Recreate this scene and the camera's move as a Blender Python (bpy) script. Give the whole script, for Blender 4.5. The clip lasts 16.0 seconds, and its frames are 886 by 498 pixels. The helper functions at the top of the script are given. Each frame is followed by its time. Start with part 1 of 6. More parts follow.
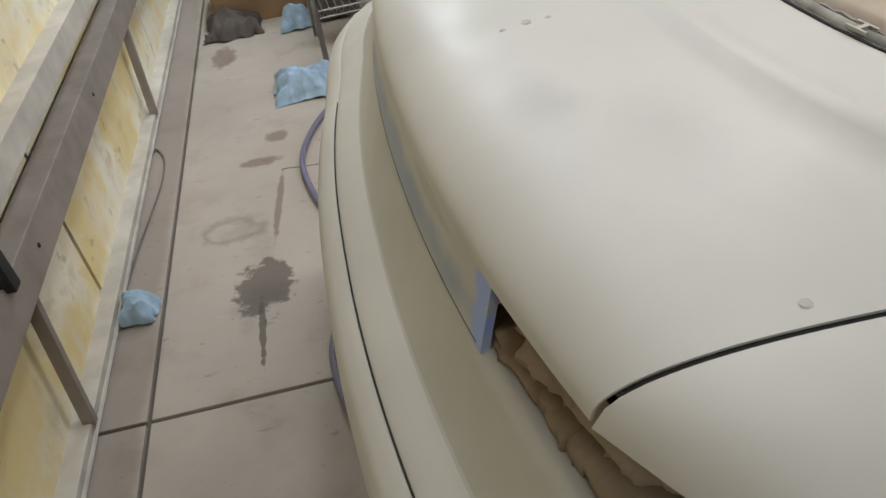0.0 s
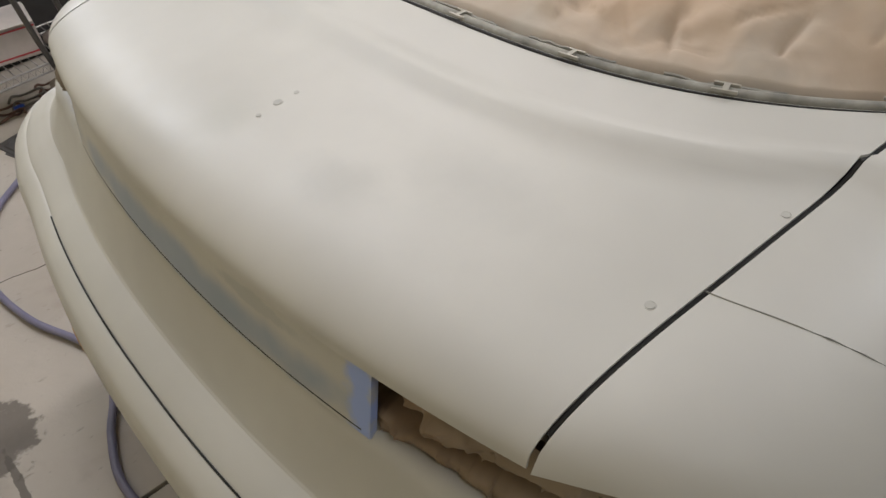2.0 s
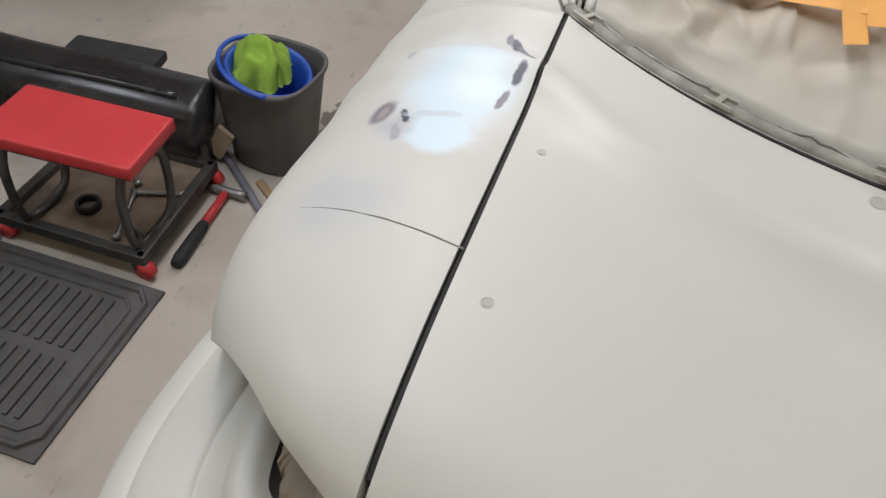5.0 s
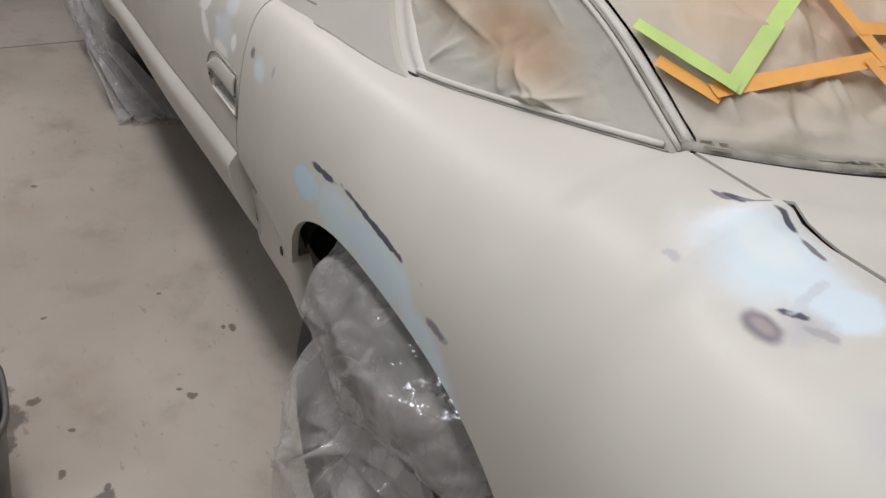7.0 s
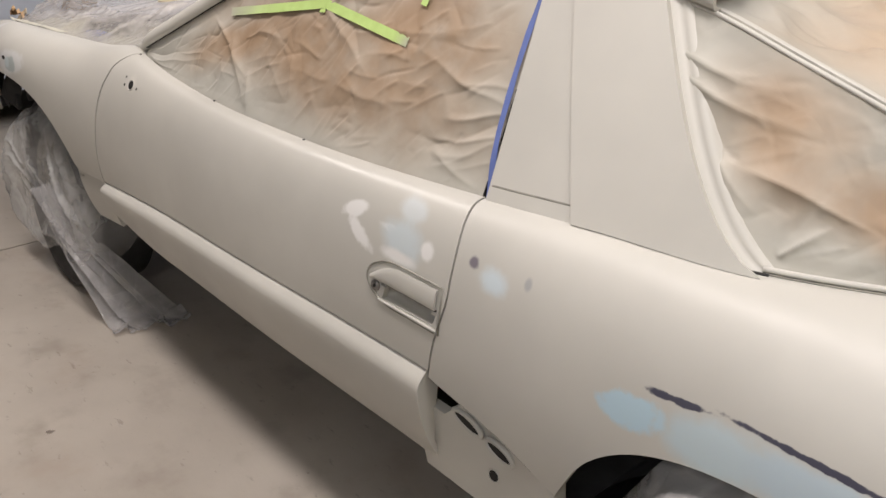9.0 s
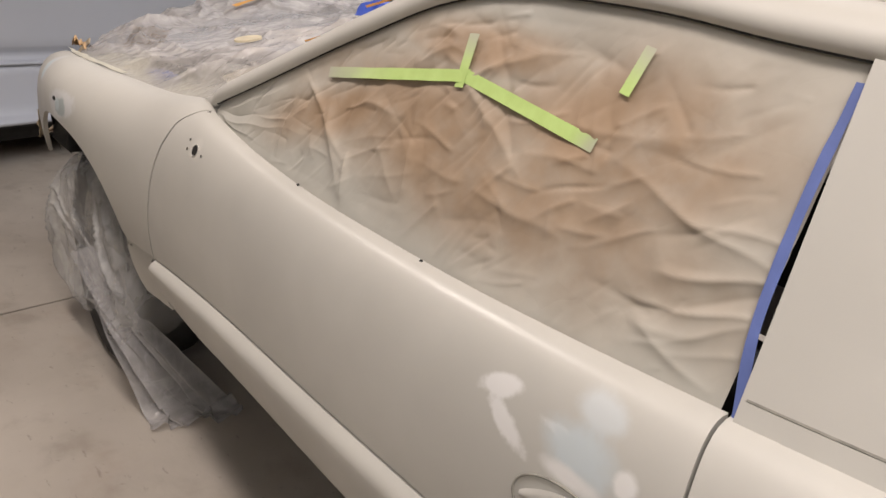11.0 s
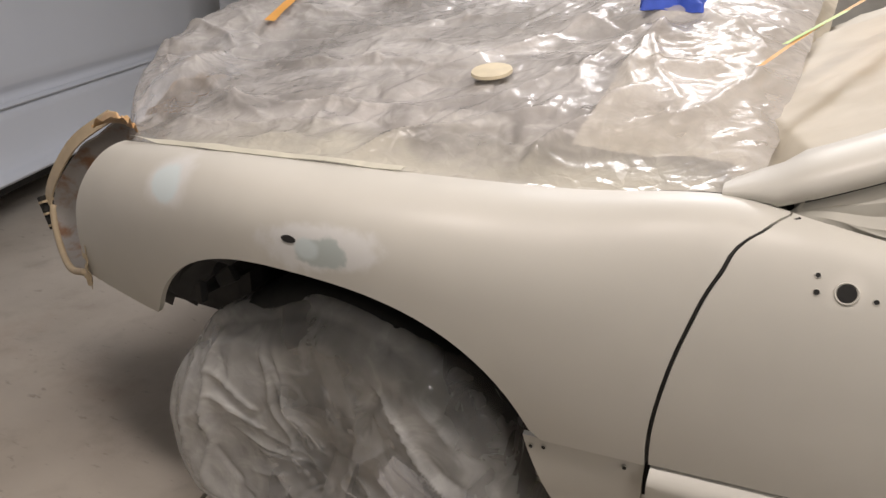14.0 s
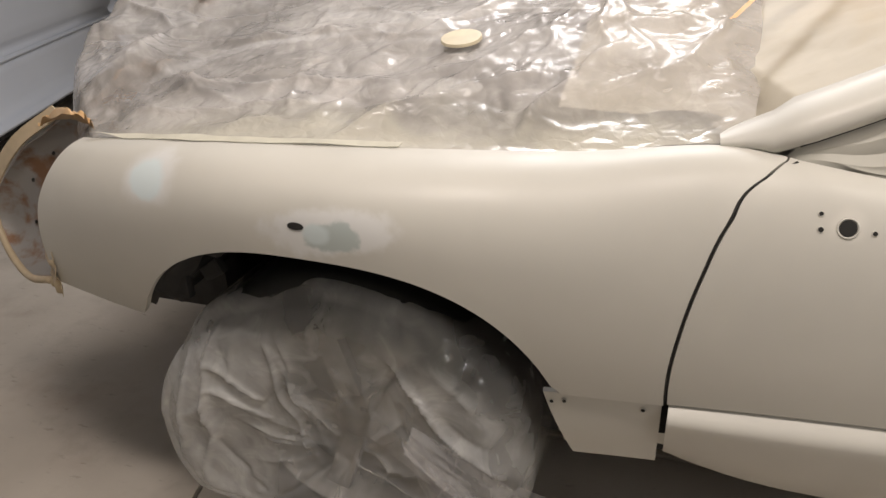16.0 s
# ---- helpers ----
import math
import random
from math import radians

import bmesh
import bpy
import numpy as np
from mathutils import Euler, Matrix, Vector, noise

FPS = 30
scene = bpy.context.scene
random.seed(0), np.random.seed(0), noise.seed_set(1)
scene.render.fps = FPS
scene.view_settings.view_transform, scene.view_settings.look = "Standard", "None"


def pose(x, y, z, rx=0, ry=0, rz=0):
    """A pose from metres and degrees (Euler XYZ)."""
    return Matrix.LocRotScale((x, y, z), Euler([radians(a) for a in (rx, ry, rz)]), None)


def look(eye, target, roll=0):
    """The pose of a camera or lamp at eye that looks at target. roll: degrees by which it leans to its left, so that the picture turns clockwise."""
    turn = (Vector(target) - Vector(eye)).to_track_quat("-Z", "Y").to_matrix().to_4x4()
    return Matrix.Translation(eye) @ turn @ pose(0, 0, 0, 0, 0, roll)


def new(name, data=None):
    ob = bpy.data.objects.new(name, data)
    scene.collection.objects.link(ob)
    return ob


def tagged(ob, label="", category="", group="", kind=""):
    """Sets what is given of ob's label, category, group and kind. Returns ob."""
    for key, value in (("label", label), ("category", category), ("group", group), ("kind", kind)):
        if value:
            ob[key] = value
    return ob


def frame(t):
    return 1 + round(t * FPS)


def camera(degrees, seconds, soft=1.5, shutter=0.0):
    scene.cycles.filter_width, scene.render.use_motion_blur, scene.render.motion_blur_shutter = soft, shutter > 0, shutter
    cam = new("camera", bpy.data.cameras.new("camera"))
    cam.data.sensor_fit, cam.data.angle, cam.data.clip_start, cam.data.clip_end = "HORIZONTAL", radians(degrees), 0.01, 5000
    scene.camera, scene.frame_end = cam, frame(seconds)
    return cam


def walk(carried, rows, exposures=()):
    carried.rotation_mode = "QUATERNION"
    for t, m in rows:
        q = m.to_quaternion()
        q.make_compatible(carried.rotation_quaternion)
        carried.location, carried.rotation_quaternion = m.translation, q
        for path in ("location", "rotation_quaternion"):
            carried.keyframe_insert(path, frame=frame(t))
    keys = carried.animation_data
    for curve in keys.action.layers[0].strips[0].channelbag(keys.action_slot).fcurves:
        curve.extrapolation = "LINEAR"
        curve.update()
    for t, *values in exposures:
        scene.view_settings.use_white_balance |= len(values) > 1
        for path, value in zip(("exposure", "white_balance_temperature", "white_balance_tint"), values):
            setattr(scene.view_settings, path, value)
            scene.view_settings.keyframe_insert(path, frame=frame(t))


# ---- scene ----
cam = camera(62.0, 16.0)
PATH = [
    (0, (-1.051, -0.893, 1.363), (-0.889, 0.568, 0.159), -8.7),
    (0.5, (-1.097, -0.826, 1.374), (-0.518, 0.507, 0.150), -7.2),
    (1, (-1.187, -0.798, 1.405), (-0.323, 0.309, 0.125), -4.5),
    (1.5, (-1.220, -0.808, 1.437), (-0.289, 0.269, 0.179), -4.8),
    (2, (-1.159, -0.804, 1.447), (-0.314, 0.335, 0.182), -6.9),
    (2.5, (-1.177, -0.726, 1.421), (-0.380, 0.485, 0.192), -6.0),
    (3, (-1.256, -0.519, 1.426), (-0.365, 0.623, 0.196), -5.7),
    (3.2, (-1.274, -0.453, 1.432), (-0.331, 0.657, 0.211), -5.3),
    (5.3, (-1.056, 0.661, 1.345), (0.325, 0.873, -0.086), 9.9),
    (5.5, (-1.02, 0.734, 1.322), (0.396, 0.824, -0.087), 10.5),
    (6, (-0.863, 0.939, 1.279), (0.588, 0.736, -0.082), 7.9),
    (6.5, (-0.796, 1.065, 1.268), (0.621, 0.443, 0.001), 9.8),
    (7, (-0.805, 1.281, 1.277), (0.564, 0.299, 0.198), 10.1),
    (7.5, (-0.743, 1.398, 1.262), (0.649, 0.313, 0.321), 8.3),
    (8, (-0.522, 1.464, 1.255), (0.904, 0.404, 0.337), 1.2),
    (8.5, (-0.402, 1.519, 1.264), (0.976, 0.339, 0.421), 4.4),
    (9, (-0.276, 1.652, 1.259), (1.018, 0.326, 0.507), 5.4),
    (9.2, (-0.231, 1.715, 1.268), (1.063, 0.354, 0.58), 4.9),
    (11.3, (0.298, 1.451, 1.269), (1.706, 0.217, 0.567), 8.0),
    (11.5, (0.395, 1.453, 1.264), (1.793, 0.214, 0.55), 8.2),
    (12, (0.724, 1.461, 1.27), (2.062, 0.16, 0.552), 7.5),
    (12.5, (1.08, 1.525, 1.237), (2.318, 0.155, 0.468), 5.3),
    (13, (1.417, 1.644, 1.245), (2.545, 0.187, 0.468), 3.0),
    (13.5, (1.575, 1.775, 1.232), (2.497, 0.164, 0.488), 2.8),
    (14, (1.7, 1.816, 1.241), (2.546, 0.17, 0.482), 0.9),
    (14.5, (1.785, 1.763, 1.262), (2.707, 0.181, 0.457), -1.9),
    (15, (1.862, 1.794, 1.279), (2.674, 0.163, 0.453), -0.9),
    (15.5, (1.91, 1.862, 1.278), (2.631, 0.214, 0.404), -1.0),
    (16, (1.842, 1.883, 1.266), (2.443, 0.18, 0.406), -1.6),
]
EXPOSURE = [(0, 0.05, 6150, 11), (1, 0.0, 6250, 13), (2, 0.0, 6250, 13), (3.2, -0.05, 6200, 11), (5.5, -0.22, 6100, 13), (6.2, -0.26, 6150, 14), (7.0, -0.32, 6250, 14), (7.6, -0.2, 6350, 14), (8.2, -0.06, 6450, 15), (9, 0.0, 6600, 16), (11.5, -0.1, 6850, 18), (13, -0.05, 6800, 17), (16, 0.0, 6950, 15)]
walk(cam, [(t, look(eye, target, roll)) for t, eye, target, roll in PATH], EXPOSURE)

# ---- world and lamps ----
world = bpy.data.worlds.new("world")
world.use_nodes = True
scene.world = world
world.node_tree.nodes["Background"].inputs[0].default_value = (0.80, 0.86, 1.0, 1)
world.node_tree.nodes["Background"].inputs[1].default_value = 0.10


def lamp(name, x, y, z, sx, sy, watts, colour, target=None):
    data = bpy.data.lights.new(name, "AREA")
    data.shape, data.size, data.size_y, data.energy, data.color = "RECTANGLE", sx, sy, watts, colour
    ob = new(name, data)
    ob.matrix_basis = look((x, y, z), target or (x, y, z - 1))
    return ob


WARM = (1.0, 0.955, 0.90)
COOL = (0.93, 0.97, 1.0)
# unseen ceiling lamps, placed from the shadows unless noted
lamp("unseen_ceiling_lamp", 2.3, 1.42, 2.52, 1.2, 0.25, 27, WARM)
lamp("unseen_ceiling_lamp", 0.3, 1.3, 2.52, 1.2, 0.25, 24, WARM)
lamp("unseen_ceiling_lamp", -0.65, 1.4, 2.52, 0.25, 1.2, 10, COOL)
# unseen lamp added to brighten the shelving side
lamp("unseen_ceiling_lamp", -0.9, 3.3, 2.52, 0.25, 1.2, 38, COOL)
lamp("unseen_ceiling_lamp", -0.65, 0.0, 2.52, 0.25, 1.2, 7, WARM)
# unseen lamp added to fill the dark right rear
lamp("unseen_ceiling_lamp", -0.9, -2.0, 2.52, 0.25, 1.2, 7, COOL)
# unseen lamp added to lift the van, roof and plastic sheet
lamp("unseen_ceiling_lamp", 2.3, -1.3, 2.52, 1.2, 0.25, 64, COOL)


# ---- materials ----
class Mat:
    """A node material with short helpers."""

    def __init__(self, name, rough=0.5, metal=0.0):
        self.m = bpy.data.materials.new(name)
        self.m.use_nodes = True
        self.t = self.m.node_tree
        self.n = self.t.nodes
        self.b = self.n["Principled BSDF"]
        self.b.inputs["Roughness"].default_value = rough
        self.b.inputs["Metallic"].default_value = metal
        self.co = self.n.new("ShaderNodeTexCoord").outputs["Object"]

    def link(self, a, b):
        self.t.links.new(a, b)

    def put(self, socket, v):
        if hasattr(v, "links"):
            self.link(v, socket)
        elif isinstance(v, (tuple, list)) and len(v) == 3 and socket.type == "RGBA":
            socket.default_value = (*v, 1)
        else:
            socket.default_value = v

    def noise(self, scale, detail=4.0, rough=0.55, vec=None, distort=0.0):
        k = self.n.new("ShaderNodeTexNoise")
        k.inputs["Scale"].default_value, k.inputs["Detail"].default_value = scale, detail
        k.inputs["Roughness"].default_value, k.inputs["Distortion"].default_value = rough, distort
        self.link(vec or self.co, k.inputs["Vector"])
        return k.outputs["Fac"]

    def facets(self, scale):
        """Flat facets that meet in sharp creases."""
        bend, add, k = self.n.new("ShaderNodeTexNoise"), self.n.new("ShaderNodeVectorMath"), self.n.new("ShaderNodeTexVoronoi")
        bend.inputs["Scale"].default_value, bend.inputs["Detail"].default_value = scale * 0.6, 2.0
        add.operation = "MULTIPLY_ADD"
        add.inputs[1].default_value = (1.1 / scale,) * 3
        self.link(self.co, bend.inputs["Vector"])
        self.link(bend.outputs["Color"], add.inputs[0])
        self.link(self.co, add.inputs[2])
        k.feature = "DISTANCE_TO_EDGE"
        k.inputs["Scale"].default_value = scale
        self.link(add.outputs[0], k.inputs["Vector"])
        return k.outputs["Distance"]

    def ramp(self, v, lo, hi, a=0.0, b=1.0):
        k = self.n.new("ShaderNodeMapRange")
        k.interpolation_type = "SMOOTHSTEP"
        self.put(k.inputs["Value"], v)
        for i, x in enumerate((lo, hi, a, b)):
            k.inputs[i + 1].default_value = x
        return k.outputs[0]

    def math(self, op, a, b=0.0):
        k = self.n.new("ShaderNodeMath")
        k.operation = op
        self.put(k.inputs[0], a)
        self.put(k.inputs[1], b)
        return k.outputs[0]

    def mix(self, f, a, b):
        k = self.n.new("ShaderNodeMix")
        k.data_type = "RGBA"
        self.put(k.inputs[0], f)
        self.put(k.inputs[6], a)
        self.put(k.inputs[7], b)
        return k.outputs[2]

    def stretch(self, sx, sy, sz, rot=(0, 0, 0), shift=(0, 0, 0)):
        k = self.n.new("ShaderNodeMapping")
        k.inputs["Scale"].default_value, k.inputs["Rotation"].default_value, k.inputs["Location"].default_value = (sx, sy, sz), rot, shift
        self.link(self.co, k.inputs["Vector"])
        return k.outputs[0]

    def spot(self, at, radii, soft=0.35, ragged=0.25, scale=18.0, turn=(0, 0, 0)):
        """1 inside an uneven oval patch of the surface, 0 outside."""
        k = self.n.new("ShaderNodeMapping")
        k.vector_type = "TEXTURE"
        k.inputs["Location"].default_value, k.inputs["Rotation"].default_value, k.inputs["Scale"].default_value = at, turn, radii
        self.link(self.co, k.inputs["Vector"])
        d = self.n.new("ShaderNodeVectorMath")
        d.operation = "LENGTH"
        self.link(k.outputs[0], d.inputs[0])
        n = self.math("MULTIPLY_ADD", self.math("SUBTRACT", self.noise(scale, 5), 0.5), ragged * 4)
        n.node.inputs[2].default_value = 0.0
        r = self.math("ADD", d.outputs["Value"], n)
        return self.ramp(r, 1 - soft, 1 + soft * 0.4, 1, 0)

    def colour(self, v):
        self.put(self.b.inputs["Base Color"], v)
        return self

    def rough(self, v):
        self.put(self.b.inputs["Roughness"], v)
        return self

    def bump(self, h, strength=0.2, dist=0.002):
        k = self.n.new("ShaderNodeBump")
        k.inputs["Strength"].default_value, k.inputs["Distance"].default_value = strength, dist
        self.link(h, k.inputs["Height"])
        self.link(k.outputs[0], self.b.inputs["Normal"])
        return self


def plain(name, colour, rough=0.5, metal=0.0, vary=0.12, scale=30.0, bump=0.1):
    m = Mat(name, rough, metal)
    dark = tuple(c * (1 - vary) for c in colour)
    pale = tuple(min(1, c * (1 + vary)) for c in colour)
    n = m.mix(0.5, m.noise(scale, 5), m.noise(scale * 0.17, 3))
    m.colour(m.mix(m.ramp(n, 0.3, 0.7), dark, pale))
    m.rough(m.ramp(m.noise(scale * 0.6), 0.3, 0.7, max(0.02, rough - 0.08), min(1, rough + 0.08)))
    if bump:
        m.bump(m.noise(scale * 4, 6), bump, 0.001)
    return m.m


PRIMER = (0.56, 0.545, 0.50)


def primer(name, spots=(), gloss=0.40):
    """Sanded beige primer, with patches of filler, bare spots and other tones given as (mask arguments, colour)."""
    m = Mat(name, 0.42)
    c = m.mix(m.ramp(m.noise(2.2, 4), 0.35, 0.7), tuple(v * 0.94 for v in PRIMER), tuple(min(1, v * 1.05) for v in PRIMER))
    c = m.mix(m.ramp(m.noise(9, 3), 0.62, 0.85, 0, 0.25), c, tuple(v * 0.85 for v in PRIMER))
    for args, colour in spots:
        c = m.mix(m.spot(*args[:2], **args[2]), c, colour)
    m.colour(c)
    m.rough(m.ramp(m.noise(7, 4), 0.3, 0.7, gloss, gloss + 0.12))
    return m.bump(m.noise(420, 3), 0.06, 0.0005).m


BLUE, WHITE, PALE = (0.47, 0.63, 0.72), (0.66, 0.66, 0.65), (0.64, 0.72, 0.74)
INK, PLUM = (0.07, 0.07, 0.10), (0.20, 0.18, 0.21)
M_PRIMER = primer("sanded_primer")


def blot(x, y, z, rx, rz, colour, soft=0.35, ragged=0.25, scale=18.0, tilt=0.0, ry=0.08):
    """A patch on the side of the body, tilted in its plane."""
    return (((x, y, z), (rx, ry, rz), dict(soft=soft, ragged=ragged, scale=scale, turn=(0, tilt, 0))), colour)


# near-white for bare filler on the door, with its glint painted in
FILLER_GLINT = (0.80, 0.79, 0.77)
ICE = (0.61, 0.71, 0.78)


def stroke(x, y, long, wide, turn, colour):
    """A short narrow mark on the upper side of the body, turned about the vertical."""
    return (((x, y, 0.94), (long, wide, 0.2), dict(soft=0.4, ragged=0.5, scale=60.0, turn=(0, 0, turn))), colour)


M_FENDER = primer("sanded_primer_fender", [
    blot(2.70, 0.92, 0.848, 0.066, 0.048, WHITE, 0.5), blot(2.705, 0.92, 0.846, 0.044, 0.034, PALE, 0.25, 0.12, 30), blot(2.345, 0.98, 0.812, 0.115, 0.040, WHITE, 0.3, 0.3, 22, 0.10, 0.1),
    blot(2.335, 0.98, 0.808, 0.048, 0.026, (0.42, 0.47, 0.46), 0.25, 0.3, 40, 0.1), blot(2.365, 0.98, 0.810, 0.024, 0.018, (0.55, 0.62, 0.63), 0.4)], 0.40)
M_DOOR = primer("sanded_primer_door", [
    blot(0.70, 0.88, 0.822, 0.036, 0.014, FILLER_GLINT, 0.4, 0.35, 30, 0.35), blot(0.672, 0.88, 0.781, 0.045, 0.014, FILLER_GLINT, 0.4, 0.4, 30, -0.5), blot(0.60, 0.88, 0.815, 0.03, 0.008, FILLER_GLINT, 0.5, 0.4, 40),
    blot(0.563, 0.87, 0.858, 0.038, 0.022, (0.63, 0.66, 0.66), 0.5, 0.3), blot(0.568, 0.88, 0.805, 0.055, 0.038, (0.58, 0.64, 0.66), 0.6, 0.3), blot(0.508, 0.88, 0.806, 0.016, 0.018, FILLER_GLINT, 0.4, 0.2, 40), blot(0.575, 0.88, 0.775, 0.045, 0.013, FILLER_GLINT, 0.6, 0.3),
    blot(1.635, 0.87, 0.866, 0.026, 0.024, (0.64, 0.62, 0.57), 0.5)], 0.29)
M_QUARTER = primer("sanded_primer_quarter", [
    blot(-0.503, 0.712, 0.955, 0.086, 0.2, (0.62, 0.63, 0.63), 0.7, 0.35, 12, 0, 0.082), blot(-0.503, 0.711, 0.955, 0.066, 0.2, ICE, 0.45, 0.30, 14, 0, 0.066), blot(-0.49, 0.70, 0.955, 0.035, 0.2, (0.68, 0.76, 0.80), 0.6, 0.4, 20, 0, 0.03), blot(-0.585, 0.703, 0.935, 0.030, 0.2, ICE, 0.35, 0.25, 22, 0, 0.036),
    blot(-0.578, 0.748, 0.93, 0.026, 0.2, (0.46, 0.46, 0.48), 0.8, 0.4, 30, 0, 0.020), blot(-0.555, 0.771, 0.925, 0.023, 0.2, PLUM, 0.45, 0.15, 40, 0, 0.012), blot(-0.555, 0.770, 0.925, 0.014, 0.2, (0.33, 0.29, 0.29), 0.6, 0.15, 40, 0, 0.006),
    # the pale blue-grey stroke paints the shaded valley between the filler blobs
    stroke(-0.563, 0.744, 0.013, 0.0045, 0.5, INK), stroke(-0.555, 0.720, 0.030, 0.006, 1.75, (0.54, 0.60, 0.65)), stroke(-0.586, 0.744, 0.016, 0.006, 0.3, (0.38, 0.37, 0.40)),
    stroke(-0.427, 0.679, 0.014, 0.006, 0.6, INK), stroke(-0.420, 0.688, 0.012, 0.004, 0.2, PLUM), stroke(-0.443, 0.663, 0.016, 0.004, 0.8, PLUM), stroke(-0.478, 0.660, 0.018, 0.005, 0.0, INK), stroke(-0.512, 0.664, 0.020, 0.004, -0.1, PLUM),
    blot(-0.460, 0.782, 0.9, 0.012, 0.2, (0.42, 0.42, 0.44), 0.6, 0.6, 50, 0, 0.005),
    blot(0.408, 0.88, 0.824, 0.011, 0.011, PLUM, 0.4, 0.2, 60), blot(0.361, 0.885, 0.809, 0.034, 0.024, (0.62, 0.70, 0.74), 0.5, 0.3), blot(0.30, 0.885, 0.83, 0.008, 0.012, (0.40, 0.40, 0.40), 0.5),
    blot(0.10, 0.90, 0.738, 0.052, 0.027, BLUE, 0.3, 0.3, 40, 0.2), blot(-0.02, 0.90, 0.748, 0.075, 0.042, (0.52, 0.62, 0.66), 0.5, 0.25, 18, 0.15), blot(-0.14, 0.90, 0.752, 0.11, 0.036, (0.50, 0.60, 0.66), 0.45, 0.25, 18), blot(-0.27, 0.90, 0.715, 0.11, 0.034, (0.54, 0.63, 0.67), 0.5, 0.3, 18, -0.5),
    blot(-0.36, 0.90, 0.64, 0.09, 0.030, (0.60, 0.66, 0.68), 0.6, 0.3, 18, -0.8), blot(0.045, 0.90, 0.782, 0.045, 0.0055, INK, 0.3, 0.5, 50, 0.12), blot(-0.11, 0.90, 0.790, 0.105, 0.0045, INK, 0.3, 0.45, 50, -0.03), blot(-0.285, 0.90, 0.757, 0.022, 0.007, PLUM, 0.4, 0.5, 50, 0.0),
    # soft, slightly darker grey at the rear corner and low by the arch
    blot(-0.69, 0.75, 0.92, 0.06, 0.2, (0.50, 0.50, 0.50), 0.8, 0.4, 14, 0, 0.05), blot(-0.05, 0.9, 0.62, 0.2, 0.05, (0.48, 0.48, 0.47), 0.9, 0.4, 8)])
M_TAIL = primer("sanded_primer_tail", [(((-0.93, 0.0, 0.830), (0.2, 0.46, 0.036), dict(soft=0.5, ragged=0.25, scale=10)), (0.33, 0.38, 0.46)), (((-0.94, -0.376, 0.85), (0.2, 0.022, 0.09), dict(soft=0.6, ragged=0.5, scale=30)), (0.34, 0.44, 0.80)), (((-0.93, -0.20, 0.875), (0.2, 0.10, 0.012), dict(soft=0.3, ragged=0.3, scale=30)), (0.48, 0.48, 0.45))])
M_HATCH = primer("sanded_primer_hatch", [(((-0.86, 0.03, 1.0), (0.05, 0.05, 0.2), dict(soft=0.8, ragged=0.4, scale=9)), (0.50, 0.49, 0.44)), (((-0.84, -0.20, 1.0), (0.05, 0.07, 0.2), dict(soft=0.8, ragged=0.4, scale=9)), (0.50, 0.49, 0.45)), (((-0.75, -0.30, 1.0), (0.07, 0.12, 0.2), dict(soft=0.9, ragged=0.5, scale=7)), (0.51, 0.50, 0.46))])
M_DARK = plain("black_inner_metal", (0.012, 0.011, 0.010), 0.7)
M_RUBBER = plain("tyre_rubber", (0.02, 0.02, 0.02), 0.75)
M_SEAL = plain("overspray_dusted_rubber", (0.27, 0.26, 0.225), 0.7, 0, 0.4, 40)
M_STEEL = plain("worn_steel", (0.28, 0.27, 0.26), 0.45, 0.8, 0.3)


# ---- mesh helpers ----
def shade(ob, smooth=True):
    if smooth:
        ob.data.polygons.foreach_set("use_smooth", [True] * len(ob.data.polygons))
    return ob


def part(name, bm, material, parent=None, label="", smooth=False):
    me = bpy.data.meshes.new(name)
    bm.to_mesh(me)
    bm.free()
    me.materials.append(material)
    ob = new(name, me)
    if parent:
        ob.parent = parent
    if label:
        ob["label"] = label
    return shade(ob, smooth)


def thing(name, label, category, group="", at=(0, 0, 0)):
    ob = new(name)
    ob.empty_display_size = 0.05
    ob.location = at
    return tagged(ob, label, category, group)


def grid(points, closed=False):
    """A bmesh from an array of points (rows, columns, 3)."""
    bm = bmesh.new()
    vs = [[bm.verts.new(p) for p in row] for row in points]
    nv = len(vs[0])
    for a, b in zip(vs, vs[1:]):
        for j in range(nv if closed else nv - 1):
            k = (j + 1) % nv
            bm.faces.new((a[j], a[k], b[k], b[j]))
    return bm


def sheet(name, points, material, parent=None, label="", thick=0.0, closed=False, flip=False, offset=-1.0):
    pts = np.asarray(points, float)
    if flip:
        pts = pts[::-1]
    ob = part(name, grid(pts, closed), material, parent, label, True)
    if thick:
        mod = ob.modifiers.new("thickness", "SOLIDIFY")
        mod.thickness, mod.offset = thick, offset
        ob.modifiers.new("crisp edges", "EDGE_SPLIT").split_angle = radians(65)
    return ob


def box_bm(sx, sy, sz, at=(0, 0, 0), bevel=0.0, turn=None, bm=None):
    bm = bm or bmesh.new()
    m = Matrix.Translation(at) @ (turn or Matrix()) @ Matrix.Diagonal((sx, sy, sz, 1))
    made = bmesh.ops.create_cube(bm, size=1, matrix=m)["verts"]
    if bevel:
        edges = list({e for v in made for e in v.link_edges})
        bmesh.ops.bevel(bm, geom=edges, offset=bevel, segments=2, affect="EDGES", profile=0.7)
    return bm


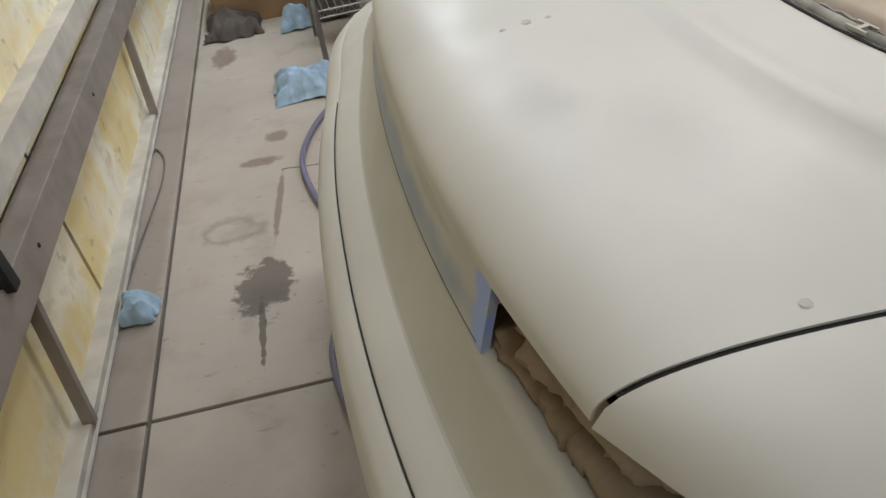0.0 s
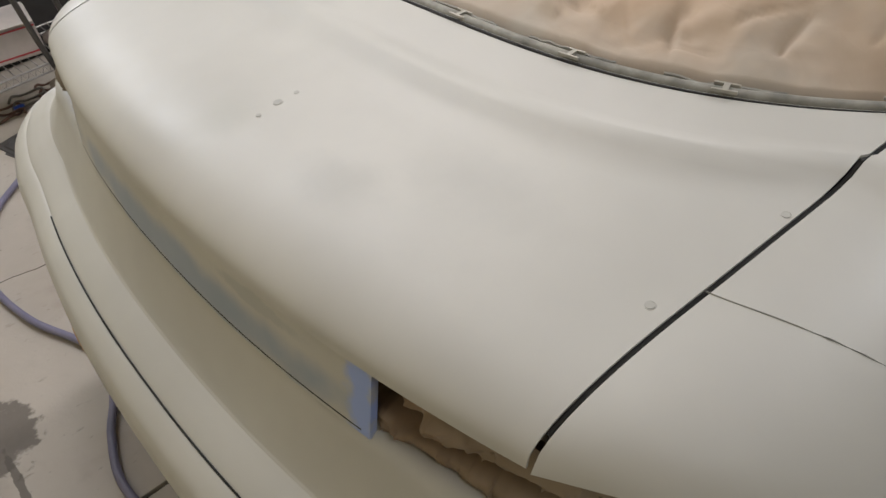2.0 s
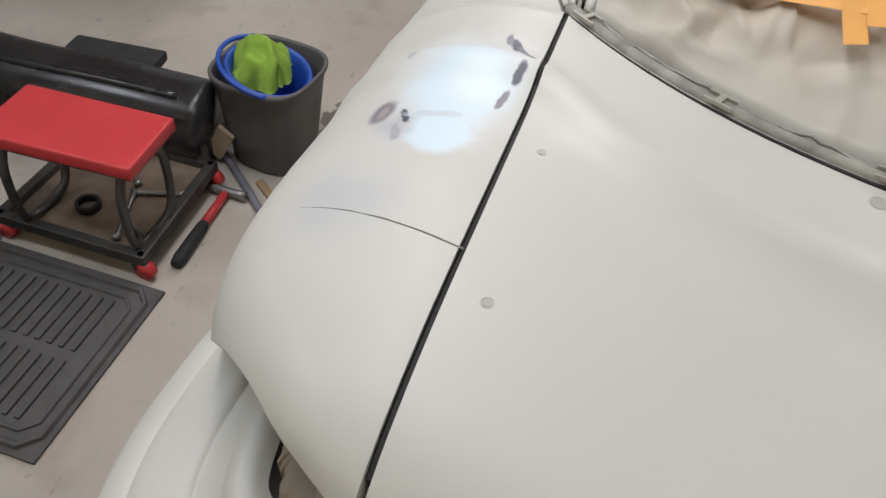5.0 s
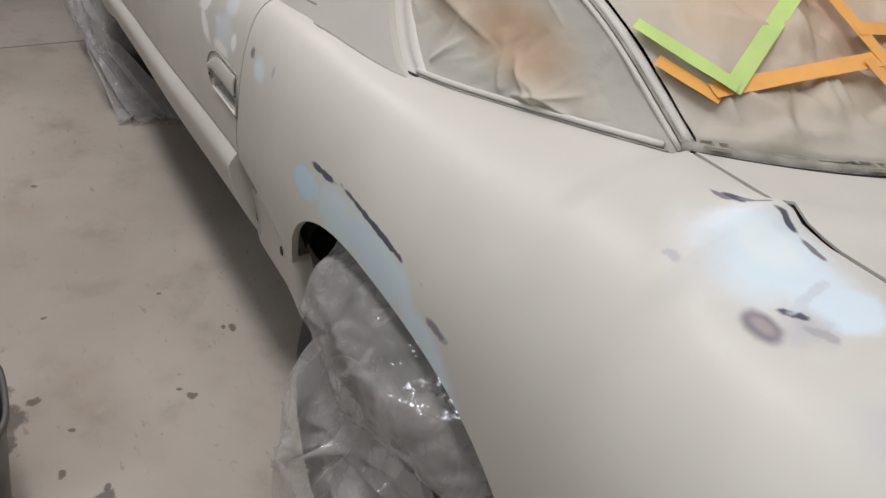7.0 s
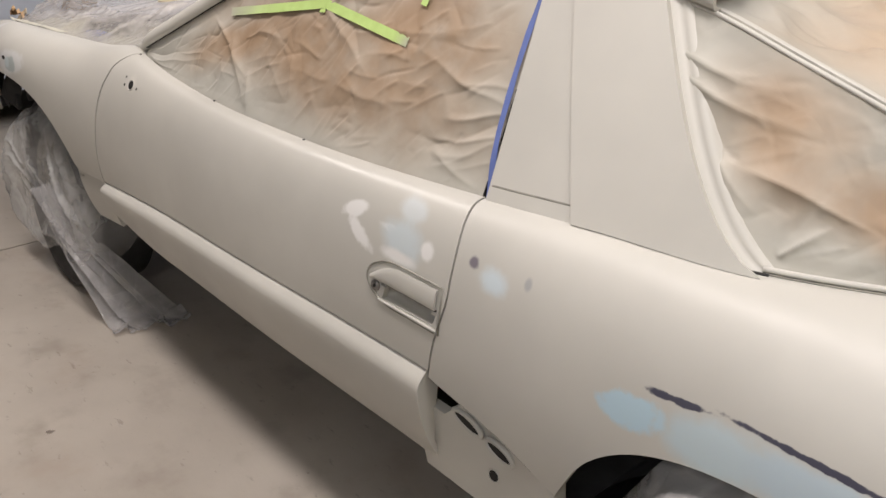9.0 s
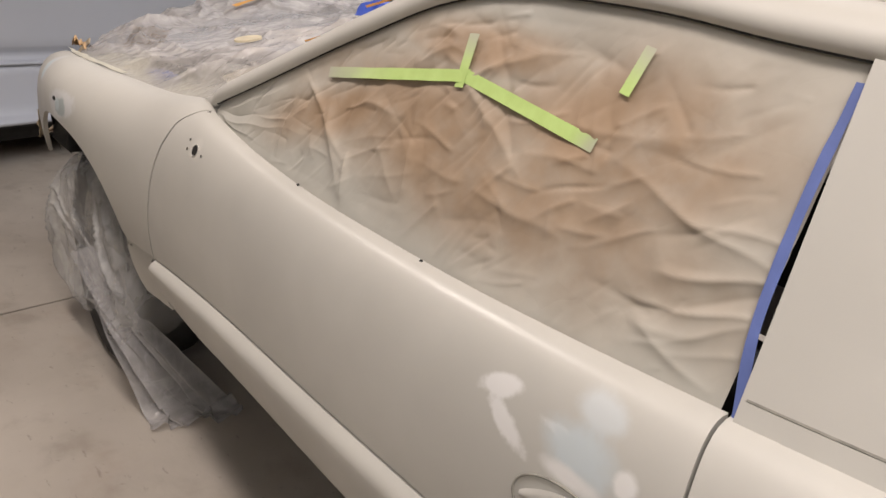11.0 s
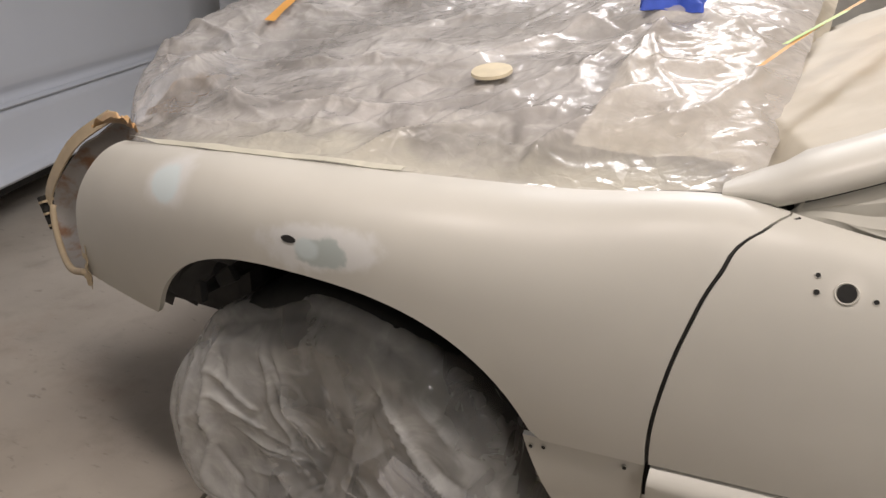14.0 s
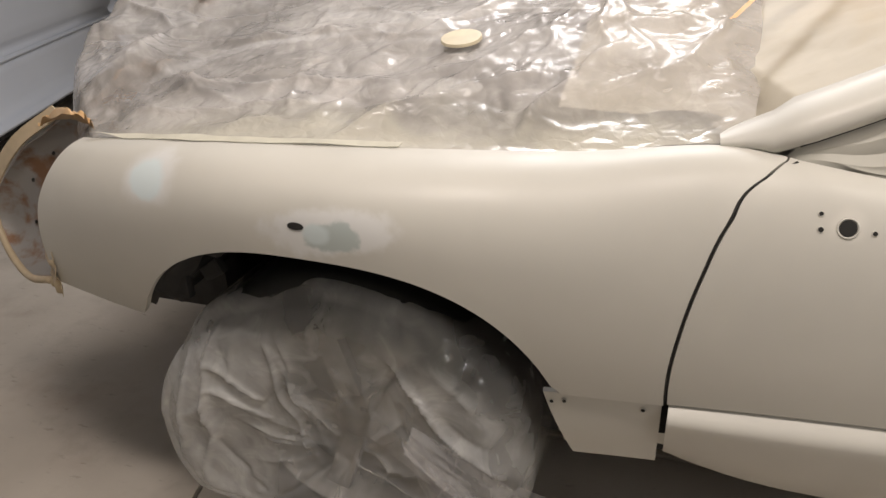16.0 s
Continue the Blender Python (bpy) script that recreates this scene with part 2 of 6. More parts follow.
def tube_pts(path, radius, sides=10):
    """Rings of points round a path; radius: a number or one for each point."""
    path = [Vector(p) for p in path]
    rad = radius if hasattr(radius, "__len__") else [radius] * len(path)
    rings, side = [], None
    for i, p in enumerate(path):
        along = (path[min(i + 1, len(path) - 1)] - path[max(i - 1, 0)]).normalized()
        if side is None:
            side = along.cross(Vector((0, 0, 1)) if abs(along.z) < 0.9 else Vector((1, 0, 0))).normalized()
        side = (side - along * side.dot(along)).normalized()
        up = side.cross(along)
        rings.append([p + (side * math.cos(a) + up * math.sin(a)) * rad[i] for a in np.linspace(0, 2 * math.pi, sides, endpoint=False)])
    return rings


def tube_bm(path, radius, sides=10, caps=True):
    bm = grid(tube_pts(path, radius, sides), True)
    if caps:
        bm.verts.ensure_lookup_table()
        n = len(bm.verts)
        bm.faces.new(bm.verts[:sides][::-1])
        bm.faces.new(bm.verts[n - sides :])
    bmesh.ops.recalc_face_normals(bm, faces=bm.faces)
    return bm


def smooth_path(points, steps=10):
    """A Catmull-Rom curve through a few points."""
    p = [np.array(q, float) for q in points]
    p = [2 * p[0] - p[1], *p, 2 * p[-1] - p[-2]]
    out = []
    for a, b, c, d in zip(p, p[1:], p[2:], p[3:]):
        for t in np.linspace(0, 1, steps, endpoint=False):
            out.append(0.5 * (2 * b + (c - a) * t + (2 * a - 5 * b + 4 * c - d) * t**2 + (3 * b - a - 3 * c + d) * t**3))
    return [tuple(q) for q in [*out, p[-2]]]


def tab(*pairs):
    """A smooth curve through a few (x, y) pairs, flat past its ends."""
    xs, ys = np.array(pairs, float).T
    slope = np.gradient(ys, xs)
    d = np.diff(ys) / np.diff(xs)
    for i in range(1, len(xs) - 1):
        if d[i - 1] * d[i] <= 0:
            slope[i] = 0

    def at(x):
        x = np.clip(np.asarray(x, float), xs[0], xs[-1])
        i = np.clip(np.searchsorted(xs, x) - 1, 0, len(xs) - 2)
        h = xs[i + 1] - xs[i]
        t = (x - xs[i]) / h
        return (2 * t**3 - 3 * t**2 + 1) * ys[i] + (t**3 - 2 * t**2 + t) * h * slope[i] + (3 * t**2 - 2 * t**3) * ys[i + 1] + (t**3 - t**2) * h * slope[i + 1]

    return at


def wob(x, y, z=0.0, scale=1.0):
    return noise.noise(Vector((x * scale, y * scale, z * scale)))


# ---- the garage ----
def floor_material():
    m = Mat("dusty_concrete", 0.75)
    c = m.mix(m.ramp(m.noise(1.1, 5), 0.3, 0.7), (0.40, 0.355, 0.305), (0.52, 0.47, 0.41))
    c = m.mix(m.ramp(m.noise(6, 6), 0.5, 0.78, 0, 0.65), c, (0.31, 0.265, 0.22))
    c = m.mix(m.ramp(m.noise(2.6, 5, 0.6), 0.55, 0.72, 0, 0.4), c, (0.36, 0.28, 0.22))
    c = m.mix(m.ramp(m.noise(14, 4, 0.6, m.stretch(1, 2.6, 1)), 0.62, 0.74, 0, 0.6), c, (0.25, 0.21, 0.175))
    c = m.mix(m.ramp(m.noise(38, 4), 0.66, 0.78, 0, 0.55), c, (0.22, 0.185, 0.155))
    wet = [((0.204, 1.333, 0), (0.062, 0.05, 0.2)), ((0.215, 1.225, 0), (0.05, 0.035, 0.2)), ((0.09, 1.24, 0), (0.02, 0.016, 0.2)), ((0.13, 1.23, 0), (0.022, 0.015, 0.2)), ((0.06, 1.27, 0), (0.016, 0.013, 0.2)), ((0.53, 1.39, 0), (0.11, 0.05, 0.2)), ((-1.39, 0.775, 0), (0.085, 0.12, 0.2)), ((-1.40, 0.60, 0), (0.010, 0.14, 0.2))]
    for at, r in wet:
        c = m.mix(m.math("MULTIPLY", m.spot(at, r, 0.2, 0.5, 20), 0.8), c, (0.11, 0.095, 0.08))
    for at, r, turn in (((-1.336, 1.18, 0), (0.013, 0.20, 0.2), -0.095), ((-1.39, 1.47, 0), (0.09, 0.03, 0.2), 0), ((-1.33, 1.63, 0), (0.05, 0.04, 0.2), 0), ((-1.55, 2.47, 0), (0.06, 0.12, 0.2), 0)):
        c = m.mix(m.math("MULTIPLY", m.spot(at, r, 0.3, 0.3, 20, (0, 0, turn)), 0.6), c, (0.15, 0.10, 0.08))
    for x, y, r in ((0.662, 0.844, 0.016), (0.672, 0.865, 0.009), (0.461, 0.999, 0.015), (0.49, 1.02, 0.008), (0.338, 1.284, 0.012), (0.562, 1.311, 0.017), (0.274, 1.211, 0.010), (0.862, 0.984, 0.007), (1.526, 1.21, 0.012), (0.45, 1.25, 0.008), (0.85, 1.26, 0.008)):
        c = m.mix(m.math("MULTIPLY", m.spot((x, y, 0), (r, r * 0.7, 0.1), 0.3, 0.45, 70, (0, 0, x * 9)), 0.8), c, (0.12, 0.095, 0.075))
    ring = m.math("SUBTRACT", m.spot((-1.49, 1.08, 0), (0.11, 0.075, 0.2), 0.2, 0.3, 14), m.spot((-1.49, 1.08, 0), (0.08, 0.05, 0.2), 0.3, 0.3, 14))
    c = m.mix(m.math("MULTIPLY", ring, 0.4), c, (0.2, 0.17, 0.14))
    # darker band along the foot of the garage door
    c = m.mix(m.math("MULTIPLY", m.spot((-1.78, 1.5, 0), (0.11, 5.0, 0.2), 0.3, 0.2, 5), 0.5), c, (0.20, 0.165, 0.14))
    c = m.mix(m.ramp(m.noise(150, 3), 0.7, 0.8, 0, 0.5), c, (0.16, 0.13, 0.11))
    m.colour(c)
    m.rough(m.ramp(m.noise(5), 0.3, 0.7, 0.62, 0.85))
    return m.bump(m.noise(60, 8), 0.25, 0.003).m


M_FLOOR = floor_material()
M_WALL = plain("stained_white_wall", (0.62, 0.60, 0.56), 0.8, 0, 0.15, 6)
M_JOINT = plain("dirt_filled_joint", (0.13, 0.115, 0.10), 0.9)
FX0, FX1, FY0, FY1 = -1.92, 8.0, -5.0, 6.0
xs, ys = [FX0, -1.68, 2.83, FX1], [FY0, -2.7, 0.365, 3.45, FY1]
floor_root = tagged(new("floor"), "dusty beige concrete garage floor with stains and joints", "floor", kind="structure")
bm = bmesh.new()
bmesh.ops.create_grid(bm, x_segments=1, y_segments=1, size=0.5, matrix=Matrix.Translation(((FX0 + FX1) / 2, (FY0 + FY1) / 2, -0.012)) @ Matrix.Diagonal((FX1 - FX0, FY1 - FY0, 1, 1)))
part("joint_bed", bm, M_JOINT, floor_root)
SKEW = 0.2


def slab(a, b, c, d):
    """One slab between joints; the joint past the front wheel runs askew."""
    def lean(x, y):
        return x - SKEW * (y - 0.95) if abs(x - 2.83) < 0.02 else x

    bm = box_bm(b - a - 0.012, d - c - 0.012, 0.12, ((a + b) / 2, (c + d) / 2, -0.06), 0.003)
    for v in bm.verts:
        v.co.x = lean(v.co.x, v.co.y) if v.co.x > a + 0.1 or abs(a - 2.83) < 0.01 else v.co.x
    part("slab", bm, M_FLOOR, floor_root)


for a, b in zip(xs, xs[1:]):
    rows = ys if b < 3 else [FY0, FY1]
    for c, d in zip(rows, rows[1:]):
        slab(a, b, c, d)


def wall(name, a, b, height, thick=0.15):
    (ax, ay), (bx, by) = a, b
    bm = box_bm(math.hypot(bx - ax, by - ay), thick, height, ((ax + bx) / 2, (ay + by) / 2, height / 2), 0, Matrix.Rotation(math.atan2(by - ay, bx - ax), 4, "Z"))
    return tagged(part(name, bm, M_WALL), "plain off-white garage wall", "wall", kind="structure")


wall("wall_left", (-1.9, 6.08), (8, 6.08), 2.8)
wall("wall_right", (-1.9, -5.08), (8, -5.08), 2.8)
wall("wall_front", (8.08, -5), (8.08, 6), 2.8)
wall("wall_rear", (-2.12, -5), (-2.12, 6), 2.8)
bm = box_bm(10.1, 11.4, 0.1, (3.1, 0.5, 2.85))
tagged(part("ceiling", bm, M_WALL), "plain off-white garage ceiling", "ceiling", kind="structure")

# ---- the car ----
CAR = thing("car", "two-door coupe in sanded beige primer, masked for painting", "car", at=(0, 0, 0))
XC, CY = -0.50, 0.024
W = tab((-0.50, 0.888), (-0.2, 0.902), (0.08, 0.902), (0.45, 0.893), (1.0, 0.905), (1.8, 0.922), (2.35, 0.985), (2.7, 0.955), (2.9, 0.922), (3.09, 0.885))
ZW = tab((-0.50, 0.74), (0.4, 0.70), (1.0, 0.68), (1.8, 0.70), (2.4, 0.79), (2.8, 0.74), (3.09, 0.68))
YE = tab((-0.327, 0.654), (-0.21, 0.70), (0.037, 0.782), (0.25, 0.803), (0.458, 0.813), (0.95, 0.832), (1.3, 0.834), (1.6, 0.83), (1.69, 0.822), (1.78, 0.797), (2.0, 0.803), (2.2, 0.828), (2.5, 0.850), (2.75, 0.835), (2.9, 0.815), (3.09, 0.79))
ZE = tab((-0.327, 0.967), (-0.21, 0.952), (0.037, 0.925), (0.25, 0.917), (0.458, 0.902), (0.95, 0.884), (1.3, 0.888), (1.6, 0.918), (1.69, 0.930), (1.78, 0.938), (2.0, 0.914), (2.2, 0.909), (2.5, 0.902), (2.75, 0.886), (2.9, 0.872), (3.09, 0.855))
NE = tab((-0.50, 2.2), (0.2, 2.3), (1.0, 2.3), (1.8, 2.4), (2.4, 2.6), (3.05, 2.4))
YG = tab((-0.95, 0.592), (-0.71, 0.606), (-0.5, 0.617), (-0.33, 0.627))


def base_x(y):
    """The lower edge of the rear window."""
    return -0.512 + 0.73 * abs(y) ** 3


def tail_x(y):
    return -0.988 + 0.20 * abs(y) ** 2.15


def deck(x, y):
    """The height of the hatch and the deck at its sides; y from the car's middle."""
    y = abs(y)
    z = 0.987 + 0.03 * (x + 0.5) - 0.036 * y * y
    t = np.clip((x - tail_x(y)) / 0.19, 0, 1)
    z -= (z - 0.905) * (1 - (1 - (1 - t) ** 2.4) ** (1 / 2.4))
    xc = base_x(y) - 0.125
    return z + 0.0095 * math.exp(-(((x - xc) / 0.012) ** 2)) - 0.009 * max(0.0, min(1.0, (xc - x) / 0.05))


def outline(s, rear=-0.965, power=3.4):
    """The plan outline of the upper body at s: x along the side, and further back round the corner."""
    if s >= XC:
        return np.array([s, float(W(s))])
    a = XC - rear
    th = math.pi / 2 * (1 - min(1.0, (XC - s) / 1.25))
    return np.array([XC - a * math.cos(th) ** (2 / power), float(W(XC)) * math.sin(th) ** (2 / power)])


def section(s, zlow, inset=0.0, n=40, rear=-0.965):
    """Points up the side of the body at s, from zlow to its upper edge."""
    p = outline(s, rear)
    if s >= -0.327:
        g, zs, zw, pw = np.array([s, float(YE(s))]), float(ZE(s)), float(ZW(s)), float(NE(s))
    else:
        f = max(0.0, (XC - s) / 0.62)
        gx = s if s >= XC else XC + f * (-0.925 - XC)
        g = np.array([gx, float(YG(gx)) + 0.002 + CY])
        zs, zw, pw = deck(gx, g[1] - CY), float(ZW(s)) + 0.08 * min(1, f) ** 1.5, float(NE(s))
    zw = min(zw, zs - 0.02)
    low = np.linspace(zlow, zw, n // 2)[:-1] if zlow < zw - 1e-3 else np.zeros(0)
    f0 = 0.0 if zlow < zw else math.asin(min(1, ((zlow - zw) / (zs - zw)) ** (pw / 2)))
    phi = np.linspace(f0, math.pi / 2, n)
    inward = (g - p) / max(1e-6, np.linalg.norm(g - p))
    dl = 0.028 * ((zw - low) / 0.2) ** 2
    pts = [(*(p + inward * d), z) for d, z in zip(dl, low)]
    pts += [(*(p + (g - p) * (1 - math.cos(q) ** (2 / pw) if q < math.pi / 2 - 1e-6 else 1)), zw + (zs - zw) * math.sin(q) ** (2 / pw)) for q in phi]
    pts = np.array(pts)
    if inset:
        pts[:, :2] += inward * inset
        pts[:, 2] -= inset * np.clip((pts[:, 2] - zw) / (zs - zw), 0, 1)
    return pts


def resample(pts, k):
    d = np.r_[0, np.cumsum(np.linalg.norm(np.diff(pts, axis=0), axis=1))]
    t = np.linspace(0, d[-1], k)
    return np.stack([np.interp(t, d, pts[:, i]) for i in range(3)], 1)


def side_patch(x0, x1, zlow, nu=40, nv=26, inset=0.0):
    """A body panel between two edges x0(z), x1(z), down to zlow(x)."""
    rows = []
    for u in np.linspace(0, 1, nu):
        s = np.full(nv, (1 - u) * x0(0.75) + u * x1(0.75))
        col = None
        for _ in range(3):
            col = np.array([resample(section(si, zlow(si), inset), nv)[j] for j, si in enumerate(s)]) if col is not None else resample(section(s[0], zlow(s[0]), inset), nv)
            s = np.array([(1 - u) * x0(z) + u * x1(z) for z in col[:, 2]])
        rows.append(col)
    return np.array(rows)


def mirror(ob, name=None):
    """The same part on the other side of the car."""
    o = ob.copy()
    o.data = ob.data.copy()
    for v in o.data.vertices:
        v.co.y = 2 * CY - v.co.y
    o.data.flip_normals()
    if name:
        o.name = name
    scene.collection.objects.link(o)
    o.parent = ob.parent
    return o


def arch(xc, zc, rx, rz, base, power=2.5):
    def low(x):
        q = 1 - (abs(x - xc) / rx) ** power
        return max(float(base(x)), zc + rz * q ** (1 / power)) if q > 0 else float(base(x))

    return low


FRONT, REAR = 2.40, -0.14
fend_base = tab((1.7, 0.555), (2.0, 0.55), (2.6, 0.56), (2.80, 0.566), (3.05, 0.592))
FEND_ARCH = arch(2.395, 0.33, 0.43, 0.434, fend_base)
quart_base = tab((-0.8, 0.45), (-0.3, 0.5), (0.18, 0.51), (0.30, 0.55), (0.48, 0.585))
QUART_ARCH = arch(-0.14, 0.36, 0.35, 0.36, quart_base, 2.8)
door_base = tab((0.46, 0.600), (0.8, 0.595), (1.1, 0.588), (1.45, 0.577), (1.83, 0.556))
DOOR_R = tab((0.57, 0.484), (0.66, 0.468), (0.76, 0.447), (0.83, 0.448), (0.90, 0.458))
DOOR_F = tab((0.45, 1.80), (0.55, 1.83), (0.60, 1.832), (0.68, 1.825), (0.78, 1.805), (0.86, 1.778), (0.91, 1.745), (0.93, 1.70), (0.938, 1.66))
FEND_X = tab((0.55, 3.01), (0.67, 3.022), (0.76, 3.006), (0.83, 2.968), (0.87, 2.945))
GAP = 0.0022

fender = sheet("fender", side_patch(lambda z: float(DOOR_F(z)) + GAP + 0.0016, lambda z: float(FEND_X(z)), FEND_ARCH, 70, 30), M_FENDER, CAR, "beige primed fender with two sanded filler spots", 0.012)
door = sheet("door", side_patch(lambda z: float(DOOR_R(z)) + GAP, lambda z: float(DOOR_F(z)) - GAP, lambda x: float(door_base(x)), 130, 56), M_DOOR, CAR, "beige primed door with bare mirror mounting holes", 0.012)
QUART_EDGE = tab((-1.12, 0.902), (-1.04, 0.896), (-0.95, 0.866), (-0.85, 0.80), (-0.75, 0.70), (-0.65, 0.58), (-0.55, 0.5))
quarter_low = lambda s: QUART_ARCH(s) if s > -0.55 else float(QUART_EDGE(s))
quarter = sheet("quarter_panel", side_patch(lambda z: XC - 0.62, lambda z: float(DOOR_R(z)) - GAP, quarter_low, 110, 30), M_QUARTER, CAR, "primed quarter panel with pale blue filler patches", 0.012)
inner = sheet("inner_body", side_patch(lambda z: -0.80, lambda z: 2.98, lambda x: max(0.45, QUART_ARCH(x) if x < 0.5 else FEND_ARCH(x) if x > 1.9 else 0.45), 60, 20, 0.035), M_DARK, CAR)
for ob in (fender, door, quarter, inner):
    mirror(ob)

# lower cladding of the door
v = np.r_[0, 0.01, 0.03, 0.06, 0.09, 0.13, 0.17, np.linspace(0.25, 1, 9)]
rows = []
for s in np.linspace(0.486, 1.826, 40):
    zt, zb = float(door_base(s)) - 0.004, 0.368 + 0.03 * max(0, (s - 1.6) / 0.2) ** 2
    y0 = section(s, zt)[0][1]
    rows.append([(s, y0 - 0.004 + 0.022 * math.sin(math.pi / 2 * min(1, q / 0.16)) - 0.090 * q**2.0, zt - (zt - zb) * q) for q in v])
clad = sheet("door_cladding", rows, M_PRIMER, CAR, "", 0.012, flip=True)
mirror(clad)
rows = []
for s in np.linspace(1.836, 2.02, 10):
    rows.append([(s - 0.05 * q * max(0, (s - 1.836) / 0.184), section(s, 0.545)[0][1] - 0.010 - 0.035 * q**2, 0.545 - 0.14 * q) for q in v])
mirror(sheet("fender_skirt", rows, M_PRIMER, CAR, "", 0.012, flip=True))
rows = []
for s in np.linspace(0.23, 1.9, 30):
    zt = min(float(quart_base(s)), 0.56) if s < 0.46 else 0.5
    y = 0.785 + 0.070 * min(1, max(0, (0.62 - s) / 0.1))
    rows.append([(s, y - 0.03 * q, zt + 0.01 - (zt - 0.345) * q) for q in v])
mirror(sheet("rocker_panel", rows, M_PRIMER, CAR, "", 0.02, flip=True))

# hatch
rows = []
for yf in np.linspace(-1, 1, 61):
    col = []
    for q in np.linspace(0, 1, 44):
        y = yf * 0.6
        for _ in range(3):
            x = base_x(y) + (tail_x(y) - base_x(y)) * (1 - (1 - q) ** 1.6)
            y = yf * (float(YG(x)) - 0.0042)
        col.append((x, y + CY, deck(x, y)))
    rows.append(col)
hatch = sheet("hatch", rows, M_HATCH, CAR, "beige primed rear hatch with small screw holes", 0.003, flip=True)
rows = [[(base_x(y) + (max(base_x(y) - 0.40, tail_x(y) + 0.07) - base_x(y)) * q, y + CY, deck(base_x(y) + (max(base_x(y) - 0.40, tail_x(y) + 0.07) - base_x(y)) * q, y) - 0.03) for q in np.linspace(0, 1, 14)] for y in np.linspace(-0.66, 0.66, 30)]
sheet("hatch_inner", rows, M_DARK, CAR)

for sgn in (1, -1):
    gap = [(x, CY + sgn * (float(YG(x)) - 0.0020), deck(x, float(YG(x))) - 0.0065) for x in np.linspace(-0.90, -0.335, 40)]
    part("hatch_gap", tube_bm(gap, 0.0036, 6), M_DARK, CAR)

# rear bumper
PROFILE = [(0.168, 0.790), (0.154, 0.797), (0.147, 0.790), (0.141, 0.772), (0.130, 0.742), (0.118, 0.712), (0.107, 0.686), (0.100, 0.673), (0.095, 0.668), (0.086, 0.664), (0.072, 0.658), (0.056, 0.649), (0.046, 0.641), (0.0425, 0.634), (0.038, 0.636), (0.027, 0.630), (0.013, 0.618), (0.004, 0.595), (0.0, 0.56), (0.003, 0.50), (0.025, 0.42), (0.09, 0.37), (0.12, 0.36)]
PLAN = [(-1.140 + 0.17 * y**2.2, y) for y in (0.0, 0.1, 0.2, 0.3, 0.4, 0.5, 0.6)] + [(-1.070, 0.69), (-1.035, 0.775), (-0.97, 0.838), (-0.87, 0.872), (-0.74, 0.880), (-0.60, 0.874), (-0.50, 0.866)]
PLAN = np.array(smooth_path([(*p, 0) for p in PLAN], 8))[:, :2]
along = np.gradient(PLAN, axis=0)
along /= np.linalg.norm(along, axis=1)[:, None]
INWARD = np.stack([along[:, 1], -along[:, 0]], 1)
INWARD[0] = (1, 0)


def bumper_ring(d, z, sgn=1, stop=None):
    """A line round the bumper from its middle to one side, d inside its outermost plan."""
    rise = np.clip((PLAN[:, 1] - 0.50) / 0.34, 0, 1) ** 1.5 * (0.075 * min(1.0, max(0.0, (0.140 - d) / 0.045)))
    return [(float(p[0]), CY + sgn * float(max(0, p[1])), z + (r if z > 0.45 else 0)) for p, r in zip((PLAN + INWARD * d)[:stop], rise)]


fine = []
for z0, z1 in zip(PROFILE, PROFILE[1:]):
    fine += [tuple(np.array(z0) * (1 - k) + np.array(z1) * k) for k in (0, 1 / 3, 2 / 3)]
fine.append(PROFILE[-1])
half = np.array([bumper_ring(d, z) for d, z in fine]).transpose(1, 0, 2)[::-1]
other = half[-2::-1].copy()
other[:, :, 1] = 2 * CY - other[:, :, 1]
bumper = sheet("rear_bumper", np.concatenate([half, other]), M_PRIMER, CAR, "beige primed rear bumper cover with a thin dark fold line", 0.01, flip=True)
stop = int(np.argmax(PLAN[:, 1] > 0.51))
fold = bumper_ring(0.0368, 0.6470, 1, stop)
fold = bumper_ring(0.0368, 0.6470, -1, stop)[::-1] + fold[1:]
part("bumper_seam", tube_bm(fold, 0.0015, 6), M_DARK, bumper)
for k in (24, 33):
    p = bumper_ring(0.003, 0.53, -1)[k]
    bm = bmesh.new()
    bmesh.ops.create_uvsphere(bm, u_segments=12, v_segments=8, radius=1, matrix=Matrix.Translation(p) @ Matrix.Diagonal((0.009, 0.011, 0.012, 1)))
    part("screw_hole", bm, M_DARK, bumper, smooth=True)
rows = [[(tail_x(y) + 0.016 - 0.022 * q, y + CY, 0.902 - 0.102 * q) for q in np.linspace(0, 1, 6) for y in (-0.412 + (0.832 - 0.03 * q) * u,)] for u in np.linspace(0, 1, 40)]
sheet("tail_panel", rows, M_TAIL, CAR, "primed tail panel with a blue-grey guide coat", 0.01)
part("tail_seam", tube_bm([(tail_x(y) - 0.013, y + CY, 0.807) for y in np.linspace(-0.40, 0.39, 30)], 0.0024, 5), M_DARK, CAR)

# greenhouse
ZR = tab((-0.327, 0.973), (-0.2, 1.055), (-0.044, 1.128), (0.074, 1.172), (0.23, 1.222), (0.4, 1.24), (0.576, 1.25), (0.701, 1.26), (0.882, 1.262), (1.084, 1.231), (1.279, 1.15), (1.565, 1.01), (1.73, 0.935))


def glass_y(x, z):
    return float(YE(x)) - 0.008 - 0.33 * (z - float(ZE(x)))


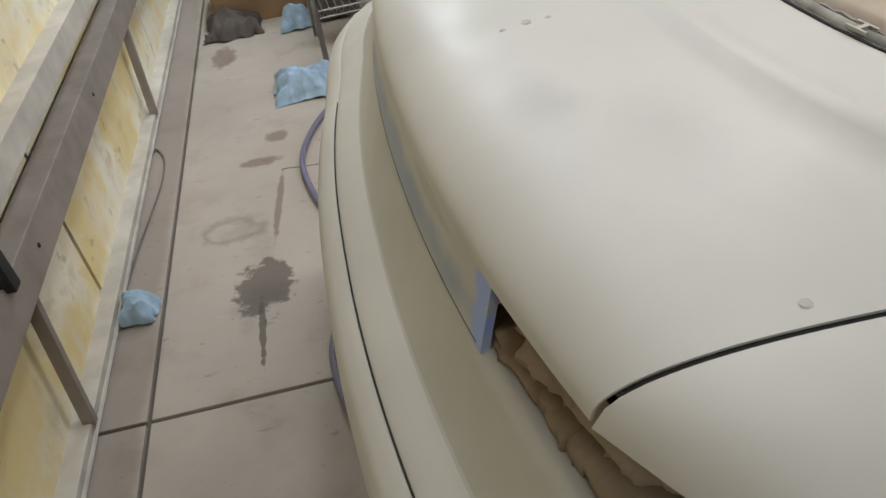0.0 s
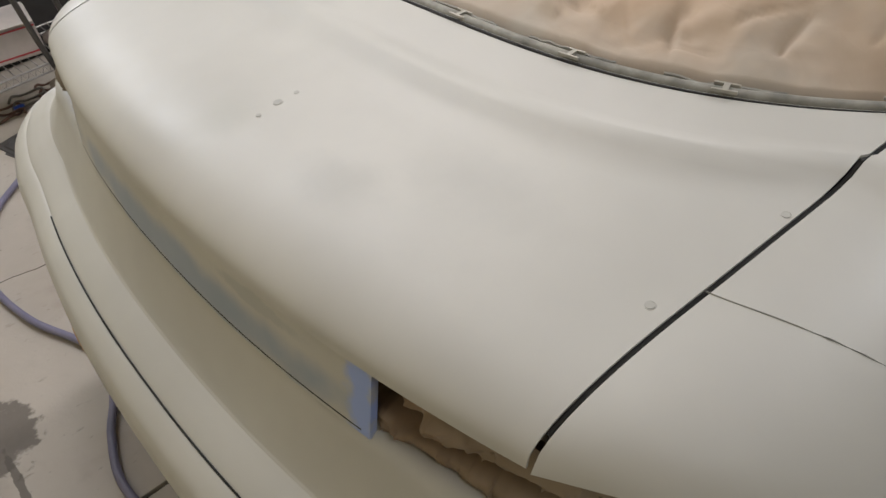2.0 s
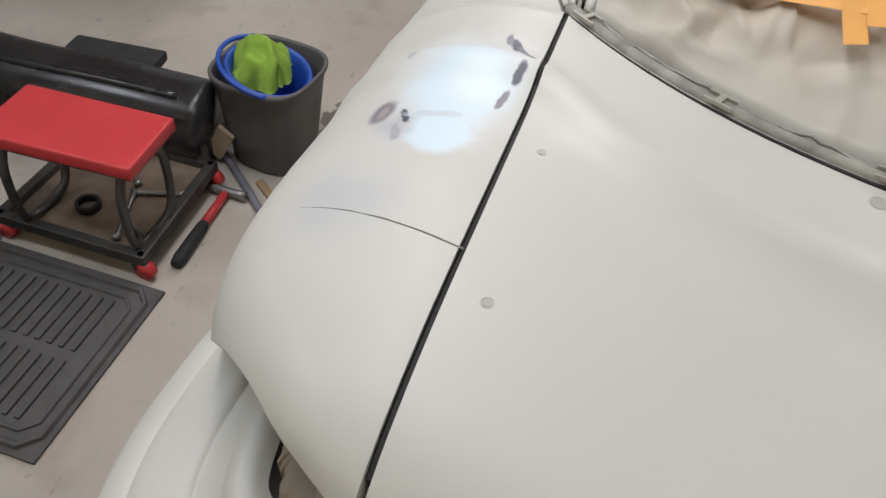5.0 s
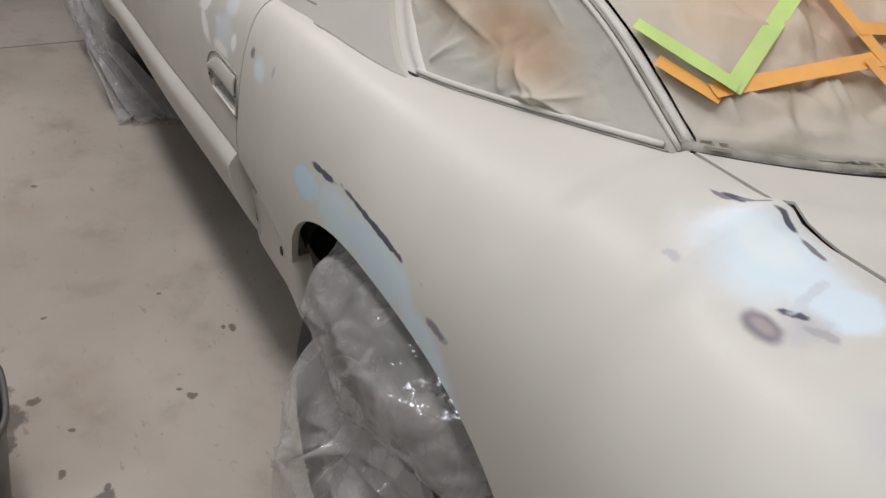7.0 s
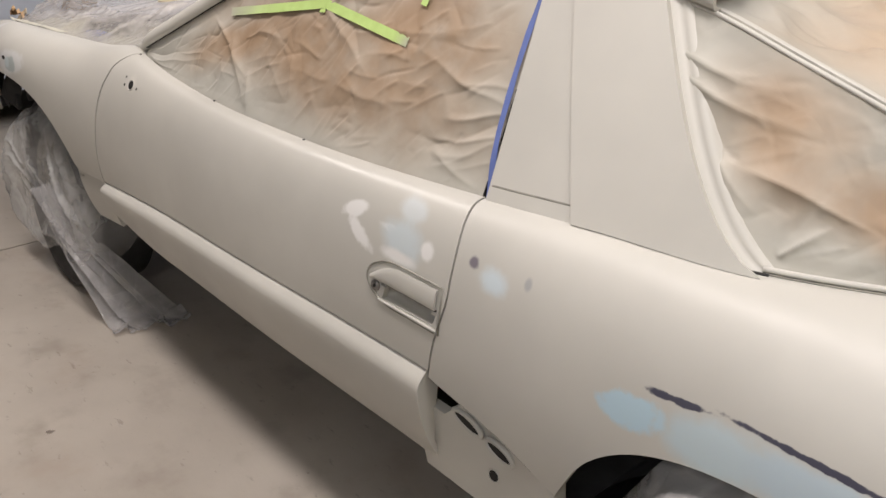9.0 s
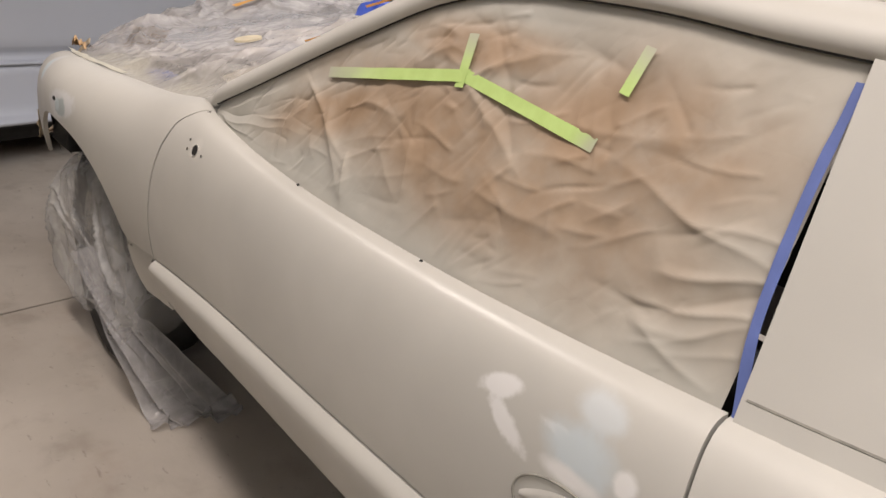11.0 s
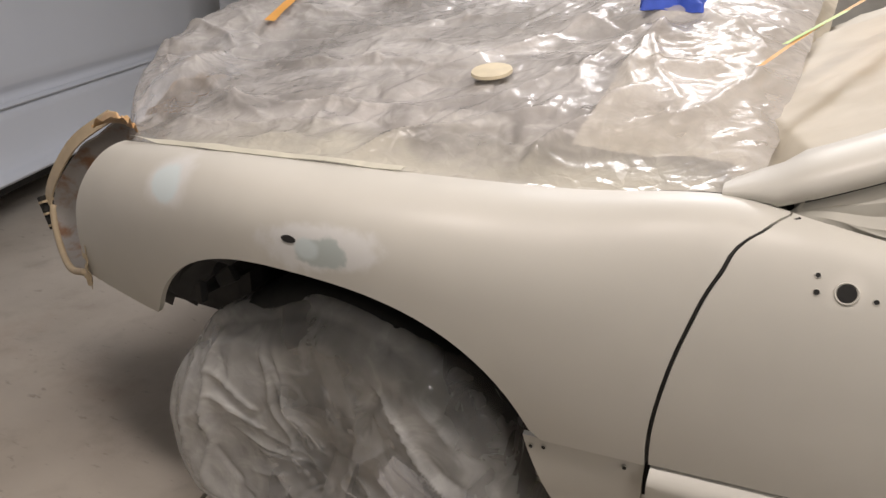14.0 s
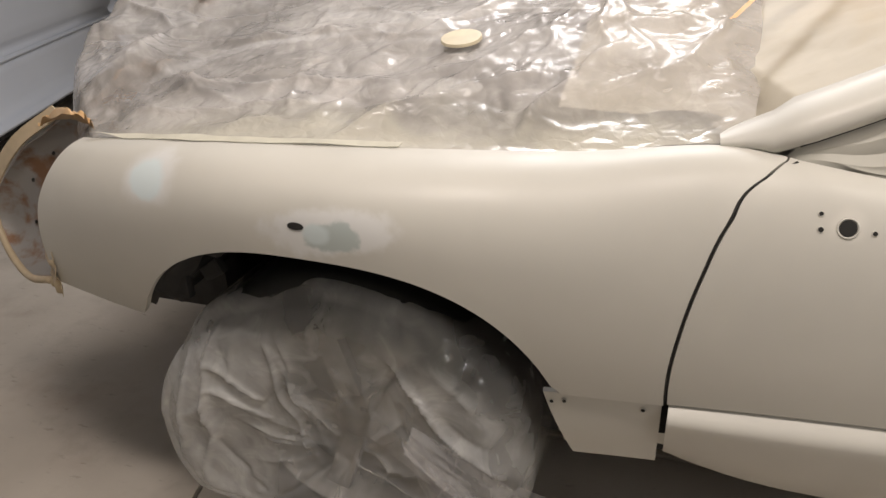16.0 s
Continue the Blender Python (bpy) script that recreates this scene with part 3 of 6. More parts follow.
def window_sheet(x0, x1, nu, nv, out=0.0):
    rows = []
    for u in np.linspace(0, 1, nu):
        col = []
        for q in np.linspace(0, 1, nv):
            x = (1 - u) * x0(q) + u * x1(q)
            zb, zt = float(ZE(x)) - 0.005, float(ZR(x))
            z = zb + (zt - zb) * q
            col.append((x, glass_y(x, z) + out, z))
        rows.append(col)
    return rows


def crumple(x, y, seed=0.0, fine=1.0):
    """0 on sharp creases, growing between them."""
    wx = x + 0.03 * noise.noise(Vector((x * 7, y * 7, seed + 5)))
    wy = y + 0.03 * noise.noise(Vector((x * 7, y * 7, seed + 9)))
    return sum(a * abs(noise.noise(Vector((wx * f, wy * f, seed + f)))) for a, f in ((1.0, 3.6), (0.55, 8.5), (0.20 * fine, 19), (0.05 * fine, 41)))


def creases(px, py, folds, bend=0.012, seed=0.0):
    """Height of sharp folds: (x0, y0, x1, y1, height, width, lean); lean 1 starts at full height, 0 swells in the middle."""
    px, py = np.asarray(px, float), np.asarray(py, float)
    wx = px + bend * (np.sin(py * 23 + seed) + 0.6 * np.sin(py * 51 + px * 17 + 2 * seed))
    wy = py + bend * (np.sin(px * 19 + 3 * seed) + 0.6 * np.sin(px * 47 - py * 13 + seed))
    h = np.zeros_like(px)
    for x0, y0, x1, y1, high, wide, lean in folds:
        dx, dy = x1 - x0, y1 - y0
        length = math.hypot(dx, dy)
        t = ((wx - x0) * dx + (wy - y0) * dy) / length**2
        d = np.abs((wx - x0) * dy - (wy - y0) * dx) / length
        mid = np.clip(4 * t * (1 - t), 0, 1) ** 0.7
        end = np.clip(1 - t, 0, 1) * np.clip(1 + t * 12, 0, 1)
        h += high * np.exp(-d / (wide * (0.6 + 0.8 * np.clip(t, 0, 1)))) * np.where((t > -0.09) & (t < 1), lean * end + (1 - lean) * mid, 0)
    return h


def random_folds(seed, count, x0, x1, y0, y1, long, high, wide, way=0.0, spread=math.pi):
    """Folds strewn over a rectangle, lying about the angle way."""
    rng = np.random.default_rng(seed)
    out = []
    for _ in range(count):
        x, y = rng.uniform(x0, x1), rng.uniform(y0, y1)
        a = way + rng.uniform(-spread, spread) / 2
        l = long * rng.uniform(0.35, 1.3)
        out.append((x, y, x + l * math.cos(a), y + l * math.sin(a), high * rng.uniform(0.3, 1.0) * rng.choice((-1, 1)), wide * rng.uniform(0.5, 1.5), rng.uniform(0, 1)))
    return out


def side_y(x, z):
    """The left side of the body at x and z."""
    p = section(x, 0.5)
    return float(np.interp(z, p[:, 2], p[:, 1]))


def paper(name, brown, tint=(0.40, 0.285, 0.19), dust=(0.47, 0.455, 0.405)):
    """Brown kraft paper, grey with overspray but for some soft patches."""
    m = Mat(name, 0.62)
    kraft = m.mix(m.ramp(m.noise(5, 5), 0.3, 0.7), tuple(c * 0.85 for c in tint), tuple(c * 1.12 for c in tint))
    grey = m.mix(m.ramp(m.noise(4, 5), 0.3, 0.7), tuple(c * 0.9 for c in dust), tuple(c * 1.08 for c in dust))
    keep = None
    for at, radii, turn in brown:
        k = m.spot(at, radii, 0.75, 0.22, 5, turn)
        keep = k if keep is None else m.math("MAXIMUM", keep, k)
    keep = m.math("MULTIPLY", keep, m.ramp(m.noise(9, 5), 0.2, 0.6, 0.55, 1.0)) if keep is not None else 0.0
    m.colour(m.mix(keep, grey, kraft))
    n1, n2 = m.noise(9.0, 2, 0.45, None, 0.25), m.facets(14.0)
    return m.bump(m.math("ADD", m.math("MULTIPLY", n1, 0.40), m.math("MULTIPLY", n2, 0.20)), 0.45, 0.018).m


def film(name, alpha=0.5, colour=(0.72, 0.70, 0.70), rough=0.12, scale=9.0, dusted=(), gloss=0.5):
    """Thin clear plastic film, uneven in its haze; dusted: places where overspray has made it opaque."""
    m = Mat(name, rough)
    haze = m.math("ADD", m.math("MULTIPLY", m.ramp(m.noise(scale * 0.4, 4, 0.6, None, 0.6), 0.32, 0.68), 0.36), m.math("MULTIPLY", m.ramp(m.noise(scale * 2.2, 3, 0.6, None, 1.2), 0.45, 0.75), 0.16))
    a = m.math("ADD", haze, alpha - 0.25)
    c = m.mix(m.ramp(m.noise(4, 3), 0.3, 0.7), tuple(c * 0.9 for c in colour), tuple(min(1, c * 1.08) for c in colour))
    for at, radii, turn in dusted:
        k = m.spot(at, radii, 0.7, 0.25, 7, turn)
        a = m.math("MAXIMUM", a, m.math("MULTIPLY", k, 0.96))
        c = m.mix(k, c, (0.52, 0.495, 0.43))
    m.put(m.b.inputs["Alpha"], a)
    m.b.inputs["Specular IOR Level"].default_value = gloss
    m.colour(c)
    n1, n2 = m.facets(scale * 1.2), m.facets(scale * 3.6)
    n3 = m.math("ABSOLUTE", m.math("SUBTRACT", m.noise(scale * 7, 1, 0.4, None, 0.8), 0.5))
    n = m.math("ADD", m.math("MULTIPLY", n1, 0.45), m.math("ADD", m.math("MULTIPLY", n2, 0.30), m.math("MULTIPLY", n3, 0.10)))
    return m.bump(n, 0.55, 0.024).m


M_WPAPER = paper("door_window_paper", tint=(0.34, 0.235, 0.15), brown=[((0.95, 0.76, 1.04), (0.54, 0.3, 0.13), (0, -0.10, 0)), ((0.72, 0.75, 1.11), (0.30, 0.3, 0.13), (0, 0.1, 0)), ((1.27, 0.77, 1.03), (0.26, 0.3, 0.07), (0, 0.3, 0)), ((0.98, 0.72, 1.18), (0.22, 0.3, 0.05), (0, 0, 0))])
M_QPAPER = paper("quarter_window_paper", [((0.06, 0.76, 1.085), (0.11, 0.3, 0.085), (0, -0.6, 0)), ((-0.08, 0.72, 1.02), (0.15, 0.3, 0.05), (0, -0.3, 0))])
M_RPAPER = paper("rear_window_paper", [((-0.08, 0.26, 1.1), (0.33, 0.44, 0.5), (0, 0, 0)), ((-0.14, -0.25, 1.1), (0.37, 0.60, 0.5), (0, 0, 0)), ((-0.30, -0.1, 1.0), (0.22, 0.5, 0.5), (0, 0, 0))], (0.56, 0.39, 0.25))
M_SPAPER = paper("windshield_paper", [((1.35, 0.30, 1.1), (0.34, 0.42, 0.5), (0, 0, 0.2)), ((1.3, -0.3, 1.1), (0.36, 0.4, 0.5), (0, 0, 0))], (0.50, 0.37, 0.22), (0.52, 0.47, 0.38))
M_KRAFT = paper("bare_kraft_paper", [((0, 0, 0), (9, 9, 9), (0, 0, 0))], (0.60, 0.36, 0.16))
# tail lamp paper, its colours darkened for the shade inside the recess
M_LAMPPAPER = paper("shaded_oversprayed_paper", [((-0.95, -0.36, 0.85), (0.2, 0.25, 0.5), (0, 0, 0))], (0.24, 0.165, 0.105), (0.255, 0.205, 0.15))
M_GREEN = plain("green_masking_tape", (0.50, 0.68, 0.22), 0.55, 0, 0.1, 20)
m = Mat("oversprayed_green_tape", 0.55)
c = m.mix(m.ramp(m.noise(20, 4), 0.3, 0.7), (0.46, 0.63, 0.20), (0.53, 0.72, 0.25))
for at, r in (((1.37, 0.75, 1.08), 0.16), ((1.01, 0.74, 1.215), 0.055), ((0.71, 0.72, 1.235), 0.055), ((0.72, 0.75, 1.09), 0.05)):
    c = m.mix(m.spot(at, (r, r, r), 0.9, 0.2, 12), c, (0.47, 0.46, 0.38))
M_GREENDUST = m.colour(c).m
M_ORANGE = plain("orange_masking_tape", (0.80, 0.40, 0.10), 0.55, 0, 0.1, 20)
M_BLUETAPE = plain("blue_masking_tape", (0.12, 0.17, 0.42), 0.6, 0, 0.25, 14)
M_YELLOW = plain("pale_yellow_tape", (0.66, 0.60, 0.32), 0.55, 0, 0.15, 18)
M_DUSTTAPE = plain("oversprayed_tape", (0.52, 0.50, 0.42), 0.6, 0, 0.15, 25)
M_FILM = film("clear_plastic_bag", 0.47, (0.70, 0.70, 0.69), 0.12, 5.5, gloss=0.9)
M_SLICK = film("glossy_plastic_bag", 0.46, (0.54, 0.53, 0.52), 0.10, 7.0, gloss=1.0)
M_COVER = film("clear_plastic_sheet", 0.60, (0.70, 0.67, 0.65), 0.21, 6.5, [((2.45, 0.84, 0.9), (0.62, 0.17, 0.3), (0, 0, 0)), ((1.95, 0.84, 0.95), (0.22, 0.17, 0.3), (0, 0, 0))])


def glass_sheet(x0, x1, nu, nv, depth, seed, folds=(), soft=0.25):
    rows = []
    for u in np.linspace(0, 1, nu):
        col = []
        for q in np.linspace(0, 1, nv):
            x = (1 - u) * x0(q) + u * x1(q)
            zb, zt = float(ZE(x)) - 0.004, float(ZR(x))
            z = zb + (zt - zb) * q
            edge = min(1, 12 * min(u, 1 - u, q, 1 - q))
            col.append((x, glass_y(x, z) + 0.003 - edge * depth * crumple(x * 1.3, z * 1.3, seed, 1.2), z, edge))
        rows.append(col)
    p = np.array(rows)
    p[..., 1] += np.maximum(p[..., 3], soft) * creases(p[..., 0], p[..., 2], folds, 0.004, seed)
    return p[..., :3]


DOOR_FOLDS = [
    (0.478, 1.062, 0.60, 1.062, 0.012, 0.006, 1), (0.478, 1.035, 0.74, 1.10, 0.014, 0.016, 1), (0.478, 1.022, 0.61, 0.995, 0.016, 0.008, 1), (0.478, 1.005, 0.66, 0.925, -0.014, 0.014, 1),
    (0.478, 0.985, 0.63, 0.955, 0.016, 0.007, 1), (0.478, 0.975, 0.62, 0.905, 0.014, 0.012, 1), (0.478, 0.945, 0.56, 0.925, 0.008, 0.006, 1), (0.49, 0.905, 0.60, 0.945, 0.008, 0.010, 0.5),
    (1.69, 0.935, 1.40, 1.05, 0.0070, 0.012, 1), (1.68, 0.935, 1.34, 1.00, -0.0070, 0.014, 1), (1.66, 0.93, 1.30, 0.97, 0.0065, 0.010, 1), (1.64, 0.93, 1.45, 0.915, 0.0050, 0.008, 1), (1.66, 0.945, 1.48, 1.04, -0.0050, 0.008, 1),
    (1.39, 1.06, 1.20, 0.96, 0.009, 0.010, 0.3), (1.30, 1.03, 1.18, 0.90, 0.008, 0.014, 0.3), (1.20, 0.97, 1.17, 0.885, 0.010, 0.010, 0.4), (1.22, 1.06, 1.10, 1.05, 0.006, 0.012, 0), (1.12, 1.13, 1.02, 1.18, 0.006, 0.012, 0),
    (0.995, 1.14, 0.86, 1.20, 0.007, 0.010, 0.5), (0.99, 1.13, 0.80, 1.02, 0.007, 0.014, 0.5), (0.90, 1.00, 0.72, 0.98, 0.006, 0.016, 0), (0.85, 1.10, 0.62, 1.13, 0.006, 0.018, 0)]
DOOR_FOLDS += random_folds(4, 70, 0.6, 1.5, 0.92, 1.22, 0.16, 0.0042, 0.011) + random_folds(14, 150, 0.5, 1.55, 0.90, 1.24, 0.10, 0.0042, 0.0055, -0.5, 1.3)
QUART_FOLDS = [
    (-0.05, 1.0, 0.13, 1.05, 0.012, 0.014, 0.2), (0.235, 1.16, 0.06, 1.13, 0.014, 0.012, 1), (0.20, 1.13, 0.02, 1.08, 0.013, 0.014, 1), (0.20, 1.09, 0.05, 1.02, -0.012, 0.014, 1), (0.16, 1.07, 0.06, 0.98, 0.010, 0.010, 1),
    (0.02, 0.945, -0.02, 1.0, 0.009, 0.006, 0.6), (-0.10, 0.955, -0.06, 1.02, 0.011, 0.008, 0.7), (-0.15, 0.96, -0.09, 1.0, 0.013, 0.007, 0.6), (-0.19, 0.965, -0.10, 0.985, 0.013, 0.007, 0.5), (-0.12, 0.955, -0.20, 0.99, 0.012, 0.006, 0.4)]
QUART_FOLDS += random_folds(8, 24, -0.25, 0.15, 0.95, 1.12, 0.09, 0.0025, 0.010) + random_folds(18, 50, -0.25, 0.20, 0.95, 1.15, 0.08, 0.0022, 0.005)
pap = sheet("window_masking_paper", glass_sheet(lambda q: 0.470 + 0.004 * q, lambda q: 1.72 - 0.02 * q, 400, 130, 0.0045, 1.0, DOOR_FOLDS), M_WPAPER, flip=True)
tagged(pap, "wrinkled brown masking paper grey with overspray over the door window", "masking paper", "window masking papers")
qpap = sheet("window_masking_paper", glass_sheet(lambda q: -0.325, lambda q: 0.035 + 0.245 * q**0.75, 150, 90, 0.006, 3.7, QUART_FOLDS, 0.0), M_QPAPER, flip=True)
tagged(qpap, "wrinkled oversprayed masking paper over the small quarter window", "masking paper", "window masking papers")

bpan = sheet("pillar_panel", window_sheet(lambda q: 0.285 + 0.135 * q, lambda q: 0.450 + 0.022 * q, 8, 14, 0.006), M_PRIMER, CAR, "", 0.012, flip=True)
sail = sheet("sail_pillar", window_sheet(lambda q: 0.025 + 0.245 * q**0.75, lambda q: 0.287 + 0.135 * q, 14, 20, 0.010), M_PRIMER, CAR, "", 0.015, flip=True)
part("pillar_groove", tube_bm([(0.288 + 0.135 * q, glass_y(0.288 + 0.135 * q, float(ZE(0.3)) + 0.31 * q) + 0.010, 0.925 + 0.305 * q) for q in np.linspace(0, 1, 12)], 0.0040, 6), M_DARK, sail)
rows = []
for q in np.linspace(0, 1, 30):
    rows.append([])
    for back, out in ((-0.012, 0.0108), (0.002, 0.0105), (0.010, 0.0085), (0.015, 0.005), (0.019, 0.0065), (0.028, 0.0055), (0.034, 0.001), (0.040, -0.010)):
        x = 0.025 + 0.245 * q**0.75 - back
        z = float(ZE(x)) - 0.005 + (float(ZR(x)) - float(ZE(x)) + 0.005) * q
        rows[-1].append((x, glass_y(x, z) + out, z))
sheet("sail_lip", rows, M_PRIMER, sail)
part("sail_seam", tube_bm([(x, float(YE(x)) + 0.003, float(ZE(x)) + 0.001) for x in np.linspace(0.02, 0.30, 16)], 0.0022, 6), M_DARK, sail)
part("pillar_step", tube_bm([(x, float(YE(x)) + 0.002, float(ZE(x)) + 0.022) for x in np.linspace(0.295, 0.446, 8)], 0.0022, 6), M_SEAL, bpan)
part("belt_strip", tube_bm([(x, float(YE(x)) - 0.004, float(ZE(x)) + 0.006) for x in np.linspace(-0.31, 0.03, 24)], 0.0042, 8), M_PRIMER, CAR, smooth=True)
part("belt_gap", tube_bm([(x, float(YE(x)) + 0.001, float(ZE(x)) + 0.0015) for x in np.linspace(-0.32, 0.03, 24)], 0.0010, 6), M_SEAL, CAR)

# roof rail over the door, with its rubber seals, and the frame of the hatch
rail = []
for x in np.linspace(1.80, 0.20, 70):
    z, y = float(ZR(x)), glass_y(x, float(ZR(x)))
    k = min(1.0, 0.12 + (1.80 - x) / 0.10)
    rail.append([(x, y + a * (0.4 + 0.6 * k), z + c * k) for a, c in ((-0.006, 0.004), (0.008, 0.006), (0.012, 0.011), (0.011, 0.020), (0.004, 0.029), (-0.008, 0.037), (-0.03, 0.046), (-0.055, 0.05), (-0.062, 0.04), (-0.064, 0.025))])
rail_ob = sheet("roof_rail", rail, M_PRIMER, CAR, "", 0.006)
for dy, dz, r, mat in ((0.008, 0.001, 0.0032, M_DARK), (0.0125, 0.0085, 0.0036, M_SEAL), (0.0125, 0.0125, 0.0016, M_DARK)):
    part("door_seal", tube_bm([(x, glass_y(x, float(ZR(x))) + dy, float(ZR(x)) + dz) for x in np.linspace(1.70, 0.46, 60)], r, 6), mat, rail_ob, smooth=True)
frame_pts = [(x, glass_y(x, float(ZR(x))), float(ZR(x))) for x in np.linspace(-0.327, 0.25, 40)]
hfr = part("hatch_frame", tube_bm([(x + 0.004, y - 0.017, z - 0.0035) for x, y, z in frame_pts], 0.0080, 8), M_PRIMER, CAR, smooth=True)
part("hatch_frame_gap", tube_bm([(x, y - 0.004, z - 0.0005) for x, y, z in frame_pts], 0.0026, 6), M_SEAL, hfr)
qfr = part("quarter_window_frame", tube_bm([(x, y + 0.003, z - 0.003) for x, y, z in frame_pts], 0.0034, 8), M_PRIMER, CAR, smooth=True)
for ob in (bpan, sail, rail_ob, hfr, qfr):
    mirror(ob)
rows = [[(x, CY + f * (glass_y(x, float(ZR(x))) - 0.045 - CY), float(ZR(x)) + 0.048 + 0.045 * (1 - f * f)) for f in np.linspace(-1, 1, 30)] for x in np.linspace(0.20, 0.98, 24)]
sheet("roof", rows, M_PRIMER, CAR, "", 0.01)


def rear_glass(q, f, lift=0.0):
    """A point on the rear window: q up from its lower edge, f across."""
    xf = -0.327 + 0.56 * q
    yf, zf = glass_y(xf, float(ZR(xf))) - 0.022, float(ZR(xf))
    yr = f * (yf - CY)
    x = xf + (base_x(yr) - base_x(yf - CY)) * (1 - q)
    z0 = deck(base_x(yr), yr) - 0.012
    return x, yr + CY, (z0 if q == 0 else zf + (z0 - 0.962) * (1 - q) + 0.085 * q * (1 - f * f)) + lift


rows = [[rear_glass(q, f) for f in np.linspace(-1, 1, 240)] for q in np.linspace(0, 1, 120)]
p = np.array(rows)
qq, ff = np.meshgrid(np.linspace(0, 1, 120), np.linspace(-1, 1, 240), indexing="ij")
edge = np.minimum(1, 10 * np.minimum(qq + 0.02, 1 - np.abs(ff) + 0.03))
rough = np.array([[crumple(x * 1.3, y * 1.3, 6.0, 1.2) for x, y, z in row] for row in p])
REAR_FOLDS = random_folds(3, 130, -0.5, 0.15, -0.6, 0.6, 0.20, 0.017, 0.015) + random_folds(5, 60, -0.46, -0.30, -0.6, 0.6, 0.08, 0.013, 0.007)
REAR_FOLDS += [(-0.325, 0.57, -0.22, 0.60, 0.014, 0.008, 0.8), (-0.34, 0.52, -0.27, 0.58, 0.014, 0.007, 0.8), (-0.36, 0.46, -0.29, 0.50, 0.016, 0.008, 0.8), (-0.37, 0.42, -0.31, 0.43, 0.015, 0.007, 0.7), (-0.345, 0.60, -0.39, 0.44, 0.016, 0.006, 0.2)]
p[..., 2] += 0.004 - edge * 0.022 * rough + edge * creases(p[..., 0], p[..., 1], REAR_FOLDS, 0.006, 2.0)
tagged(sheet("window_masking_paper", p, M_RPAPER), "crumpled brown masking paper over the sloping rear window", "masking paper", "window masking papers")


def ribbon(name, path, width, mat, normal, label="", category="", parent=None, steps=8, wavy=0.0):
    """A strip of tape along a path."""
    pts = smooth_path(path, steps) if len(path) > 2 and steps > 1 else [tuple(np.array(path[0]) * (1 - k) + np.array(path[-1]) * k) for k in np.linspace(0, 1, 14)]
    n, rows = Vector(normal).normalized(), []
    for i, p in enumerate(pts):
        a = Vector(pts[min(i + 1, len(pts) - 1)]) - Vector(pts[max(i - 1, 0)])
        side = a.cross(n).normalized() * width / 2
        lift = n * wavy * wob(p[0], p[1], p[2], 25)
        rows.append([Vector(p) - side + lift, Vector(p) + lift * 0.5, Vector(p) + side - lift])
    ob = sheet(name, rows, mat, parent, "" if category else label)
    return tagged(ob, label, category) if category else ob


SIDE_N, BACK_N = (0, 0.95, 0.31), (-0.42, 0.12, 0.9)


def on_glass(x, z, out=0.0075):
    return (x, glass_y(x, z) + out, z)


GT = thing("masking_tape", "green masking tape strips meeting on the door window paper", "tape")
for ends in (((1.33, 1.083), (0.985, 1.139)), ((1.01, 1.140), (0.735, 1.100)), ((0.998, 1.12), (1.006, 1.196))):
    ribbon("strip", [on_glass(*e) for e in ends], 0.019, M_GREENDUST, SIDE_N, parent=GT, wavy=0.0015)
ribbon("masking_tape", [on_glass(0.713, 1.222), on_glass(0.724, 1.164)], 0.016, M_GREENDUST, SIDE_N, "short green masking tape on the door window paper", "tape")
ribbon("masking_tape", [on_glass(0.448, 0.900, 0.014), on_glass(0.468, 0.98, 0.014), on_glass(0.475, 1.06, 0.014), on_glass(0.477, 1.14, 0.014), on_glass(0.474, 1.225, 0.014)], 0.012, M_BLUETAPE, (0.2, 0.95, 0.31), "blue masking tape down the rear edge of the door window", "tape", wavy=0.002)


def on_rear(x, y, lift=0.004):
    """The rear window's surface over x and y."""
    best = None
    f = (y - CY) / 0.66
    for q in np.linspace(0, 1, 120):
        p = rear_glass(q, f)
        f2 = f * (y - CY) / max(1e-6, (p[1] - CY)) if abs(y - CY) > 1e-3 else 0
        p = rear_glass(q, max(-1, min(1, f2)))
        if best is None or abs(p[0] - x) < abs(best[0] - x):
            best = p
    return (x, y, best[2] + lift)


OT = thing("masking_tape", "orange masking tape strips on the rear window paper", "tape")
for pts in (((-0.245, 0.634), (-0.310, 0.588)), ((-0.300, 0.594), (-0.342, 0.365)), ((-0.338, 0.385), (-0.378, 0.372)), ((-0.362, 0.358), (-0.20, 0.375)), ((-0.30, 0.37), (-0.335, 0.10))):
    ribbon("strip", [on_rear(*p, 0.013) for p in pts], 0.022, M_ORANGE, BACK_N, parent=OT, wavy=0.001)
GT2 = thing("masking_tape", "green masking tape strips on the rear window paper", "tape")
for pts in (((-0.205, 0.641), (-0.312, 0.568)), ((-0.310, 0.576), (-0.225, 0.395)), ((-0.24, 0.415), (-0.10, 0.48))):
    ribbon("strip", [on_rear(*p, 0.016) for p in pts], 0.022, M_GREEN, BACK_N, parent=GT2, wavy=0.001)
YT = thing("masking_tape", "pale yellow masking tape crossing on the rear window paper", "tape")
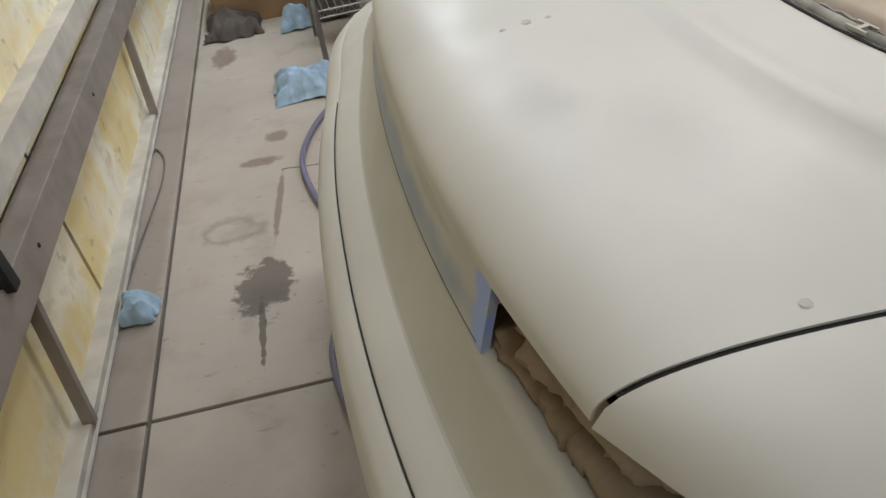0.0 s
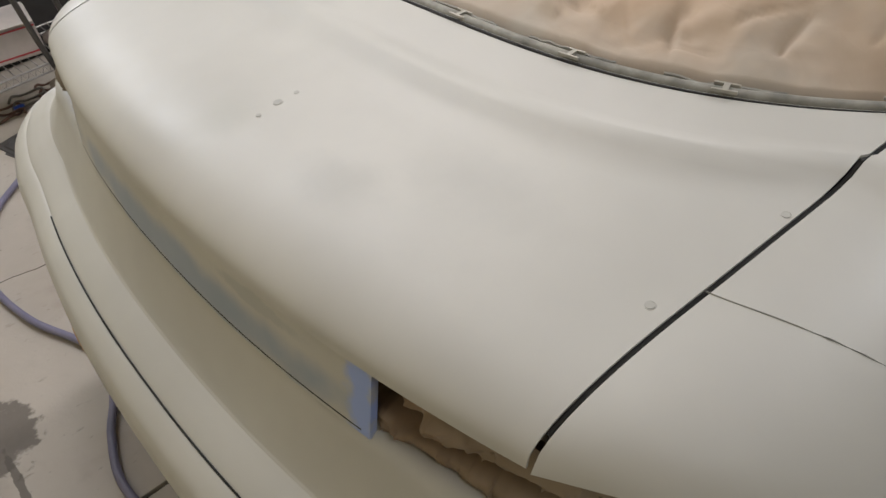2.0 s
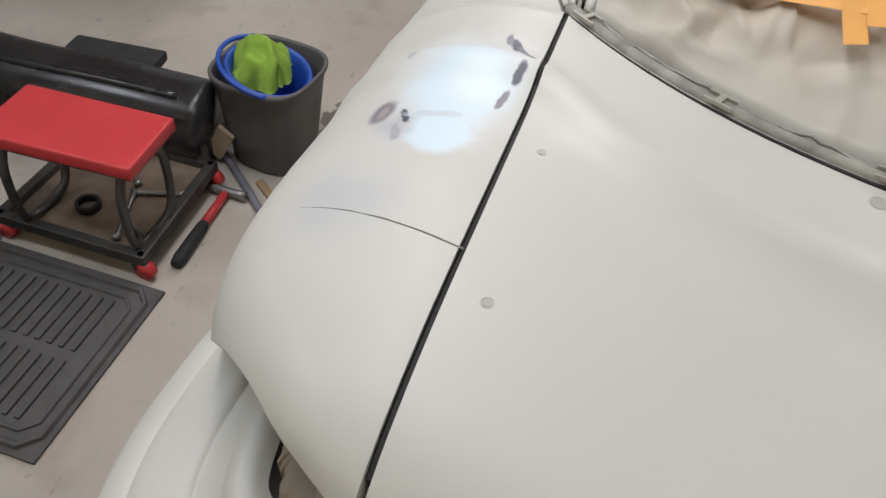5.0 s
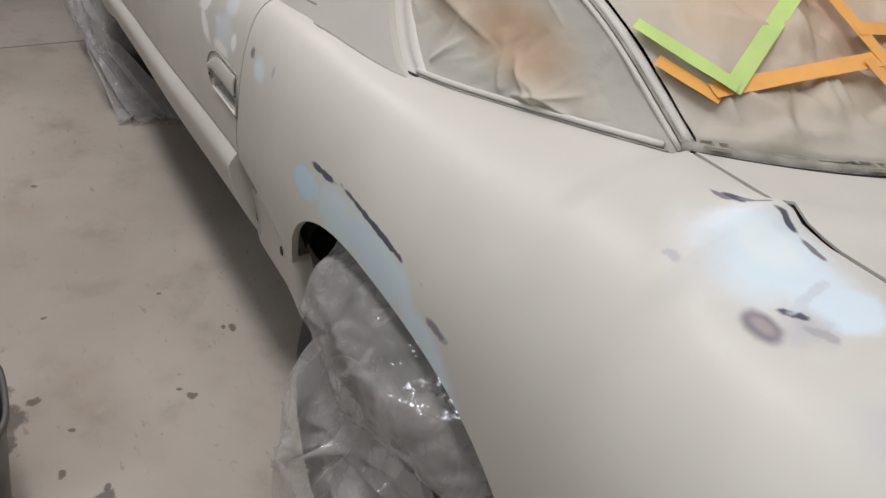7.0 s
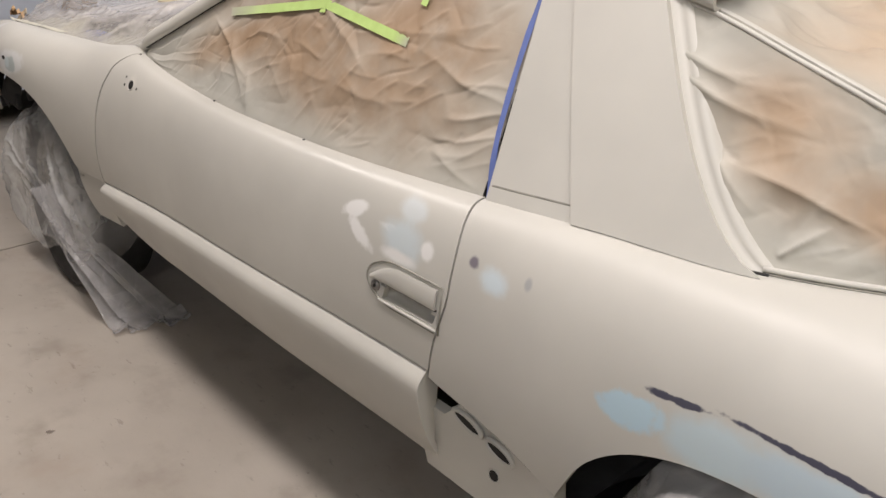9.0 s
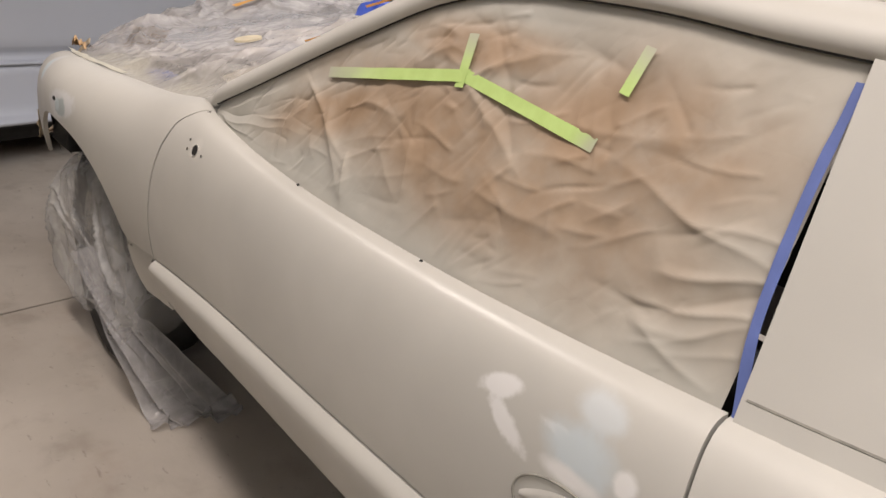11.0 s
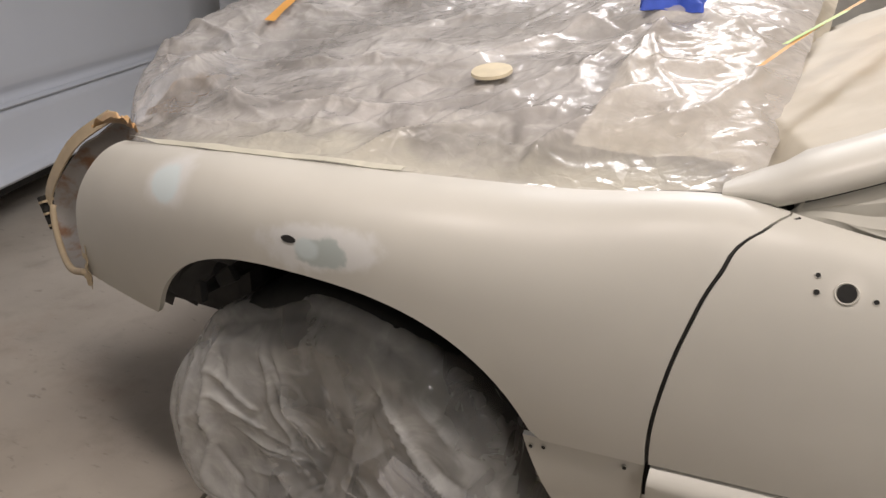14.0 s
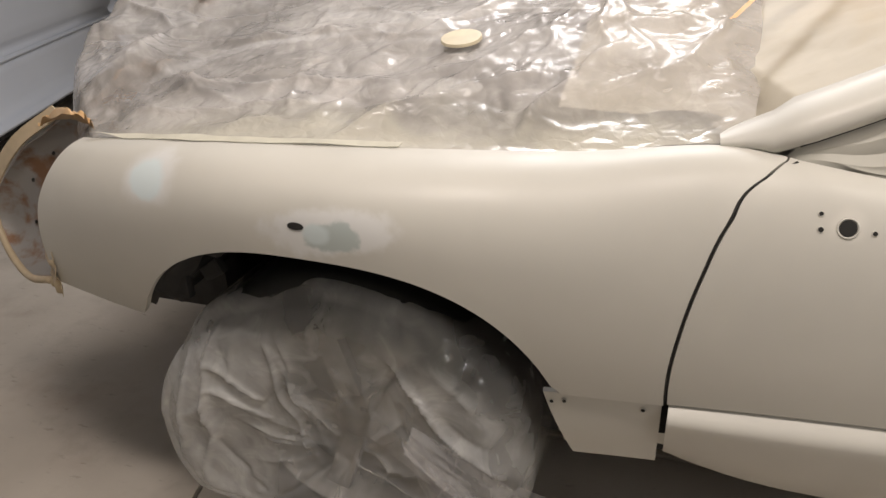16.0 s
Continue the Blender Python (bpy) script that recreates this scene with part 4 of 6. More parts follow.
for pts in (((-0.24, -0.42), (-0.13, -0.02)), ((-0.33, -0.10), (-0.10, -0.24)), ((-0.12, -0.30), (-0.02, -0.05)), ((-0.30, -0.36), (-0.10, -0.34)), ((-0.345, -0.185), (-0.452, -0.150)), ((-0.405, 0.010), (-0.432, -0.130)), ((-0.385, -0.06), (-0.365, -0.19))):
    ribbon("strip", [on_rear(*p, 0.020 if pts[0][0] > -0.34 and pts[1][0] > -0.34 else 0.034) for p in pts], 0.035, M_YELLOW, (-0.42, 0, 0.9), parent=YT, wavy=0.003)

# rubber seal with spring clips along the foot of the rear window
seal_line = [(base_x(y) + 0.006, y + CY, deck(base_x(y), y) - 0.002) for y in np.linspace(-0.625, 0.625, 60)]
seal = part("window_seal", tube_bm(seal_line, 0.0085, 8), M_SEAL, CAR, "grey oversprayed rubber seal with steel clips", True)
part("seal_gap", tube_bm([(x - 0.013, y, z + 0.001) for x, y, z in seal_line], [0.0036 * (1 - 0.6 * ((y - CY) / 0.625) ** 2) for x, y, z in seal_line], 6), M_DARK, seal)
clip = None
for y in (-0.60, -0.446, -0.258, -0.06, 0.12, 0.29, 0.446, 0.60):
    turn = Matrix.Rotation(math.atan2(-1.8 * abs(y) * y, 1) * 1.0, 4, "Z")
    at = Vector((base_x(y) + 0.004, y + CY, deck(base_x(y), y) + 0.007))
    if clip is None:
        bm = box_bm(0.003, 0.030, 0.004, (-0.008, 0, 0), 0.0008)
        box_bm(0.003, 0.030, 0.004, (0.008, 0, 0), 0.0008, None, bm)
        box_bm(0.016, 0.007, 0.004, (0, 0, 0), 0.0008, None, bm)
        clip = part("clip", bm, plain("painted_spring_steel", (0.40, 0.38, 0.33), 0.45, 0.3), seal)
        k = clip
    else:
        k = new("clip", clip.data)
        k.parent = seal
    k.matrix_basis = Matrix.Translation(at) @ turn
for k in range(6):
    y0 = -0.5 + 0.19 * k
    p = [(base_x(y) + 0.018 + 0.008 * wob(y, k, 0, 30), y + CY, deck(base_x(y), y) + 0.001 + 0.006 * abs(wob(y, k, 1, 40))) for y in np.linspace(y0, y0 + 0.13, 14)]
    part("torn_tape_edge", tube_bm(p, 0.0022, 5), M_SEAL, seal)


def hole(x, y, z, n, r, parent, name="screw_hole", lip=0.0, flat=1.0):
    """A dark round hole with an optional raised rim."""
    n = Vector(n).normalized()
    m = Matrix.Translation(Vector((x, y, z))) @ n.to_track_quat("Z", "Y").to_matrix().to_4x4() @ Matrix.Diagonal((1, flat, 1, 1))
    bm = bmesh.new()
    bmesh.ops.create_cone(bm, cap_ends=True, segments=20, radius1=r, radius2=r * 0.92, depth=0.0024, matrix=m)
    ob = part(name, bm, M_DARK, parent)
    if lip:
        ring = [m @ Vector((r * 1.12 * math.cos(a), r * 1.12 * math.sin(a), 0.0004)) for a in np.linspace(0, 2 * math.pi, 25)]
        part("rim", grid(np.array(tube_pts(ring, lip, 6)), True), M_PRIMER, parent, smooth=True)
    return ob


up = (-0.05, 0, 1)
M_BOLT = plain("primed_bolt_recess", (0.42, 0.41, 0.375), 0.6)
for x, y, r in ((-0.755, 0.607, 0.0055), (-0.755, -0.555, 0.0055), (-0.572, 0.627, 0.0045), (-0.572, -0.577, 0.0055), (-0.833, -0.006, 0.0045), (-0.800, 0.0, 0.0075), (-0.770, 0.001, 0.0045), (-0.523, 0.323, 0.009)):
    yy = y if abs(y) < 0.59 else math.copysign(0.592 if abs(x) > 0.7 else 0.606, y)
    ob = hole(x, yy, deck(x, yy - CY) - 0.0006, up, r * 0.88, hatch, "bolt_hole", 0.0006)
    ob.data.materials[0] = M_BOLT
# thin seam across the quarter panel
seam = []
for k in np.linspace(0, 1, 16):
    x, y = -0.712 + 0.016 * k, 0.628 + 0.155 * k
    p = section(x - 0.0, 0.7)
    seam.append((x, y, 0))
quarter_tree = [(v.co.x, v.co.y, v.co.z) for v in quarter.data.vertices]
quarter_pts = np.array(quarter_tree)


def on_quarter(x, y, lift=0.0):
    d = (quarter_pts[:, 0] - x) ** 2 + (quarter_pts[:, 1] - y) ** 2 + np.where(quarter_pts[:, 2] < 0.84, 1, 0)
    i = np.argsort(d)[:4]
    w = 1 / (d[i] + 1e-7)
    return (x, y, float((quarter_pts[i, 2] * w).sum() / w.sum()) + lift)


for sgn in (1, -1):
    pts = [on_quarter(x, y, 0.0002) for x, y, _ in seam]
    if sgn < 0:
        pts = [(x, 2 * CY - y, z) for x, y, z in [on_quarter(-0.708 + 0.075 * k**1.3, 0.628 + 0.19 * k, 0.0002) for k in np.linspace(0, 1, 16)]]
    part("panel_seam", tube_bm(pts, [0.0009 * (1 - 0.5 * i / 15) for i in range(16)], 6), M_SEAL, CAR)

# door: mirror mount, handle, belt dots
HX0, HX1, HZ0, HZ1 = 0.474, 0.600, 0.690, 0.718
bm = bmesh.new()
bm.from_mesh(door.data)
dead = [f for f in bm.faces if HX0 < f.calc_center_median().x < HX1 and HZ0 < f.calc_center_median().z < HZ1]
bmesh.ops.delete(bm, geom=dead, context="FACES")
bm.to_mesh(door.data)
bm.free()


def handle_edge(z0, z1, x0, x1, tip, n=30):
    """A long outline with a rounded forward end."""
    pts = [(x0, z0)]
    zc, h = (z0 + z1) / 2, (z1 - z0) / 2
    pts += [(x1 - tip + tip * math.cos(a), zc + h * math.sin(a)) for a in np.linspace(-math.pi / 2, math.pi / 2, n)]
    return pts + [(x0, z1)]


edge = handle_edge(0.679, 0.762, 0.458, 0.642, 0.075)
edge.append(edge[0])
edge = [e for a, b in zip(edge, edge[1:]) for e in (a, ((a[0] + b[0]) / 2, (a[1] + b[1]) / 2))] + [edge[-1]]
# thin dark tube that draws the groove round the handle
part("handle_groove", tube_bm([(x, side_y(x, z) + 0.001, z) for x, z in edge], 0.0017, 8), M_SEAL, door, smooth=True)
rows = []
for u in np.linspace(0, 1, 24):
    x = 0.466 + 0.160 * u
    top = 0.756 - 0.034 * max(0, (u - 0.55) / 0.45) ** 2
    rows.append([(x, side_y(x, 0.722 + (top - 0.722) * q) + 0.002 + 0.0025 * math.sin(math.pi * q) ** 0.5, 0.722 + (top - 0.722) * q) for q in np.linspace(0, 1, 8)])
handle = sheet("handle", rows, M_PRIMER, door, "primed flap of the recessed door handle", 0.004, flip=True)
part("handle_gap", tube_bm([(x, side_y(x, 0.720) + 0.002, 0.720) for x in np.linspace(0.466, 0.628, 12)], 0.0022, 6), M_DARK, door)
rows = []
for u in np.linspace(0, 1, 22):
    x = HX0 - 0.012 + (HX1 - HX0 + 0.024) * u
    rows.append([])
    for q in np.linspace(0, 1, 14):
        z = HZ0 - 0.008 + (HZ1 - HZ0 + 0.012) * q
        rim = min(1, 9 * min(u, 1 - u)) * min(1, 5 * min(q, 1 - q))
        rows[-1].append((x, side_y(x, z) + 0.0015 - 0.034 * rim, z))
sheet("handle_pocket", rows, M_PRIMER, door, "", flip=True)
part("pocket_edge", tube_bm([(x, side_y(x, HZ0 - 0.006) + 0.002, HZ0 - 0.006) for x in np.linspace(HX0 - 0.008, HX1 + 0.008, 12)], 0.0028, 8), M_PRIMER, door, smooth=True)
bm = bmesh.new()
bmesh.ops.create_cone(bm, cap_ends=True, segments=24, radius1=0.0105, radius2=0.0095, depth=0.006, matrix=Matrix.Translation((0.617, side_y(0.617, 0.707) + 0.001, 0.707)) @ Matrix.Rotation(-math.pi / 2, 4, "X"))
part("lock", bm, M_STEEL, door, "round door lock barrel", True)
hole(0.617, side_y(0.617, 0.707) + 0.0045, 0.707, (0, 1, 0.1), 0.0035, door, "keyhole")


def side_n(x, z):
    a, b = side_y(x, z - 0.02), side_y(x, z + 0.02)
    c, d = side_y(x - 0.03, z), side_y(x + 0.03, z)
    return (-(d - c) / 0.06, 1, -(b - a) / 0.04)


part("door_gap", tube_bm([(float(DOOR_F(z)) + 0.001, side_y(float(DOOR_F(z)), z) - 0.0040, z) for z in np.linspace(0.56, 0.93, 40)], 0.0026, 6), M_DARK, door)
for x, z, r, lip in ((1.635, 0.866, 0.0155, 0.0012), (1.667, 0.862, 0.0048, 0.0006), (1.603, 0.862, 0.0042, 0.0006), (1.669, 0.881, 0.0042, 0.0006)):
    hole(x, side_y(x, z), z, side_n(x, z), r * 0.74, door, "mirror_hole", lip)
for x, z in ((1.299, 0.889), (0.934, 0.884)):
    hole(x, 0.836, z, (0, 0.5, 1), 0.0026, door, "belt_hole")
hole(2.398, side_y(2.398, 0.819), 0.819, side_n(2.398, 0.819), 0.015, fender, "fender_hole", 0, 0.42)
for x in (1.863, 2.005, 1.985):
    z = 0.532 if x < 2 else 0.529
    hole(x, section(x, 0.545)[0][1] - 0.008, z, (0, 1, 0), 0.0035, CAR, "skirt_hole", 0.001)

# bare sill behind the door, with its oval vents
for x0, x1, z in ((0.375, 0.440, 0.521), (0.303, 0.360, 0.506)):
    edge = [((x0 + x1) / 2 + (x1 - x0) / 2 * math.cos(a) - 0.012 * math.sin(a), 0.8530 + 0.0015 * math.sin(a), z + 0.010 * math.sin(a) + 0.010 * math.cos(a)) for a in np.linspace(0, 2 * math.pi, 30)]
    bm = bmesh.new()
    bm.faces.new([bm.verts.new((x, y + 0.0015, zz)) for x, y, zz in edge[:-1]])
    vent = part("sill_vent", bm, M_DARK, CAR)
    part("vent_rim", grid(np.array(tube_pts(edge, 0.0050, 6)), True), M_PRIMER, vent, smooth=True)
hole(0.347, 0.8385, 0.442, (0, 1, 0), 0.011, CAR, "sill_hole", 0.002)
hole(0.279, 0.853, 0.497, (0, 1, 0), 0.005, CAR, "sill_hole", 0.001)
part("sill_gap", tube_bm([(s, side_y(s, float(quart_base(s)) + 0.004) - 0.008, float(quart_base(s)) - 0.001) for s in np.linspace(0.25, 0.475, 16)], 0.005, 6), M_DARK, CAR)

# flush end of the sill, rolled into the wheel arch, and the closed rear end of the cladding
rows = []
for s in np.r_[np.linspace(0.335, 0.222, 20), 0.2155, 0.211, 0.209, 0.2085, 0.209]:
    k = min(1.0, (0.335 - s) / 0.113)
    roll = {0.2155: 0.0015, 0.211: 0.005, 0.209: 0.010, 0.2085: 0.018}.get(round(float(s), 4), 0.0)
    roll = 0.035 if len(rows) == 24 else roll
    top = float(quart_base(s)) + 0.006
    full = side_y(s, top + 0.004) - 0.003
    rows.append([(s, 0.857 + (full - 0.857) * (k * k * (3 - 2 * k)) * (1 - 0.5 * q) - 0.03 * q - roll, top - (top - 0.355) * q) for q in np.linspace(0, 1, 14)])
mirror(sheet("sill_end", rows, M_PRIMER, CAR, "", 0.006))
end = [(v.co.x, v.co.y, v.co.z) for v in clad.data.vertices if abs(v.co.x - 0.486) < 1e-4]
end.sort(key=lambda q: -q[2])
for name, mat, k0, k1, back in (("cladding_end", M_PRIMER, 0, 0.86, 0.001), ("cladding_gap", M_DARK, 0.82, 1, 0.006)):
    rows = [[(x + back + 0.004 * k, y - 0.001 + (min(y - 0.012, 0.842) - y) * k, z) for k in np.linspace(k0, k1, 4)] for x, y, z in end]
    sheet(name, rows, mat, clad, "", 0.003, offset=0)
# dark wheel housings, engine bay and unseen panels that cast shadow under the car
for xc, zc, r, y0 in ((FRONT, 0.33, 0.43, 0.86), (REAR, 0.36, 0.335, 0.82)):
    rows = [[(xc + (r + 0.012) * math.cos(a), y, zc + (r * 0.97) * math.sin(a)) for y in np.linspace(y0, 0.40, 8)] for a in np.linspace(0.60 if xc > 1 else 0.1, 2.90 if xc > 1 else math.pi, 30)]
    ob = sheet("wheel_housing", rows, M_DARK, CAR)
    mirror(ob)
    rows = [[(xc + r * k * math.cos(a), 0.41, max(0.30, zc + r * k * math.sin(a))) for k in np.linspace(0.02, 1, 4)] for a in np.linspace(0.85 if xc > 1 else 0.0, math.pi, 30)]
    ob = sheet("housing_wall", rows, M_DARK, CAR)
    mirror(ob)
# unseen pan added so that the car shadows the floor
part("unseen_floor_pan", box_bm(3.3, 1.40, 0.03, (1.15, CY, 0.33), 0.005), M_DARK, CAR)
part("engine_bay", box_bm(1.40, 1.25, 0.05, (2.42, CY, 0.70), 0.01), M_DARK, CAR)
# unseen block added to keep light off the floor under the nose
part("unseen_nose_block", box_bm(0.42, 1.22, 0.30, (3.02, CY, 0.55), 0.04), M_DARK, CAR)
M_GREY = plain("dull_grey_metal", (0.25, 0.24, 0.23), 0.5, 0.3, 0.3)
M_RUSTY = Mat("scuffed_rusty_steel", 0.5, 0.35)
M_RUSTY.colour(M_RUSTY.mix(M_RUSTY.ramp(M_RUSTY.noise(14, 6), 0.45, 0.62), (0.30, 0.29, 0.28), (0.22, 0.12, 0.07)))
M_RUSTY = M_RUSTY.bump(M_RUSTY.noise(60, 5), 0.2, 0.002).m
M_TAN = plain("tan_primed_edge", (0.50, 0.40, 0.27), 0.55, 0, 0.15, 25)
M_CLOTHBLUE = plain("light_blue_paper_towel", (0.36, 0.50, 0.64), 0.85, 0, 0.25, 22, 0.3)
M_BLUE = plain("bright_blue_plastic", (0.02, 0.075, 0.42), 0.4, 0, 0.1)
part("engine", box_bm(0.62, 0.55, 0.2, (2.42, -0.05, 0.83), 0.04), M_GREY, CAR, "grey engine seen through the plastic")
part("strut_tower", tube_bm([(2.32, 0.52, 0.72), (2.32, 0.52, 0.93)], 0.085, 20), M_PRIMER, CAR)
part("reservoir", box_bm(0.12, 0.10, 0.14, (2.45, 0.68, 0.82), 0.025), M_BLUE, CAR, "blue reservoir seen through the plastic")
part("battery", box_bm(0.24, 0.17, 0.18, (2.78, 0.45, 0.81), 0.01), M_DARK, CAR)
part("radiator_support", tube_bm(smooth_path([(3.0, -0.70, 0.80), (3.22, -0.3, 0.82), (3.26, 0.0, 0.82), (3.22, 0.35, 0.82), (3.02, 0.74, 0.80)], 8), 0.035, 10), M_GREY, CAR)
rows = []
for u in np.linspace(0, 1, 50):
    x = 2.775 - 0.25 * u
    zt = FEND_ARCH(min(x, 2.80)) + 0.01
    hang = 0.036 + 0.014 * math.sin(u * 14 + 0.5) + 0.006 * math.sin(u * 31)
    rows.append([(x - 0.02 * v, 0.915 - 0.05 * v, max(zt, 0.62) - hang * v * (1 - 0.5 * u)) for v in np.linspace(0, 1, 6)])
sheet("arch_liner", rows, M_RUBBER, CAR, "torn black inner arch liner", 0.004)
for k, (x, z) in enumerate(((2.735, 0.610), (2.68, 0.645))):
    part("arch_bracket", box_bm(0.05, 0.02, 0.05, (x, 0.87 - 0.03 * k, z), 0.008, Matrix.Rotation(0.5 * k, 4, "Y")), M_RUBBER, CAR)
front_rim = np.array(smooth_path([(3.10, 0.70, 0.868), (3.22, 0.715, 0.795), (3.31, 0.722, 0.70), (3.345, 0.728, 0.625), (3.29, 0.765, 0.562), (3.17, 0.83, 0.545), (3.06, 0.87, 0.572)], 6))
back_rim = np.array(smooth_path([(2.96, 0.68, 0.85), (2.97, 0.72, 0.81), (2.98, 0.78, 0.74), (2.985, 0.82, 0.67), (2.985, 0.845, 0.63), (2.985, 0.86, 0.605), (2.985, 0.87, 0.585)], 6))
rows = []
for a, b in zip(front_rim, back_rim):
    rows.append([tuple(a * (1 - v) + b * v + np.array((0.0, -0.055, -0.012)) * math.sin(math.pi * v) ** 0.6 + np.array((0, 0.010, 0)) * math.exp(-(((v - 0.45) / 0.06) ** 2)) + 0.004 * noise.noise(Vector((*(a * 14), v * 4)[:3]))) for v in np.linspace(0, 1, 22)])
bucket = sheet("headlight_bucket", rows, M_RUSTY, CAR, "bare rusty headlight bucket with a tan edge", 0.005, offset=0)
rows = [[(x + 0.030 * k, y + 0.004 - 0.010 * k, z + 0.006 + 0.016 * k) for k in (0, 0.5, 1)] for x, y, z in front_rim[:19]]
sheet("headlight_edge", rows, M_TAN, bucket, "", 0.004, offset=0)
part("bucket_edge", tube_bm([tuple(q) for q in front_rim[17:]], 0.008, 8), M_TAN, bucket, smooth=True)
grille = part("bucket_bracket", box_bm(0.012, 0.05, 0.085, (3.365, 0.715, 0.615), 0.003, Matrix.Rotation(0.35, 4, "Y")), M_DARK, bucket)
for k in range(3):
    part("bracket_bar", box_bm(0.016, 0.054, 0.006, (3.368 - 0.010 * k, 0.716, 0.643 - 0.028 * k), 0.001, Matrix.Rotation(0.35, 4, "Y")), M_TAN, grille)
for i, j in ((7, 5), (11, 4), (14, 7), (19, 6), (22, 8), (12, 15), (14, 16), (16, 17), (27, 9)):
    p = front_rim[i] * (1 - j / 21) + back_rim[i] * (j / 21)
    hole(p[0], p[1] - 0.055 * math.sin(math.pi * j / 21) ** 0.6 + 0.006, p[2] - 0.008, (0.3, 1, 0.3), 0.0045, bucket, "bucket_hole")
crumpled_end = [[(3.0 + 0.05 * u, 0.905 - 0.03 * u + 0.012 * noise.noise(Vector((u * 3, v * 5, 1))), 0.66 - 0.10 * v + 0.006 * noise.noise(Vector((u * 6, v * 9, 4)))) for u in np.linspace(0, 1, 10)] for v in np.linspace(0, 1, 20)]
sheet("nose_paper", crumpled_end, M_TAN, bucket, "crumpled tan paper tucked behind the fender", 0.001)


def crumpled(name, at, size, mat, label, category, seed=0.0, height=0.06, group="", flat=0.35, n=44):
    """A crumpled cloth or scrap of paper lying at a place."""
    rows = []
    for u in np.linspace(-1, 1, n):
        rows.append([])
        for v in np.linspace(-1, 1, n):
            r = max(abs(u), abs(v))
            edge = 1 + 0.35 * noise.noise(Vector((u * 1.8, v * 1.8, seed))) - 0.12 * r
            x, y = u * size[0] / 2 * edge, v * size[1] / 2 * edge
            h = height * (0.5 - 0.62 * crumple(x * 2.2, y * 2.2, seed, 0.8) + 0.75 * max(0, 1 - r * r)) * (1 if r < 0.92 else flat)
            rows[-1].append((x, y, max(0.003, h)))
    ob = sheet(name, rows, mat, None, "", 0.0012, offset=1)
    ob.location = at
    return tagged(ob, label, category, group)


rows = [[(2.955 + 0.155 * u + 0.02 * v, 0.79 - 0.045 * v - 0.03 * u, 0.874 + 0.028 * math.sin(2.6 * u + 1.0) * (1 - 0.3 * v) - 0.030 * v * (1 - u) + 0.035 * abs(noise.noise(Vector((u * 3.1, v * 2.4, 2.0))))) for v in np.linspace(0, 1, 22)] for u in np.linspace(0, 1, 26)]
tagged(sheet("masking_paper", rows, M_KRAFT, thick=0.001), "scrap of tan masking paper sticking out at the fender's nose", "masking paper")
rows = [[(3.00 + 0.14 * u + 0.02 * v, 0.45 + 0.12 * v, 0.940 - 0.100 * u + 0.01 * v + 0.03 * abs(noise.noise(Vector((u * 4, v * 3, 7.0))))) for v in np.linspace(0, 1, 24)] for u in np.linspace(0, 1, 24)]
tagged(sheet("masking_paper", rows, M_KRAFT, thick=0.001), "crumpled tan masking paper under the plastic sheet", "masking paper")

# windshield paper
rows = []
for q in np.linspace(0, 1, 70):
    rows.append([])
    for f in np.linspace(-1, 1, 130):
        x0 = 1.775 + 0.16 * (1 - f * f)
        xf = 1.775 - 0.80 * q
        zf, yf = float(ZR(max(xf, 0.97))) + 0.046 if q > 0.08 else 0.925 + 0.5 * q, glass_y(min(xf, 1.73), float(ZR(min(xf, 1.73)))) - 0.055
        y = CY + f * (yf - CY)
        x = xf + (x0 - 1.775) * (1 - q) + 0.05 * q * (1 - f * f)
        z = zf + 0.075 * (1 - f * f) * (0.6 + 0.4 * q)
        rows[-1].append((x, y, z - 0.020 * min(1, 8 * (1 - abs(f))) * crumple(x * 1.1, y * 1.3, 8.0, 1.4)))
tagged(sheet("window_masking_paper", rows, M_SPAPER, flip=True), "tan masking paper taped over the windshield", "masking paper", "window masking papers")
ribbon("masking_tape", [(1.80, 0.56, 1.078), (1.735, 0.455, 1.130), (1.63, 0.30, 1.200)], 0.016, M_ORANGE, (0.5, 0.2, 0.85), "orange masking tape at the foot of the windshield", "tape")
ribbon("masking_tape", [(1.775, 0.495, 1.106), (1.697, 0.418, 1.156)], 0.016, M_GREEN, (0.5, 0.2, 0.85), "green masking tape at the foot of the windshield", "tape")
ribbon("masking_tape", [(1.535, 0.57, 1.186), (1.44, 0.47, 1.245)], 0.02, M_ORANGE, (0.5, 0.2, 0.85), "orange masking tape on the windshield paper", "tape")
pil = [(1.655, 0.785, 0.985), (1.635, 0.782, 0.998), (1.60, 0.778, 1.017)]
for p in pil:
    hole(p[0], p[1] + 0.003, p[2], (0.3, 0.8, 0.5), 0.005, rail_ob, "pillar_mark").data.materials[0] = M_BLUETAPE

# plastic sheet over the engine bay
BAY = tab((1.62, 0.10), (1.80, 0.20), (2.0, 0.235), (2.15, 0.195), (2.3, 0.165), (2.7, 0.13), (3.0, 0.155), (3.3, 0.19), (3.5, 0.19))


def bay_top(x, y):
    half = 0.80 * (1 if x < 2.9 else max(0.3, 1 - 0.45 * (x - 2.9)))
    f = min(1.0, abs(y) / half)
    z = float(ZE(min(x, 2.95))) + float(BAY(x)) * (1 - f**1.7)
    z += 0.045 * math.exp(-(((x - 3.04) / 0.11) ** 2) - ((y - 0.55) / 0.10) ** 2)
    return z + 0.17 * max(0, min(1, (0.25 - y) / 0.75)) ** 1.3


rows, slack = [], []
